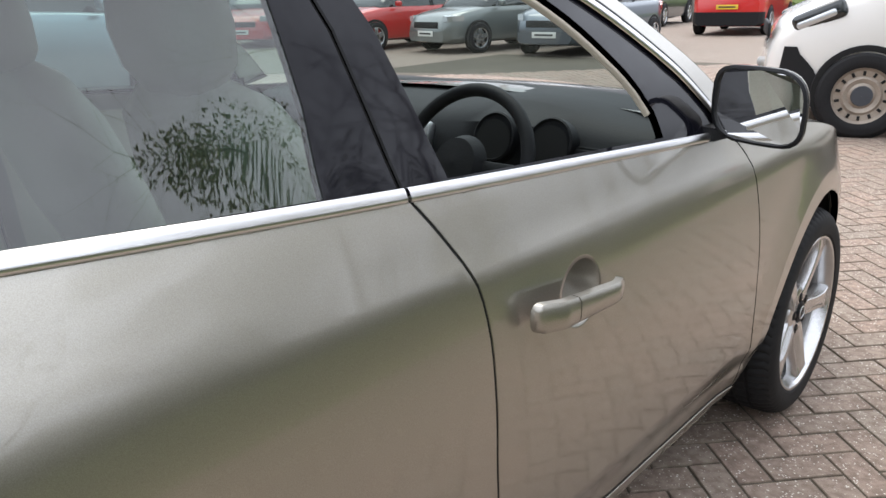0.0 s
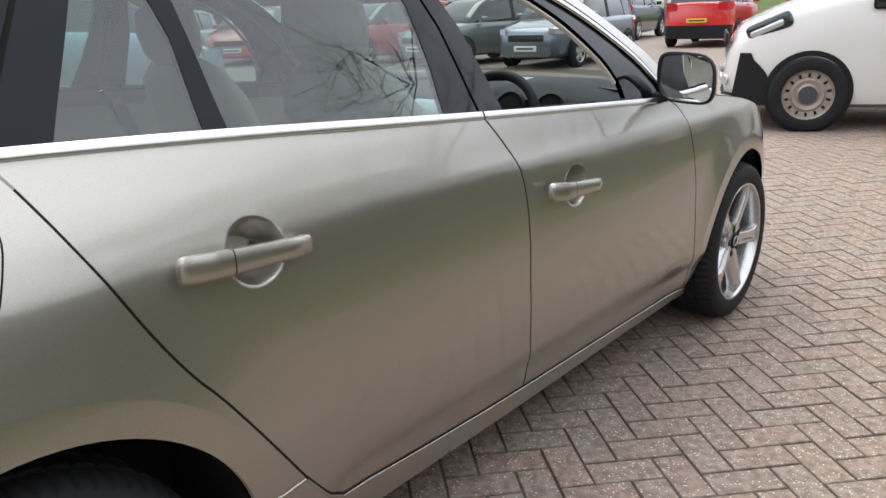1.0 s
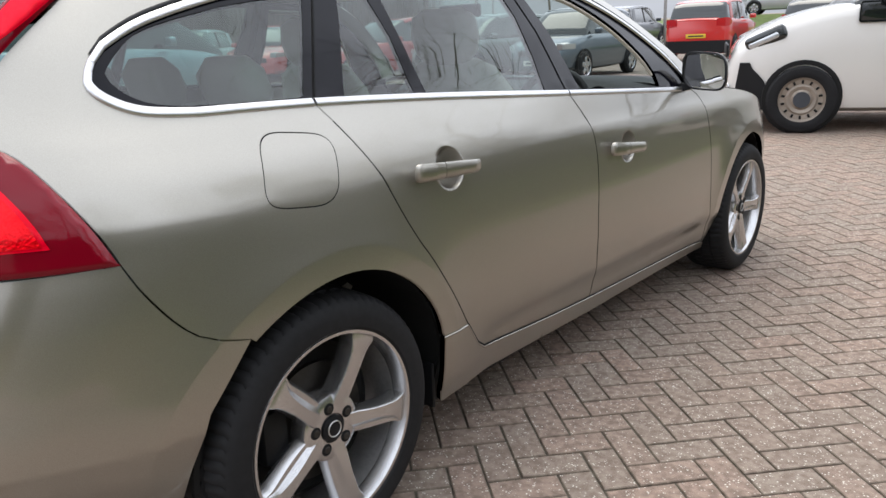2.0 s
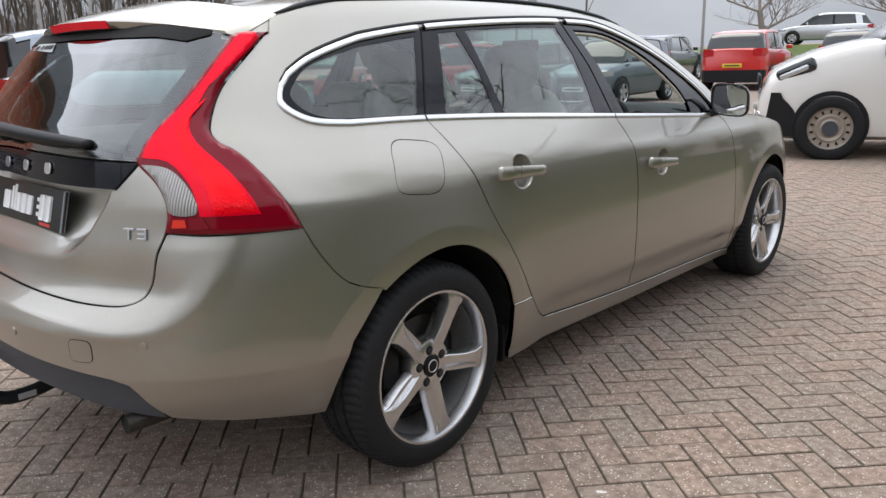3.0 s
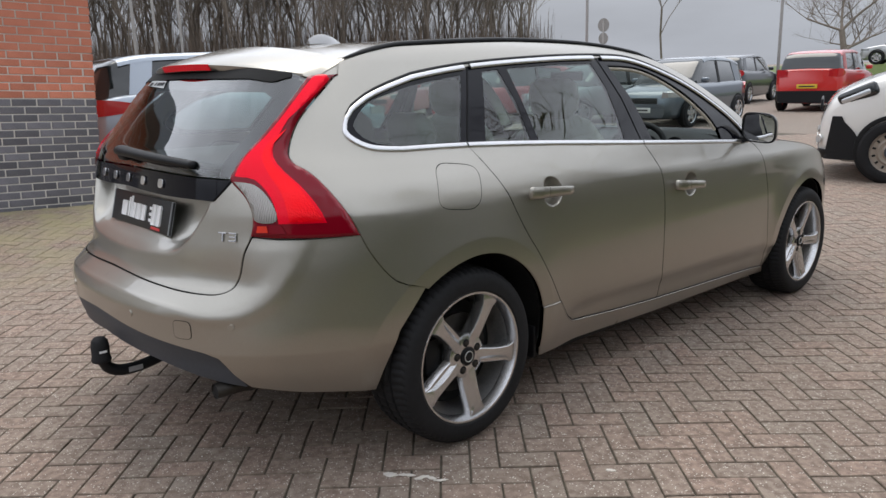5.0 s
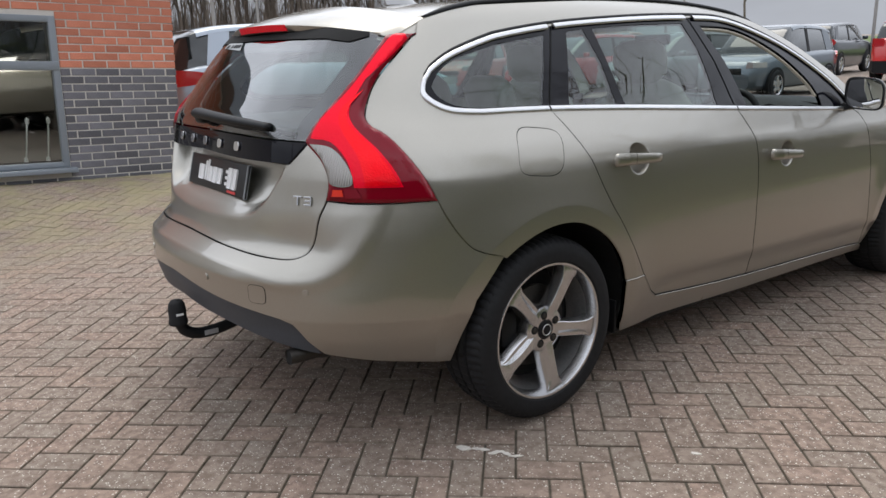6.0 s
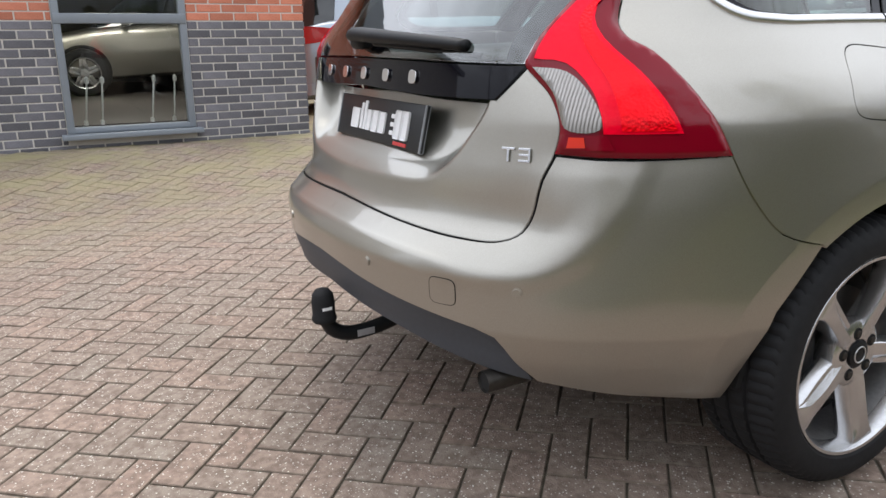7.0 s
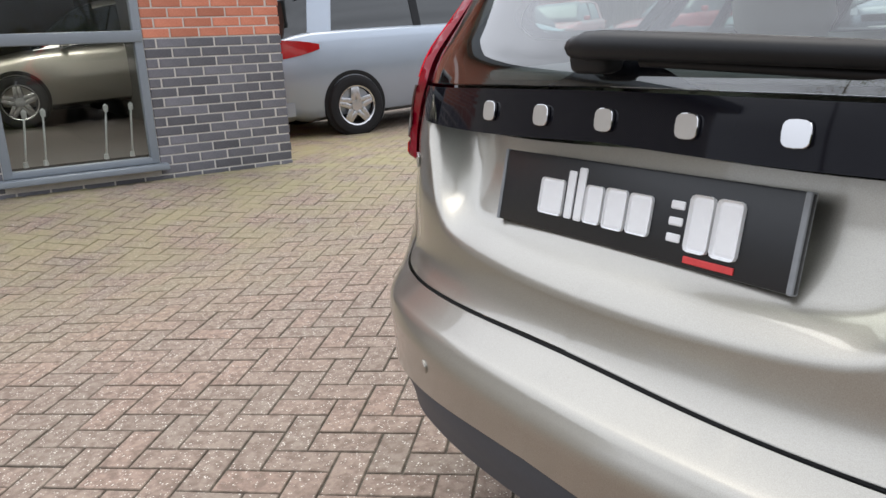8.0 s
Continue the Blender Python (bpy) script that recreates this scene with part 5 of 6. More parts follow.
PAVER = grit("concrete block", (0.295, 0.244, 0.196), (0.348, 0.247, 0.193))
DIRTY_EDGE = grit("dirty block edge", (0.225, 0.186, 0.145), (0.262, 0.195, 0.148), True)
JOINT = grit("sandy joint", (0.078, 0.066, 0.048), (0.108, 0.091, 0.063), True)
FAR_PAVING = grit("far paving", (0.265, 0.21, 0.168), (0.265, 0.21, 0.168))
ANGLE, UNIT = radians(47.7), 0.1
U, V = Vector((math.cos(ANGLE), math.sin(ANGLE))), Vector((-math.sin(ANGLE), math.cos(ANGLE)))
OFF_A, OFF_B = 0.08, 0.27


def in_paving(p):
    return -8.0 < p.x < 4.6 and -3.6 < p.y < 13.0


def bed(name, x0, x1, y0, y1, step, drop, mat, hole=None):
    nx, ny = max(1, int((x1 - x0) / step)), max(1, int((y1 - y0) / step))
    verts, faces = [], []
    for j in range(ny + 1):
        for i in range(nx + 1):
            x, y = x0 + (x1 - x0) * i / nx, y0 + (y1 - y0) * j / ny
            verts.append((x, y, ground_z(x, y) - drop))
    for j in range(ny):
        for i in range(nx):
            a = j * (nx + 1) + i
            faces.append((a, a + 1, a + nx + 2, a + nx + 1))
    return mesh_of(name, verts, faces, mat)


near_me = bed("ground", -8.3, 4.9, -3.85, 13.3, 0.2, 0.0055, JOINT)
ground = tagged(new("ground", near_me), "sandy bed under block paving, open to the horizon", "ground", kind="structure")
ring = [(-7.93, -3.52), (4.52, -3.52), (4.52, 12.92), (-7.93, 12.92)]
# the far apron follows the near edge closely
edge = []
for k in range(4):
    (xa, ya), (xb, yb) = ring[k], ring[(k + 1) % 4]
    edge += [(xa + (xb - xa) * i / 24, ya + (yb - ya) * i / 24) for i in range(24)]
far_verts = [(x, y, ground_z(x, y) - 0.003) for x, y in edge] + [(x * 60, y * 60, -0.003) for x, y in edge]
far_faces = [(i, (i + 1) % 96, 96 + (i + 1) % 96, 96 + i) for i in range(96)]
apron = tagged(new("car_park_surface", mesh_of("car_park_surface", far_verts, far_faces, FAR_PAVING)), "pale brown car park surface", "ground", kind="structure")


def block_mesh():
    """One paving block, long along x: a chamfered top and four sides."""
    hx, hy, c, h = 0.0972, 0.0472, 0.0028, 0.06
    v = [(-hx + c, -hy + c, 0), (hx - c, -hy + c, 0), (hx - c, hy - c, 0), (-hx + c, hy - c, 0),
         (-hx, -hy, -c * 0.8), (hx, -hy, -c * 0.8), (hx, hy, -c * 0.8), (-hx, hy, -c * 0.8), (-hx, -hy, -h), (hx, -hy, -h), (hx, hy, -h), (-hx, hy, -h)]
    f = [(0, 1, 2, 3)] + [(4 + i, 4 + (i + 1) % 4, (i + 1) % 4, i) for i in range(4)] + [(8 + i, 8 + (i + 1) % 4, 4 + (i + 1) % 4, 4 + i) for i in range(4)]
    return v, f


block_v, block_f = block_mesh()
rng = random.Random(4)
places = []
for a in range(-110, 150):
    for b in range(-110, 110):
        k = (a - b) % 4
        if k not in (0, 2):
            continue
        if k == 0:
            ca, cb, turn = a + 1.0, b + 0.5, ANGLE
        else:
            ca, cb, turn = a + 0.5, b, ANGLE + math.pi / 2
        p = U * ((ca + OFF_A) * UNIT) + V * ((cb + OFF_B) * UNIT)
        if in_paving(p) and not (p.x < -5.46 and p.y < 0.86):
            z = ground_z(p.x, p.y)
            tx = (ground_z(p.x + 0.1, p.y) - ground_z(p.x - 0.1, p.y)) / 0.2
            ty = (ground_z(p.x, p.y + 0.1) - ground_z(p.x, p.y - 0.1)) / 0.2
            m = Matrix.Translation((p.x, p.y, z + rng.uniform(-0.0018, 0.0012))) @ Matrix.Rotation(-tx + rng.uniform(-0.008, 0.008), 4, "Y") @ Matrix.Rotation(ty + rng.uniform(-0.008, 0.008), 4, "X") @ Matrix.Rotation(turn + rng.uniform(-0.012, 0.012), 4, "Z")
            places.append(((p - Vector((1.15, -0.5))).length, m))
places.sort(key=lambda r: r[0])


# ---- building ----
BLUE_BRICK = plain("blue engineering brick", (0.060, 0.060, 0.070), 0.55, 0.0, 0.3, 60.0, 0.3)
varied(BLUE_BRICK, (0.100, 0.100, 0.114), (0.165, 0.160, 0.176), 6.0, 90.0, 0.4, 0.3, random_tone=0.35)
RED_BRICK = plain("red brick", (0.38, 0.125, 0.075), 0.8)
varied(RED_BRICK, (0.44, 0.145, 0.085), (0.57, 0.215, 0.135), 6.0, 90.0, 0.4, 0.35, random_tone=0.22)
MORTAR = plain("grey mortar", (0.56, 0.53, 0.485), 0.9, 0.0, 0.2, 140.0, 0.4)
FRAME_GREY = plain("grey aluminium frame", (0.21, 0.235, 0.26), 0.4, 0.0, 0.05)
BUILD_M = Matrix.Translation((-5.5, 0.0, 0.135)) @ Matrix.Rotation(math.atan(-0.048), 4, "X")
CORNER, W0, W1, WIN_TOP = 0.865, -1.335, -0.245, 1.56
wall = thing("wall_showroom", "showroom wall, red brick over a blue-grey brick plinth", "wall", BUILD_M, kind="structure")
bm = bmesh.new()
for y0, y1, z0, z1 in ((-9.0, W0, -0.3, 2.9), (W1, CORNER - 0.012, -0.3, 2.9), (W0, W1, -0.3, 0.075), (W0, W1, WIN_TOP, 2.9)):
    box((0.28, y1 - y0, z1 - z0), (-0.146, (y0 + y1) / 2, (z0 + z1) / 2), 0, bm)
part("mortar_backing", bm, MORTAR, wall)
part("end_wall", box((9.0, 0.28, 3.2), (-4.79, CORNER - 0.155, 1.3)), RED_BRICK, wall)
part("roof_edge", box((10.0, 10.6, 0.3), (-4.6, -4.2, 3.05), 0.02), FRAME_GREY, wall)
BRICK_L, COURSE = 0.225, 0.075


def brick_data(length):
    bm = bmesh.new()
    box((0.1, length - 0.003, 0.0640), (-0.05, 0, 0), 0.0, bm)
    bmesh.ops.bevel(bm, geom=[e for e in bm.edges if all(v.co.x > -0.01 for v in e.verts)], offset=0.004, segments=1, affect="EDGES")
    me = bpy.data.meshes.new("brick")
    bm.to_mesh(me)
    bm.free()
    return me


bricks = []
for row in range(0, 39):
    z = -0.045 + COURSE * (row + 0.5)
    y = CORNER - (0.0 if row % 2 else 0.1125)
    cuts = [] if row % 2 else [(CORNER - 0.051, 0.1025)]
    n = 0
    while y > -2.9:
        cuts.append((y - BRICK_L / 2, 0.215))
        y -= BRICK_L
    for yc, length in cuts:
        a, b = yc - length / 2, yc + length / 2
        if 0.065 < z < WIN_TOP + 0.02:
            if a >= W0 and b <= W1:
                continue
            if a < W0 < b:
                b = W0 - 0.004
            elif a < W1 < b:
                a = W1 + 0.004
            if b - a < 0.03:
                continue
        bricks.append(((a + b) / 2, z, round(b - a, 3), row))

FLOOR = 0.165
# showroom window: frame, transom, sill and panes, with a dark room behind
window = thing("window_showroom", "grey-framed showroom window in a brick wall", "window", BUILD_M, kind="structure")
w, mid = 0.062, (W0 + W1) / 2
for name, size, at in (("window_frame", (0.09, w, WIN_TOP - 0.13), (-0.03, W0 + w / 2, (WIN_TOP + 0.13) / 2)), ("window_frame", (0.09, w, WIN_TOP - 0.13), (-0.03, W1 - w / 2, (WIN_TOP + 0.13) / 2)),
                       ("window_frame", (0.088, W1 - W0, 0.06), (-0.03, mid, WIN_TOP - 0.03)), ("window_frame", (0.088, W1 - W0, 0.05), (-0.03, mid, 0.155)), ("transom", (0.10, W1 - W0 - 0.01, 0.085), (-0.026, mid, 1.10))):
    part(name, rounded(box(size, at, 0.008)), FRAME_GREY, window)
part("window_sill", rounded(box((0.16, W1 - W0 + 0.10, 0.045), (0.03, mid + 0.0, 0.105), 0.006)), FRAME_GREY, window)
PANE = glass("showroom glass", (0.88, 0.90, 0.89), 0.0, 0.035)
for z0, z1 in ((0.18, 1.058), (1.142, WIN_TOP - 0.06)):
    part("pane", box((0.006, W1 - W0 - 2 * w, z1 - z0), (-0.045, mid, (z0 + z1) / 2)), PANE, window)
room = thing("showroom_interior", "showroom behind the glass, dimness in its wall colour, with a dark floor", "room", BUILD_M, kind="structure")
# walls and ceiling are coloured dark, which puts the room's dimness into them
DIM_TONE = plain("wall with dimness in its colour", (0.05, 0.048, 0.045), 0.8)
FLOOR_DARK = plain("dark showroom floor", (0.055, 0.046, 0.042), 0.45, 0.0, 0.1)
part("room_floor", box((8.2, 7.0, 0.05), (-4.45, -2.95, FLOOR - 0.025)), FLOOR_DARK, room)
part("room_back", box((0.05, 7.0, 2.7), (-8.5, -2.95, 1.45)), DIM_TONE, room)
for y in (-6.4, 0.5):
    part("room_side", box((8.2, 0.05, 2.7), (-4.45, y, 1.45)), DIM_TONE, room)
part("room_ceiling", box((8.2, 7.0, 0.05), (-4.45, -2.95, 2.8)), DIM_TONE, room)
# unseen glowing panels, added to brighten the car behind the window
PANEL = bpy.data.materials.new("added fill glow")
PANEL.use_nodes = True
PANEL.node_tree.nodes["Principled BSDF"].inputs["Emission Color"].default_value = (1.0, 0.96, 0.88, 1)
PANEL.node_tree.nodes["Principled BSDF"].inputs["Emission Strength"].default_value = 24.0
for y in (-2.2, -0.4):
    fitting = thing("added_fill_panel", "unseen white panel added to light the showroom", "ceiling light", BUILD_M @ Matrix.Translation((-2.6, y, 2.76)), "showroom ceiling lights")
    part("light_frame", rounded(box((0.66, 1.26, 0.04), (0, 0, 0), 0.006)), FRAME_GREY, fitting)
    part("diffuser", box((0.60, 1.20, 0.012), (0, 0, -0.024)), PANEL, fitting, "glowing white face of the added panel")
POLE_WHITE = plain("white pole", (0.7, 0.7, 0.68), 0.4)
for k, (y, lean) in enumerate(((-1.16, 0.05), (-1.02, 0.04), (-0.58, 0.05), (-0.38, 0.04))):
    pole = thing("barrier_pole", "slim white pole standing inside the window", "pole", BUILD_M @ Matrix.Translation((-0.34, y, FLOOR)), "poles in the window")
    part("pole_shaft", tube([(0, 0, 0), (0, lean, 0.40)], 0.008, 8), POLE_WHITE, pole)
    part("pole_head", rounded(lathe([(0.37, 0.0001), (0.375, 0.018), (0.42, 0.020), (0.44, 0.0001)], 12, "Z", at=(0, lean, 0)), 40), POLE_WHITE, pole)
    part("pole_foot", rounded(lathe([(0.0, 0.0001), (0.0, 0.02), (0.04, 0.018), (0.045, 0.0001)], 12, "Z"), 40), POLE_WHITE, pole)

# dried cream marks on the blocks
MARK = plain("dried cream paint", (0.62, 0.58, 0.52), 0.8, 0.0, 0.15, 90.0, 0.3)
for n, (x, y, length, width, turn) in enumerate(((0.895, -0.358, 0.055, 0.026, 40), (0.940, -0.320, 0.070, 0.012, 40), (0.985, -0.296, 0.050, 0.020, 70), (1.010, -0.276, 0.045, 0.014, 20), (1.045, -0.262, 0.050, 0.012, 50), (1.40, 0.18, 0.04, 0.012, 30))):
    blot = random.Random(300 + n)
    ring = [(math.cos(a) * length * blot.uniform(0.3, 0.55), math.sin(a) * width * blot.uniform(0.3, 0.7)) for a in [2 * math.pi * k / 18 for k in range(18)]]
    bm = bmesh.new()
    face = bm.faces.new([bm.verts.new((px, py, 0)) for px, py in ring])
    up = bmesh.ops.extrude_face_region(bm, geom=[face])
    for v in up["geom"]:
        if isinstance(v, bmesh.types.BMVert):
            v.co.z += 0.0025
    bmesh.ops.recalc_face_normals(bm, faces=bm.faces)
    spill = thing("paint_mark", "small dried cream paint mark on the paving", "mark", Matrix.Translation((x, y, ground_z(x, y) + 0.0005)) @ Matrix.Rotation(radians(turn), 4, "Z"), "paint marks on the paving")
    part("blot", bm, MARK, spill)


# ---- other vehicles ----
DARK_GLASS = material("dark car glass", (0.012, 0.016, 0.017), 0.03, 0.0, Coat_Weight=0.6)
LAMP_CLEAR = material("headlamp", (0.55, 0.57, 0.58), 0.08, 0.6, Coat_Weight=1.0)
LAMP_RED = material("tail lamp", (0.42, 0.01, 0.015), 0.12, 0.0, Coat_Weight=1.0)
PLATE_YELLOW = plain("yellow plate", (0.62, 0.42, 0.03), 0.5, 0.0, 0.05)
PLATE_WHITE = plain("white plate", (0.70, 0.70, 0.66), 0.5, 0.0, 0.05)
PLATE_BARS = plain("plate bars", (0.02, 0.02, 0.02), 0.5)
STEEL_RIM = plain("dusty steel rim", (0.36, 0.31, 0.26), 0.5, 0.5, 0.2)

# along the length from the rear bumper (0) to the nose (1): half width, top of the body, roof height, as parts of the whole
SHAPES = {
    "hatch": ([0.0, 0.03, 0.12, 0.5, 0.70, 0.86, 0.96, 1.0], [0.80, 0.93, 1.0, 1.0, 0.99, 0.96, 0.86, 0.70], [0.56, 0.61, 0.64, 0.63, 0.63, 0.58, 0.51, 0.42],
              [0.03, 0.10, 0.26, 0.46, 0.58, 0.70, 0.75], [0.66, 0.92, 0.985, 1.0, 0.96, 0.76, 0.64]),
    "suv": ([0.0, 0.03, 0.12, 0.5, 0.72, 0.88, 0.97, 1.0], [0.84, 0.95, 1.0, 1.0, 0.99, 0.97, 0.88, 0.74], [0.67, 0.70, 0.69, 0.67, 0.66, 0.62, 0.56, 0.46],
            [0.02, 0.07, 0.2, 0.46, 0.60, 0.72, 0.76], [0.68, 0.93, 0.99, 1.0, 0.97, 0.78, 0.66]),
    "people carrier": ([0.0, 0.03, 0.12, 0.5, 0.74, 0.88, 0.97, 1.0], [0.84, 0.95, 1.0, 1.0, 0.99, 0.95, 0.84, 0.66], [0.58, 0.66, 0.70, 0.68, 0.64, 0.55, 0.46, 0.38],
                       [0.015, 0.06, 0.2, 0.46, 0.62, 0.78, 0.85], [0.68, 0.92, 0.985, 1.0, 0.975, 0.76, 0.62]),
    "van": ([0.0, 0.02, 0.08, 0.5, 0.70, 0.77, 0.875, 0.915, 0.966, 0.988, 1.0], [0.95, 0.99, 1.0, 1.0, 1.0, 0.995, 0.985, 0.965, 0.90, 0.82, 0.70], [0.62, 0.64, 0.64, 0.64, 0.66, 0.655, 0.60, 0.56, 0.49, 0.42, 0.33],
            [0.0, 0.01, 0.06, 0.5, 0.60, 0.68, 0.77], [0.66, 0.96, 1.0, 1.0, 0.985, 0.85, 0.67]),
}


def mirrored_ring(pts):
    return pts + [Vector((-p.x, p.y, p.z)) for p in reversed(pts) if abs(p.x) > 1e-6]


def parked(name, label, paint, m, style="hatch", length=4.1, width=1.78, height=1.5, wheel=0.32, overhang=0.80, base=2.55, rim_mat=None, plate=PLATE_WHITE, low=None, category="car", group="parked cars"):
    """A parked vehicle standing on the origin, nose to +y, its front axle at y = 0."""
    ts, ws, zs, gts, gzs = SHAPES[style]
    fw, fz, fg = curve(ts, ws), curve(ts, zs), curve(gts, gzs)
    hw = width / 2
    to_y = lambda t: overhang - length * (1 - t)
    ob = thing(name, label, category, m, group)
    rows = []
    for k in range(41):
        t = 0.5 - 0.5 * math.cos(math.pi * k / 40)
        w, top_z, low_z = hw * fw(t), height * fz(t), 0.20 + 0.10 * (smooth(0.1, 0.0, t) + smooth(0.94, 1.0, t))
        mid_z = low_z + (top_z - low_z) * 0.55
        y = to_y(t)
        pts = [(0, low_z), (0.80 * w, low_z), (0.95 * w, low_z + 0.05), (0.985 * w, low_z + 0.14), (w, mid_z), (0.985 * w, top_z - 0.12), (0.955 * w, top_z - 0.045), (0.90 * w, top_z - 0.01), (0.6 * w, top_z + 0.012), (0, top_z + 0.022)]
        rows.append(mirrored_ring([Vector((x, y, z)) for x, z in pts]))
    body = part("body", loft(rows, angle=50), paint, ob)

    def shell(grow, upper, t0=0.0, t1=1.0):
        out = []
        for k in range(25):
            g = gts[0] + (gts[-1] - gts[0]) * (t0 + (t1 - t0) * k / 24)
            w, base_z, top_z = hw * fw(g), height * fz(g) - 0.015, max(height * fz(g) + 0.004, height * fg(g))
            rise = (top_z - base_z) / height
            wr = w * (0.90 - 0.42 * rise)
            lo = base_z if not upper else max(base_z, top_z - 0.07)
            wl = w * 0.90 + (wr - w * 0.90) * ((lo - base_z) / max(1e-6, top_z - base_z))
            out.append(mirrored_ring([Vector((0, to_y(g), lo)), Vector((wl + grow, to_y(g), lo)), Vector((wr + grow, to_y(g), top_z - 0.03)), Vector((wr * 0.94, to_y(g), top_z + grow)), Vector((wr * 0.6, to_y(g), top_z + 0.014 + grow)), Vector((0, to_y(g), top_z + 0.02 + grow))]))
        return loft(out, angle=55)
    if style == "van":
        cabin = part("cargo_body", shell(0.0, False, 0.0, 0.72), paint, ob)
        part("cab_glass", shell(-0.004, False, 0.70, 1.0), DARK_GLASS, ob)
    else:
        part("window_glass", shell(0.0, False), DARK_GLASS, ob)
    part("roof", shell(0.006, True, 0.09, 0.74), paint, ob)
    # pillars
    for side in (1, -1):
        for t, lean in ((0.135, -0.10), (0.40, 0.0)) if style != "van" else ((0.64, 0.03),):
            g = t
            w, base_z, top_z = hw * fw(g), height * fz(g) - 0.015, height * fg(g)
            wr = w * (0.90 - 0.42 * (top_z - base_z) / height)
            pw = 0.14 if t < 0.2 else 0.05
            rows = [[Vector((side * (x + 0.008), to_y(g) + dy + s, z)) for s in (-pw, pw)] + [Vector((side * (x - 0.02), to_y(g) + dy + s, z)) for s in (pw, -pw)] for x, z, dy in ((w * 0.90, base_z, 0), (wr, top_z - 0.03, -lean))]
            part("pillar", loft(rows, angle=30), paint if t < 0.2 or style == "van" else BLACK_PLASTIC, ob)
    # wheels, each ringed in near-black for the shade of its arch
    r = wheel
    for side in (1, -1):
        for y in (0.0, -base):
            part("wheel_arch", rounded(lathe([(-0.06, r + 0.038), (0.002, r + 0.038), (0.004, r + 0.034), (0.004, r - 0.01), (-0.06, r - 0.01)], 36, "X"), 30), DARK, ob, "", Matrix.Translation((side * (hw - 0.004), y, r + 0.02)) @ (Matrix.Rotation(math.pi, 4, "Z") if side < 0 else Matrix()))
            wm = Matrix.Translation((side * (hw + 0.035), y, r)) @ (Matrix.Rotation(math.pi, 4, "Z") if side < 0 else Matrix())
            tyre = part("wheel", rounded(lathe([(-0.20, 0.6 * r), (-0.20, 0.93 * r), (-0.17, r), (-0.03, r), (-0.006, 0.94 * r), (0.004, 0.82 * r), (0.0, 0.70 * r), (-0.01, 0.66 * r)], 40), 35), RUBBER, ob, "black tyre", wm)
            if rim_mat is STEEL_RIM:
                part("rim", rounded(lathe([(-0.02, 0.67 * r), (-0.006, 0.66 * r), (-0.03, 0.60 * r), (-0.035, 0.46 * r), (-0.018, 0.40 * r), (-0.03, 0.30 * r), (-0.012, 0.24 * r), (-0.010, 0.02 * r)], 40), 30), STEEL_RIM, tyre, "dusty steel rim")
                for k in range(14):
                    # small near-black blocks stand in for the shaded holes
                    part("vent_hole", rounded(box((0.01, 0.022, 0.036), (-0.025, 0, 0.53 * r), 0.004)), DARK, tyre, "", Matrix.Rotation(2 * math.pi * k / 14, 4, "X"))
                part("hub_cap", rounded(lathe([(-0.02, 0.25 * r), (0.004, 0.23 * r), (0.006, 0.001)], 24), 30), GREY_PLASTIC, tyre)
            else:
                rim = part("rim", rounded(lathe([(-0.02, 0.67 * r), (-0.004, 0.66 * r), (-0.02, 0.60 * r), (-0.10, 0.57 * r), (-0.10, 0.001)], 40), 30), DARK, tyre)
                part("rim_edge", rounded(lathe([(-0.02, 0.68 * r), (0.002, 0.665 * r), (-0.004, 0.62 * r), (-0.03, 0.60 * r)], 40), 30), ALLOY, tyre)
                for k in range(5):
                    for s in (-1, 1):
                        part("spoke", rounded(box((0.02, 0.055 * r / 0.32, 0.50 * r), (-0.02, 0.04 * r / 0.32 * s, 0.36 * r), 0.006)), ALLOY, tyre, "", Matrix.Rotation(2 * math.pi * k / 5 + 0.12 * s, 4, "X"))
                part("hub_cap", rounded(lathe([(-0.03, 0.2 * r), (-0.004, 0.18 * r), (-0.002, 0.001)], 20), 30), ALLOY, tyre)
    # lamps, bumpers, plates, mirrors
    nose, tail = to_y(1.0), to_y(0.0)
    zf, zr = height * fz(0.93) - 0.05, height * fz(0.03) - 0.10
    for side in (1, -1):
        if style == "van":
            lens = part("headlamp", rounded(box((0.10, 0.42, 0.16), (0, 0, 0), 0.05, segments=4), 60), DARK_GLASS, ob, "swept-back headlamp in a dark surround", Matrix.Translation((side * hw * 0.895, 0.37, 0.955)) @ Matrix.Rotation(side * radians(18), 4, "Z") @ Matrix.Rotation(radians(-24), 4, "X"))
            part("lamp_glass", rounded(box((0.10, 0.34, 0.085), (side * 0.006, 0.015, -0.012), 0.035, segments=4), 60), LAMP_CLEAR, lens, "clear headlamp glass")
        else:
            part("headlamp", loft([[Vector((side * hw * fw(t) * a, to_y(t) + 0.004 + b, z)) for a, b, z in ((1.004, 0, zf - 0.09), (1.004, 0, zf + 0.02 - 0.10 * (t - 0.9)), (0.80, 0.03 * (t - 0.9), zf + 0.04 - 0.12 * (t - 0.9)), (0.78, 0.03, zf - 0.10))] for t in (0.90, 0.93, 0.965, 0.985)], angle=30), LAMP_CLEAR, ob, "clear glass headlamp")
        reach, half, inner = (0.125, 0.105, 0.88) if style == "people carrier" else (0.06, 0.11, 0.70)
        zl = zr + (0.0 if style == "people carrier" else -0.01)
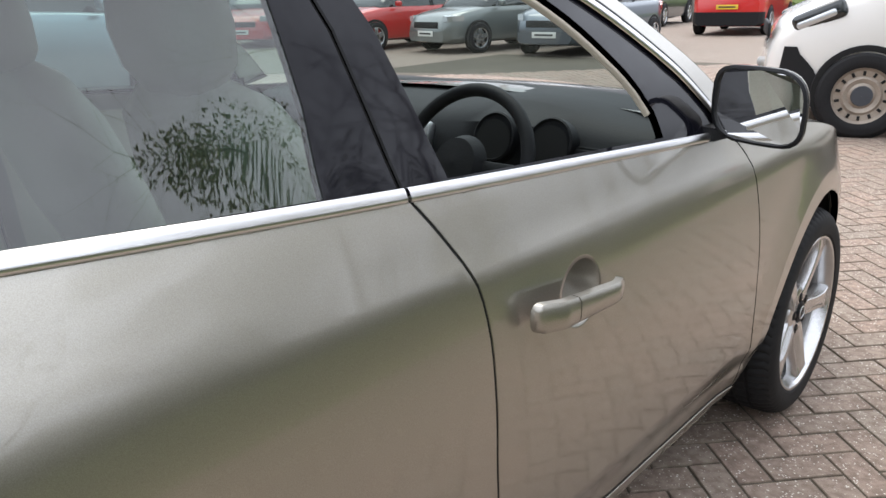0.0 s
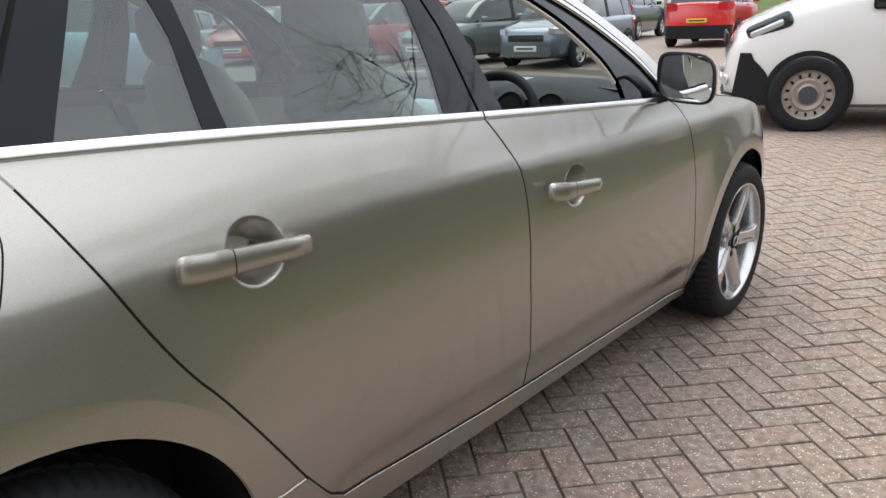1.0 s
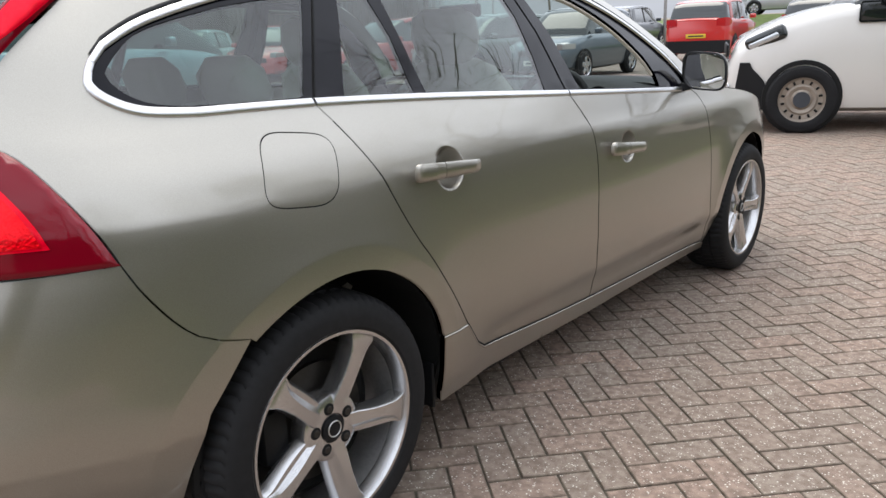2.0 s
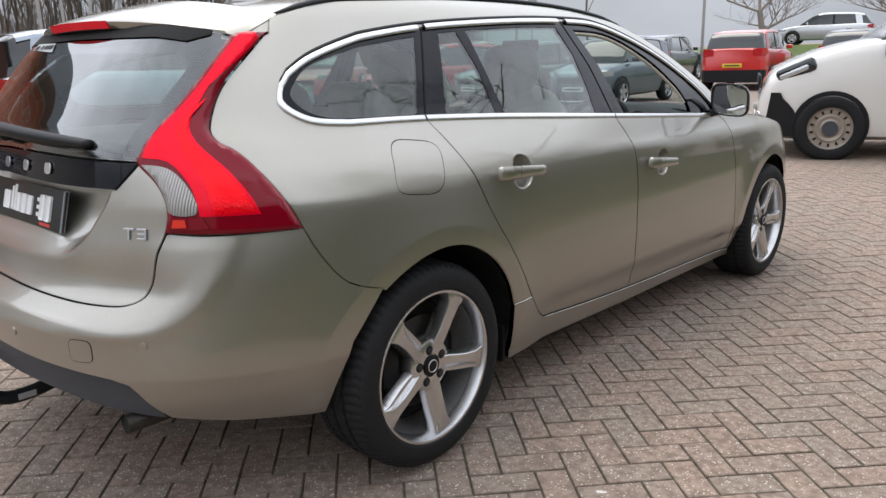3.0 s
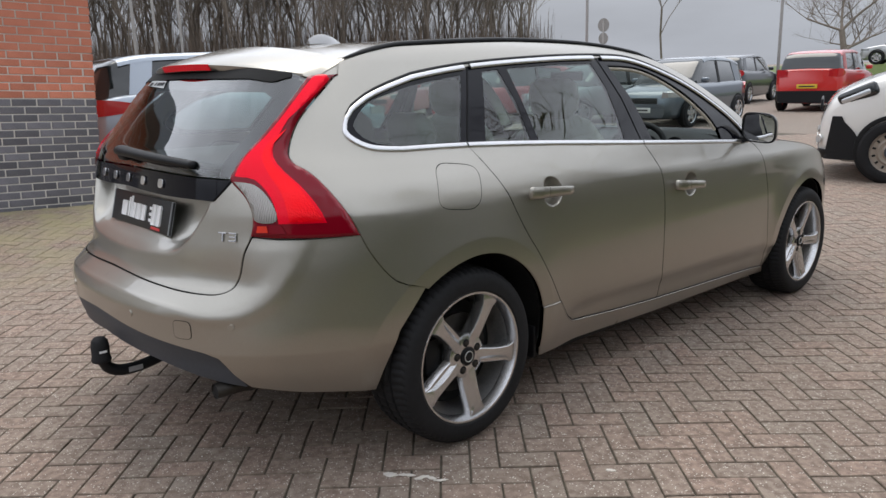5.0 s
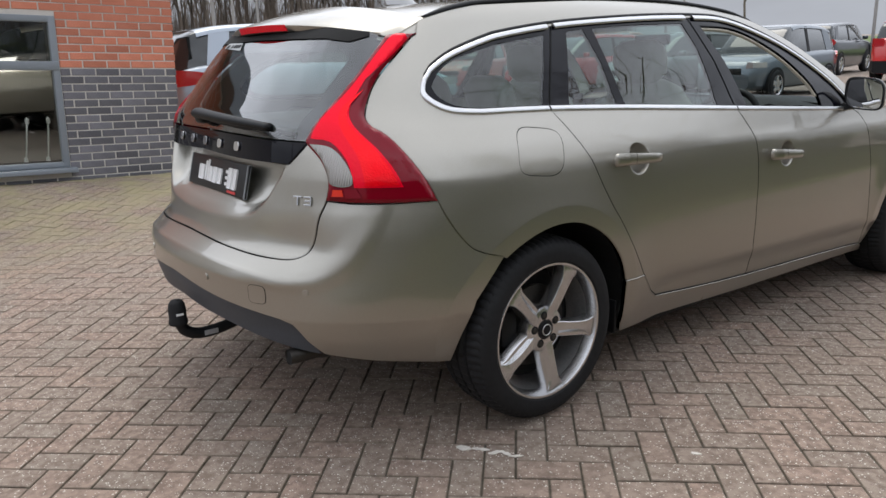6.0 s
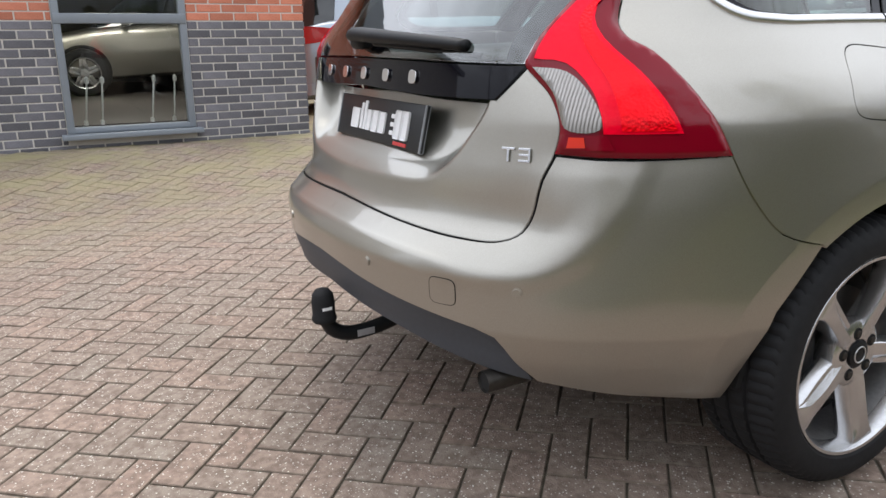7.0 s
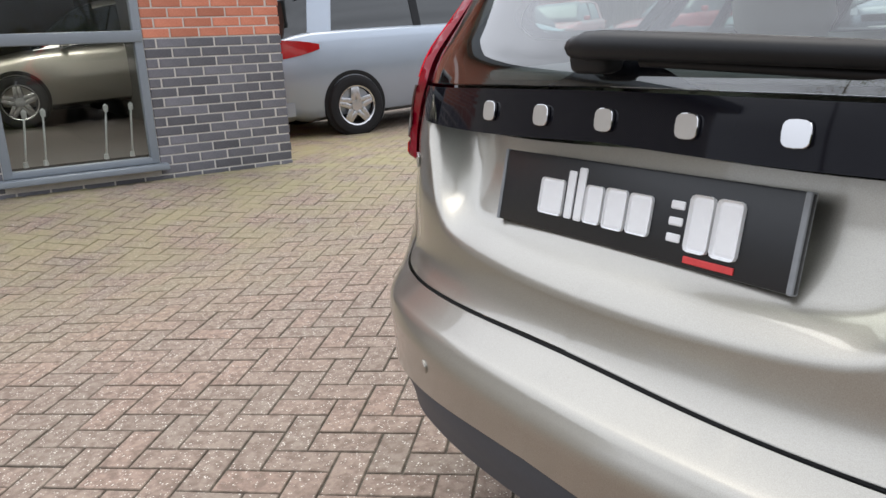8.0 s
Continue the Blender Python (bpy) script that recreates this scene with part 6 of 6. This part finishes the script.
        part("tail_lamp", loft([[Vector((side * hw * fw(t * reach) * a, to_y(t * reach) - 0.006, zl + z * half * (1 - 0.75 * t * t))) for a, z in ((1.008, -1), (1.008, 1), (inner, 0.8), (inner, -0.8))] for t in (0.0, 0.15, 0.35, 0.6, 0.8, 1.0)], angle=30), LAMP_RED, ob, "red tail lamp")
        mx = hw * fw(0.66)
        part("door_mirror", rounded(box((0.17, 0.10, 0.12), (side * (mx + 0.06), to_y(0.665 if style != "van" else 0.715), height * fz(0.6) + 0.06), 0.035, segments=3), 50), paint if style != "van" else BLACK_PLASTIC, ob)
    low_mat = low or BLACK_PLASTIC
    lip = {"hatch": 0.44, "people carrier": 0.44, "van": 0.34, "suv": 0.56}[style]
    for t0, t1, y_off, name2 in ((0.93, 1.0, 0.012, "front_bumper"), (0.0, 0.05, -0.012, "rear_bumper")):
        rows = []
        for k in range(9):
            t = t0 + (t1 - t0) * k / 8
            w = hw * fw(t) * 1.006
            y = to_y(t) + y_off
            rows.append(mirrored_ring([Vector((0, y, 0.24)), Vector((0.9 * w, y, 0.24)), Vector((w, y, 0.30)), Vector((w, y, lip)), Vector((0, y, lip))]))
        part(name2, loft(rows, angle=40), low_mat if style in ("suv", "van") else paint, ob)
    if style == "van":
        to_t = lambda y: 1 - (overhang - y) / length
        for side in (1, -1):
            rows = []
            for k in range(9):
                z = 0.24 + 0.48 * k / 8
                back, fore = 0.36 - 0.03 * math.sin(math.pi * min(1, k / 5.0)) + 0.15 * smooth(0.55, 1.0, k / 8), 0.665 - 0.06 * k / 8
                edge = [back + (fore - back) * i / 6 for i in range(7)]
                rows.append([Vector((side * (hw * fw(to_t(y)) * 1.004 + 0.006), y, z)) for y in edge] + [Vector((side * (hw * fw(to_t(y)) - 0.03), y, z)) for y in edge[::-1]])
            part("bumper_corner", loft(rows, angle=50), BLACK_PLASTIC, ob, "unpainted black bumper corner")
            part("fog_lamp", rounded(lathe([(-0.02, 0.0001), (0.012, 0.05), (0.022, 0.045), (0.018, 0.0001)], 20, "Y"), 40), LAMP_CLEAR, ob, "", Matrix.Translation((side * hw * 0.74, 0.715, 0.46)) @ Matrix.Rotation(side * radians(-35), 4, "Z"))
            part("quarter_window", rounded(box((0.02, 0.42, 0.20), (side * (hw - 0.012), -0.66, 1.18), 0.03, segments=3), 50), DARK_GLASS, ob)
    part("grille", rounded(box((width * 0.5, 0.03, 0.13), (0, nose + 0.0, zf - 0.16), 0.02), 40), BLACK_PLASTIC, ob)
    for y, z, mat in ((nose + 0.026, 0.40, PLATE_WHITE), (tail - 0.026, height * 0.42, PLATE_YELLOW)):
        pl = part("number_plate", rounded(box((0.52, 0.012, 0.11), (0, y, z), 0.003)), mat, ob, "number plate with plain dark bars")
        part("plate_bar", box((0.40, 0.014, 0.035), (0, y, z), 0.0), PLATE_BARS, pl)
    return ob


def facing(x, y, hx, hy):
    """A pose on the ground at a front axle, nose along (hx, hy)."""
    return Matrix.Translation((x, y, ground_z(x, y))) @ Matrix.Rotation(math.atan2(-hx, hy), 4, "Z")


WHITE_PAINT = car_paint("white van paint", (0.72, 0.70, 0.66), 0.02, 0.0, 0.35)
van = parked("white_van", "white delivery van with dusty steel wheels and black bumper", WHITE_PAINT, facing(-0.39, 8.22, -0.93, -0.36), "van", 4.95, 1.92, 1.92, 0.34, 0.72, 3.27, STEEL_RIM, category="van")
part("side_moulding", rounded(box((0.03, 1.1, 0.07), (-0.975, -1.75, 0.47), 0.012), 40), BLACK_PLASTIC, van)
parked("people_carrier", "pale silver-blue people carrier parked beside the building", car_paint("silver blue paint", (0.33, 0.38, 0.44), 0.06, 0.5, 0.3), facing(-7.92, 5.08, 0.03, 1.0), "people carrier", 4.66, 1.88, 1.68, 0.335, 0.97, 2.76)
RED_PAINT = car_paint("red paint", (0.50, 0.015, 0.012), 0.03, 0.0, 0.3)
parked("red_crossover", "bright red compact crossover with black lower trim", RED_PAINT, facing(-6.47, 22.74, -0.141, 0.99), "suv", 4.15, 1.76, 1.62, 0.33, 0.86, 2.6, category="car")
parked("dark_crossover", "dark blue crossover with a pale roof", car_paint("dark blue paint", (0.012, 0.018, 0.03), 0.1, 0.3, 0.3), facing(-10.77, 25.85, -0.144, 0.99), "suv", 4.3, 1.80, 1.62, 0.34, 0.85, 2.65)
parked("grey_hatchback", "grey-blue small hatchback with five doors", car_paint("grey blue paint", (0.11, 0.135, 0.16), 0.1, 0.6, 0.3), facing(-6.78, 13.4, 0.04, -1.0), "hatch", 3.6, 1.64, 1.50, 0.30, 0.70, 2.3)
parked("silver_hatchback", "pale grey small hatchback parked nose out", car_paint("pale grey paint", (0.17, 0.185, 0.18), 0.06, 0.4, 0.3), facing(-9.4, 13.2, -0.2, -0.98), "hatch", 3.9, 1.70, 1.45, 0.30, 0.75, 2.4)
parked("red_hatchback", "red family hatchback parked nose out", RED_PAINT, facing(-12.0, 12.6, -0.10, -0.99), "hatch", 4.3, 1.80, 1.48, 0.31)
parked("red_estate", "red family car parked nose out", RED_PAINT, facing(-15.4, 12.2, 0.55, -0.83), "hatch", 4.5, 1.82, 1.47, 0.32)
parked("orange_crossover", "orange compact crossover parked nose out", car_paint("orange paint", (0.55, 0.17, 0.03), 0.04, 0.2, 0.3), facing(-13.6, 16.6, 0.45, -0.89), "suv", 4.2, 1.78, 1.58, 0.33)
parked("silver_saloon", "silver hatchback at the end of the row", car_paint("silver paint", (0.52, 0.53, 0.54), 0.06, 0.6, 0.3), facing(-17.8, 11.0, 0.6, -0.8), "hatch", 4.3, 1.8, 1.46, 0.31)
parked("black_estate", "black estate car with tinted windows", car_paint("black paint", (0.012, 0.012, 0.014), 0.1, 0.2, 0.25), facing(-4.4, 28.6, 0.05, 1.0), "suv", 4.6, 1.85, 1.6, 0.34)
parked("silver_car", "silver hatchback standing on the grass bank", car_paint("bright silver paint", (0.55, 0.56, 0.57), 0.06, 0.6, 0.3), Matrix.Translation((-11.4, 41.0, 1.10)) @ facing(0, 0, -0.98, -0.18), "hatch", 4.4, 1.8, 1.5, 0.33)
# the car on show behind the window
parked("display_car", "champagne hatchback on show behind the window", PAINT, Matrix.Translation((-10.95, -0.83, 0.335)) @ Matrix.Rotation(math.pi, 4, "Z"), "hatch", 4.3, 1.80, 1.50, 0.325, group="")


# ---- plants ----
BARK = plain("grey-brown bark", (0.19, 0.16, 0.13), 0.9, 0.0, 0.3, 40.0, 0.5)
TWIG = plain("brown twigs", (0.19, 0.15, 0.115), 0.9, 0.0, 0.3)
LEAF = material("evergreen leaf", (0.105, 0.115, 0.045), 0.45)
nd, lk = LEAF.node_tree.nodes, LEAF.node_tree.links
geo, mixc = nd.new("ShaderNodeNewGeometry"), nd.new("ShaderNodeMix")
mixc.data_type = "RGBA"
mixc.inputs[6].default_value, mixc.inputs[7].default_value = (0.08, 0.10, 0.03, 1), (0.27, 0.25, 0.075, 1)
lk.new(geo.outputs["Random Per Island"], mixc.inputs[0])
lk.new(mixc.outputs[2], nd["Principled BSDF"].inputs["Base Color"])


def branching(seed, height, spread=0.5, depth=5, trunk=0.12, first=0.25, forks=(2, 3), sides=(6, 5, 4, 3, 3, 3), droop=0.0):
    """A bare tree: one mesh for trunk and limbs, one for the twigs."""
    rnd = random.Random(seed)
    wood, twigs = ([], []), ([], [])

    def stick(store, a, b, ra, rb, n):
        verts, faces = store
        t = (b - a).normalized()
        s = t.cross(Vector((0.3, 0.2, 1)) if abs(t.z) < 0.9 else Vector((1, 0, 0))).normalized()
        o = s.cross(t)
        k = len(verts)
        for p, r in ((a, ra), (b, rb)):
            verts.extend(p + s * (r * math.cos(2 * math.pi * i / n)) + o * (r * math.sin(2 * math.pi * i / n)) for i in range(n))
        faces.extend((k + i, k + (i + 1) % n, k + n + (i + 1) % n, k + n + i) for i in range(n))

    def grow(p, d, length, r, level):
        n = 3 if level < 3 else 2
        for i in range(n):
            d2 = (d + Vector((rnd.uniform(-1, 1), rnd.uniform(-1, 1), rnd.uniform(-0.5, 0.7) - droop)) * 0.16).normalized()
            q = p + d2 * (length / n)
            r2 = r * (0.86 if level else 0.92)
            stick(wood if level < 3 else twigs, p, q, r, r2, sides[min(level, 5)])
            p, d, r = q, d2, r2
            if level < depth and (level or i):
                for _ in range(rnd.randint(*forks) - (1 if i < n - 1 else 0)):
                    side = Vector((rnd.uniform(-1, 1), rnd.uniform(-1, 1), rnd.uniform(-0.15, 0.9)))
                    nd2 = (d * (1 - spread) + side.normalized() * spread).normalized()
                    grow(p, nd2, length * rnd.uniform(0.55, 0.8), r * rnd.uniform(0.45, 0.65), level + 1)
    grow(Vector((0, 0, -0.05)), Vector((rnd.uniform(-0.05, 0.05), rnd.uniform(-0.05, 0.05), 1)), height * first * 1.6, trunk, 0)
    return mesh_of("trunk", *wood, BARK), mesh_of("twigs", *twigs, TWIG)


def tree(meshes, label, m, group, name="bare_tree"):
    ob = thing(name, label, "tree", m, group)
    part("trunk", meshes[0], BARK, ob)
    part("crown", meshes[1], TWIG, ob, "fine bare winter twigs")
    return ob


# a belt of tall bare trees beyond the car park
kinds = [branching(10 + k, 11 + k, 0.40, 5, 0.095, 0.30, (2, 3)) for k in range(5)]
rnd = random.Random(3)
for k in range(220):
    f = 0.8 * k / 219
    base = Vector((-62 + 34 * f, 6 + 46 * f))
    off = rnd.uniform(0, 22)
    p = base + Vector((-0.8, 0.6)) * off + Vector((rnd.uniform(-1.5, 1.5), rnd.uniform(-1.5, 1.5)))
    s = rnd.uniform(0.85, 1.25) * (1.0 - 0.25 * f)
    m = Matrix.Translation((p.x, p.y, 0)) @ Matrix.Rotation(rnd.uniform(0, 6.28), 4, "Z") @ Matrix.Diagonal((s, s, s * 1.15, 1))
    t = tree(kinds[k % 5], "tall bare deciduous tree in a winter tree belt", m, "tree belt")
# undergrowth in the belt
verts, faces = [], []
for k in range(30000):
    f = 0.8 * rnd.random()
    p = Vector((-60 + 34 * f, 5 + 46 * f)) + Vector((-0.8, 0.6)) * rnd.uniform(0, 14)
    h = rnd.uniform(0.8, 8.5) * rnd.uniform(0.4, 1.0) * (1 - 0.35 * f)
    a = rnd.uniform(0, 6.28)
    lean = Vector((rnd.uniform(-0.5, 0.5), rnd.uniform(-0.5, 0.5)))
    w = rnd.uniform(0.012, 0.04)
    i = len(verts)
    verts += [(p.x - w * math.cos(a), p.y - w * math.sin(a), 0), (p.x + w * math.cos(a), p.y + w * math.sin(a), 0), (p.x + lean.x + w * 0.4, p.y + lean.y, h), (p.x + lean.x - w * 0.4, p.y + lean.y, h)]
    faces.append((i, i + 1, i + 2, i + 3))
tagged(new("undergrowth", mesh_of("undergrowth", verts, faces, TWIG)), "brown leafless undergrowth below the tree belt", "undergrowth", kind="stuff")
# single trees by the road
lone = branching(77, 8.0, 0.55, 5, 0.17, 0.22, (2, 3))
tree(lone, "spreading bare tree at the edge of the car park", Matrix.Translation((-11.6, 37.0, 0)), "roadside trees")
tree(lone, "spreading bare tree at the edge of the car park", Matrix.Translation((-3.6, 33.0, 0)) @ Matrix.Rotation(2.2, 4, "Z") @ Matrix.Scale(0.95, 4), "roadside trees")
tree(kinds[2], "slender bare tree beside the car park", Matrix.Translation((-24.5, 42.0, 0)) @ Matrix.Scale(0.8, 4), "roadside trees")


def leafy(name, label, count, where, size=0.05, mat=LEAF, seed=1):
    """A mass of small leaves at places given by where(rnd)."""
    r = random.Random(seed)
    verts, faces = [], []
    for _ in range(count):
        p, grow_to = where(r)
        d = (grow_to + Vector((r.uniform(-1, 1), r.uniform(-1, 1), r.uniform(-0.6, 1)))).normalized()
        s = d.cross(Vector((r.uniform(-1, 1), r.uniform(-1, 1), r.uniform(-1, 1)))).normalized()
        n = d.cross(s)
        l = size * r.uniform(0.6, 1.3)
        k = len(verts)
        verts += [p, p + d * l * 0.5 + s * l * 0.24 + n * l * 0.06, p + d * l, p + d * l * 0.5 - s * l * 0.24 + n * l * 0.06]
        faces += [(k, k + 1, k + 2), (k, k + 2, k + 3)]
    ob = new(name, mesh_of(name, verts, faces, mat, smooth_faces=False))
    return tagged(ob, label, "hedge", kind="stuff") if label else ob


def hedge_top(y):
    return (1.55 + 0.45 * noise.noise((y * 0.8, 3.0, 0)) + 0.35 * noise.noise((y * 2.7, 8.0, 0))) * (1 - 0.45 * smooth(3.6, 5.0, y))


def hedge_place(r):
    y = r.uniform(-5.5, 9.5)
    top = hedge_top(y)
    k = 1 - r.random() ** 2
    z = top * k
    x = 4.35 + 0.28 * noise.noise((y * 1.3, z * 2, 5.0)) + r.uniform(0, 0.5) + 0.25 * max(0, z - 0.8)
    if r.random() < 0.12:
        z += r.uniform(0, 0.35)
    return Vector((x, y, z)), Vector((-0.7, 0, 0.4))


leafy("hedge_leaves", "dense evergreen hedge with olive and yellow-green leaves", 42000, hedge_place, 0.085, seed=5)
# a plain dark sheet behind the leaves carries the hedge's inner shade
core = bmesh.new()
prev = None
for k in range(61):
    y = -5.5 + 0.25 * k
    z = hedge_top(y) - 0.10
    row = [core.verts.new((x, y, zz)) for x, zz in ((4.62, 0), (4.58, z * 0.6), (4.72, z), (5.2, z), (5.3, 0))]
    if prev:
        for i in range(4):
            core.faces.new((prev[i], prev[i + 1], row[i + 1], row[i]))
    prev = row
tagged(part("hedge_core", core, plain("hedge shade", (0.05, 0.055, 0.022), 0.95), None), "dark sheet inside the hedge, shade put into its colour", "hedge", kind="stuff")
sapling = [branching(40 + k, 2.5 + 0.2 * k, 0.5, 5, 0.026, 0.22, (1, 3)) for k in range(3)]
rnd = random.Random(9)
for k in range(9):
    y = -4.6 + 1.5 * k + rnd.uniform(-0.25, 0.25)
    m = Matrix.Translation((4.95 + rnd.uniform(-0.15, 0.6), y, 0)) @ Matrix.Rotation(rnd.uniform(0, 6.28), 4, "Z") @ Matrix.Scale(rnd.uniform(1.5, 2.1) + (1.6 if y > 5 else 0), 4)
    tree(sapling[k % 3], "thin bare shrub rising out of the hedge", m, "bare shrubs in the hedge", "bare_shrub")

# taller bare trees beyond the hedge
for k, (x, y, f) in enumerate(((8.2, 7.5, 0.75), (9.2, 10.5, 0.9), (8.0, 13.0, 0.85), (10.5, 12.0, 1.0), (9.0, 16.0, 0.95), (8.6, 4.0, 0.7), (9.5, -4.5, 0.8), (8.8, -8.0, 0.9))):
    tree(kinds[k % 5], "tall bare tree standing behind the hedge", Matrix.Translation((x, y, 0)) @ Matrix.Rotation(1.7 * k, 4, "Z") @ Matrix.Scale(0.55 * f, 4), "bare trees behind the hedge")
# tall evergreens with open leafy tops, most of them standing out of the hedge
# the last four are unseen, added behind the camera to darken the tail's reflections
for n, (x, y, h, w) in enumerate(((5.2, 3.4, 6.3, 1.5), (5.5, 5.0, 7.4, 1.1), (5.5, 1.2, 5.6, 1.0), (5.8, 6.6, 6.2, 0.9), (5.8, -1.8, 6.0, 1.2), (6.0, -3.6, 6.2, 1.3), (6.2, -5.6, 6.0, 1.3), (3.6, -8.2, 7.0, 1.2), (1.6, -8.8, 7.6, 1.2), (-0.5, -8.4, 6.8, 1.2), (-2.6, -9.0, 7.4, 1.2))):
    evergreen = thing("evergreen_tree", "tall olive-green evergreen, in the hedge or added behind for reflections", "tree", Matrix.Translation((x, y, 0)), "evergreens in the hedge")
    part("trunk", tube([(0, 0, 0), (0.05, 0.06, h * 0.5), (0, 0, h * 0.95)], lambda t: 0.07 * (1.05 - t), 8), BARK, evergreen)
    lobes, foot = random.Random(70 + n), (0.25 if n == 0 else 0.58)
    clumps = [(Vector((lobes.uniform(-1, 1) * w * (1.1 - 0.8 * k / 26), lobes.uniform(-1, 1) * w * (1.1 - 0.8 * k / 26), foot * h + ((0.98 - foot) * h) * k / 26)), lobes.uniform(0.25, 0.5) * max(1.0, w / 1.1)) for k in range(27)]

    def crown_place(r):
        c, d = clumps[r.randrange(len(clumps))]
        v = Vector((r.gauss(0, 1), r.gauss(0, 1), r.gauss(0, 0.8))).normalized() * d * r.random() ** 0.4
        return c + v, v.normalized() + Vector((0, 0, 0.3))
    mass = leafy("crown", "", (34000, 1200)[n > 0] if n < 4 else 2600 if n < 7 else 1200, crown_place, 0.05 if n == 0 else 0.075, LEAF, 90 + n)
    mass.parent = evergreen

# lamp posts and a road sign
POST = plain("galvanised post", (0.27, 0.26, 0.245), 0.65, 0.0)
for x, y, h, r in ((-20.9, 7.2, 8.0, 0.052), (-20.3, 7.6, 8.0, 0.045), (-23.5, 9.8, 8.0, 0.05), (-12.7, 18.6, 8.0, 0.05), (-9.9, 26.3, 7.5, 0.06), (-4.4, 30.0, 8.0, 0.07)):
    lamp_post = thing("lamp_post", "slim grey steel lamp post", "lamp post", Matrix.Translation((x, y, 0)), "lamp posts")
    part("post", tube([(0, 0, 0), (0, 0, 1.2), (0, 0, h)], lambda t: r * (1.15 - 0.4 * t), 10), POST, lamp_post)
    part("lamp_head", rounded(box((0.22, 0.6, 0.10), (0, 0.25, h), 0.04), 40), POST, lamp_post)
sign = thing("road_sign", "road sign on a grey post seen from behind", "sign", Matrix.Translation((-15.4, 23.2, 0)))
part("post", tube([(0, 0, 0), (0, 0, 3.1)], 0.035, 8), POST, sign)
for z, r in ((2.95, 0.26), (2.45, 0.22)):
    part("sign_plate", rounded(lathe([(-0.01, 0.0001), (-0.01, r), (0.01, r), (0.01, 0.0001)], 24, "Y", at=(0, 0, z)), 40), POST, sign)
# grassy verge and low field edge behind the parked cars
GRASS = plain("winter grass", (0.10, 0.135, 0.035), 0.95, 0.0, 0.35, 30.0, 0.6)


def verge_place(r):
    f = r.random()
    p = Vector((-34 + 40 * f, 36 - 4 * f, 0))
    return p + Vector((r.uniform(-0.5, 0.5), r.uniform(0, 3.0), 0)), Vector((0, 0, 2.0))


def strip_place(r):
    return Vector((r.uniform(2.5, 4.7), r.uniform(-5.5, 9.5), 0.03)), Vector((0, 0, 2.0))


strip = mesh_of("grass_strip", [(x, y, z) for y in (-5.5, 9.5) for x, z in ((2.42, -0.05), (2.45, 0.028), (4.9, 0.06))], [(0, 1, 4, 3), (1, 2, 5, 4)], GRASS)
tagged(part("grass_strip", strip, GRASS, None), "strip of green grass at the foot of the hedge", "grass", kind="structure")
leafy("strip_grass", "short green grass at the foot of the hedge", 22000, strip_place, 0.07, GRASS, 18)
leafy("verge_grass", "rough winter grass on the verge", 9000, verge_place, 0.35, GRASS, 8)
bank = mesh_of("grass_bank", [(x, y, z) for x in (-14.0, -13.0, -6.0, 6.0, 14.0) for y, z in ((36.4, 0.0), (37.2, 0.35), (39.2, 1.06), (40.0, 1.10), (46.0, 1.10), (49.0, 0.0))], [(6 * i + j, 6 * i + j + 6, 6 * i + j + 7, 6 * i + j + 1) for i in range(4) for j in range(5)], GRASS)
tagged(part("grass_bank", bank, GRASS, None), "grassy bank with a parked car on it", "bank", kind="structure")
part("field_edge", mesh_of("field_edge", [(-120, 44, 0.0), (60, 32, 0.0), (120, 320, 0.02), (-300, 320, 0.02)], [(0, 1, 2, 3)], GRASS), GRASS, None)
tagged(bpy.data.objects["field_edge"], "green field beyond the road", "field", kind="structure")


# ---- single bricks and paving blocks ----
pavement = thing("pavement", "brown herringbone block paving with sandy joints", "paving", kind="structure")
shared = mesh_of("paver", block_v, block_f, PAVER, smooth_faces=False)
shared.materials.append(DIRTY_EDGE)
shared.polygons.foreach_set("material_index", [min(1, i) for i in range(len(block_f))])
for d, m in places[:300]:
    part("paver", shared, PAVER, pavement, "", m)
verts, faces = [], []
for d, m in places[300:]:
    k = len(verts)
    verts += [m @ Vector(v) for v in block_v]
    faces += [tuple(k + i for i in f) for f in block_f]
field = mesh_of("paving_field", verts, faces, PAVER, smooth_faces=False)
field.materials.append(DIRTY_EDGE)
field.polygons.foreach_set("material_index", [min(1, i % len(block_f)) for i in range(len(faces))])
tagged(part("paving_field", field, PAVER, pavement), kind="stuff")

lengths = {}
near_bricks = sorted(bricks, key=lambda b: (b[3] > 20, abs(b[0] + 0.4)))[:300]
chosen = set(near_bricks)
for row in bricks:
    y, z, length, r = row
    if row in chosen:
        blue = r < 15
        key = (length, blue)
        if key not in lengths:
            lengths[key] = brick_data(length)
            lengths[key].materials.append(BLUE_BRICK if blue else RED_BRICK)
        part("brick", lengths[key], None, wall, "", Matrix.Translation((0, y, z)))
rest = [b for b in bricks if b not in chosen]
for blue, mat in ((True, BLUE_BRICK), (False, RED_BRICK)):
    bm = bmesh.new()
    for y, z, length, r in rest:
        if (r < 15) == blue:
            box((0.1, length - 0.003, 0.0640), (-0.05, y, z), 0, bm)
    if bm.faces:
        tagged(part("brick_field", bm, mat, wall), kind="stuff")
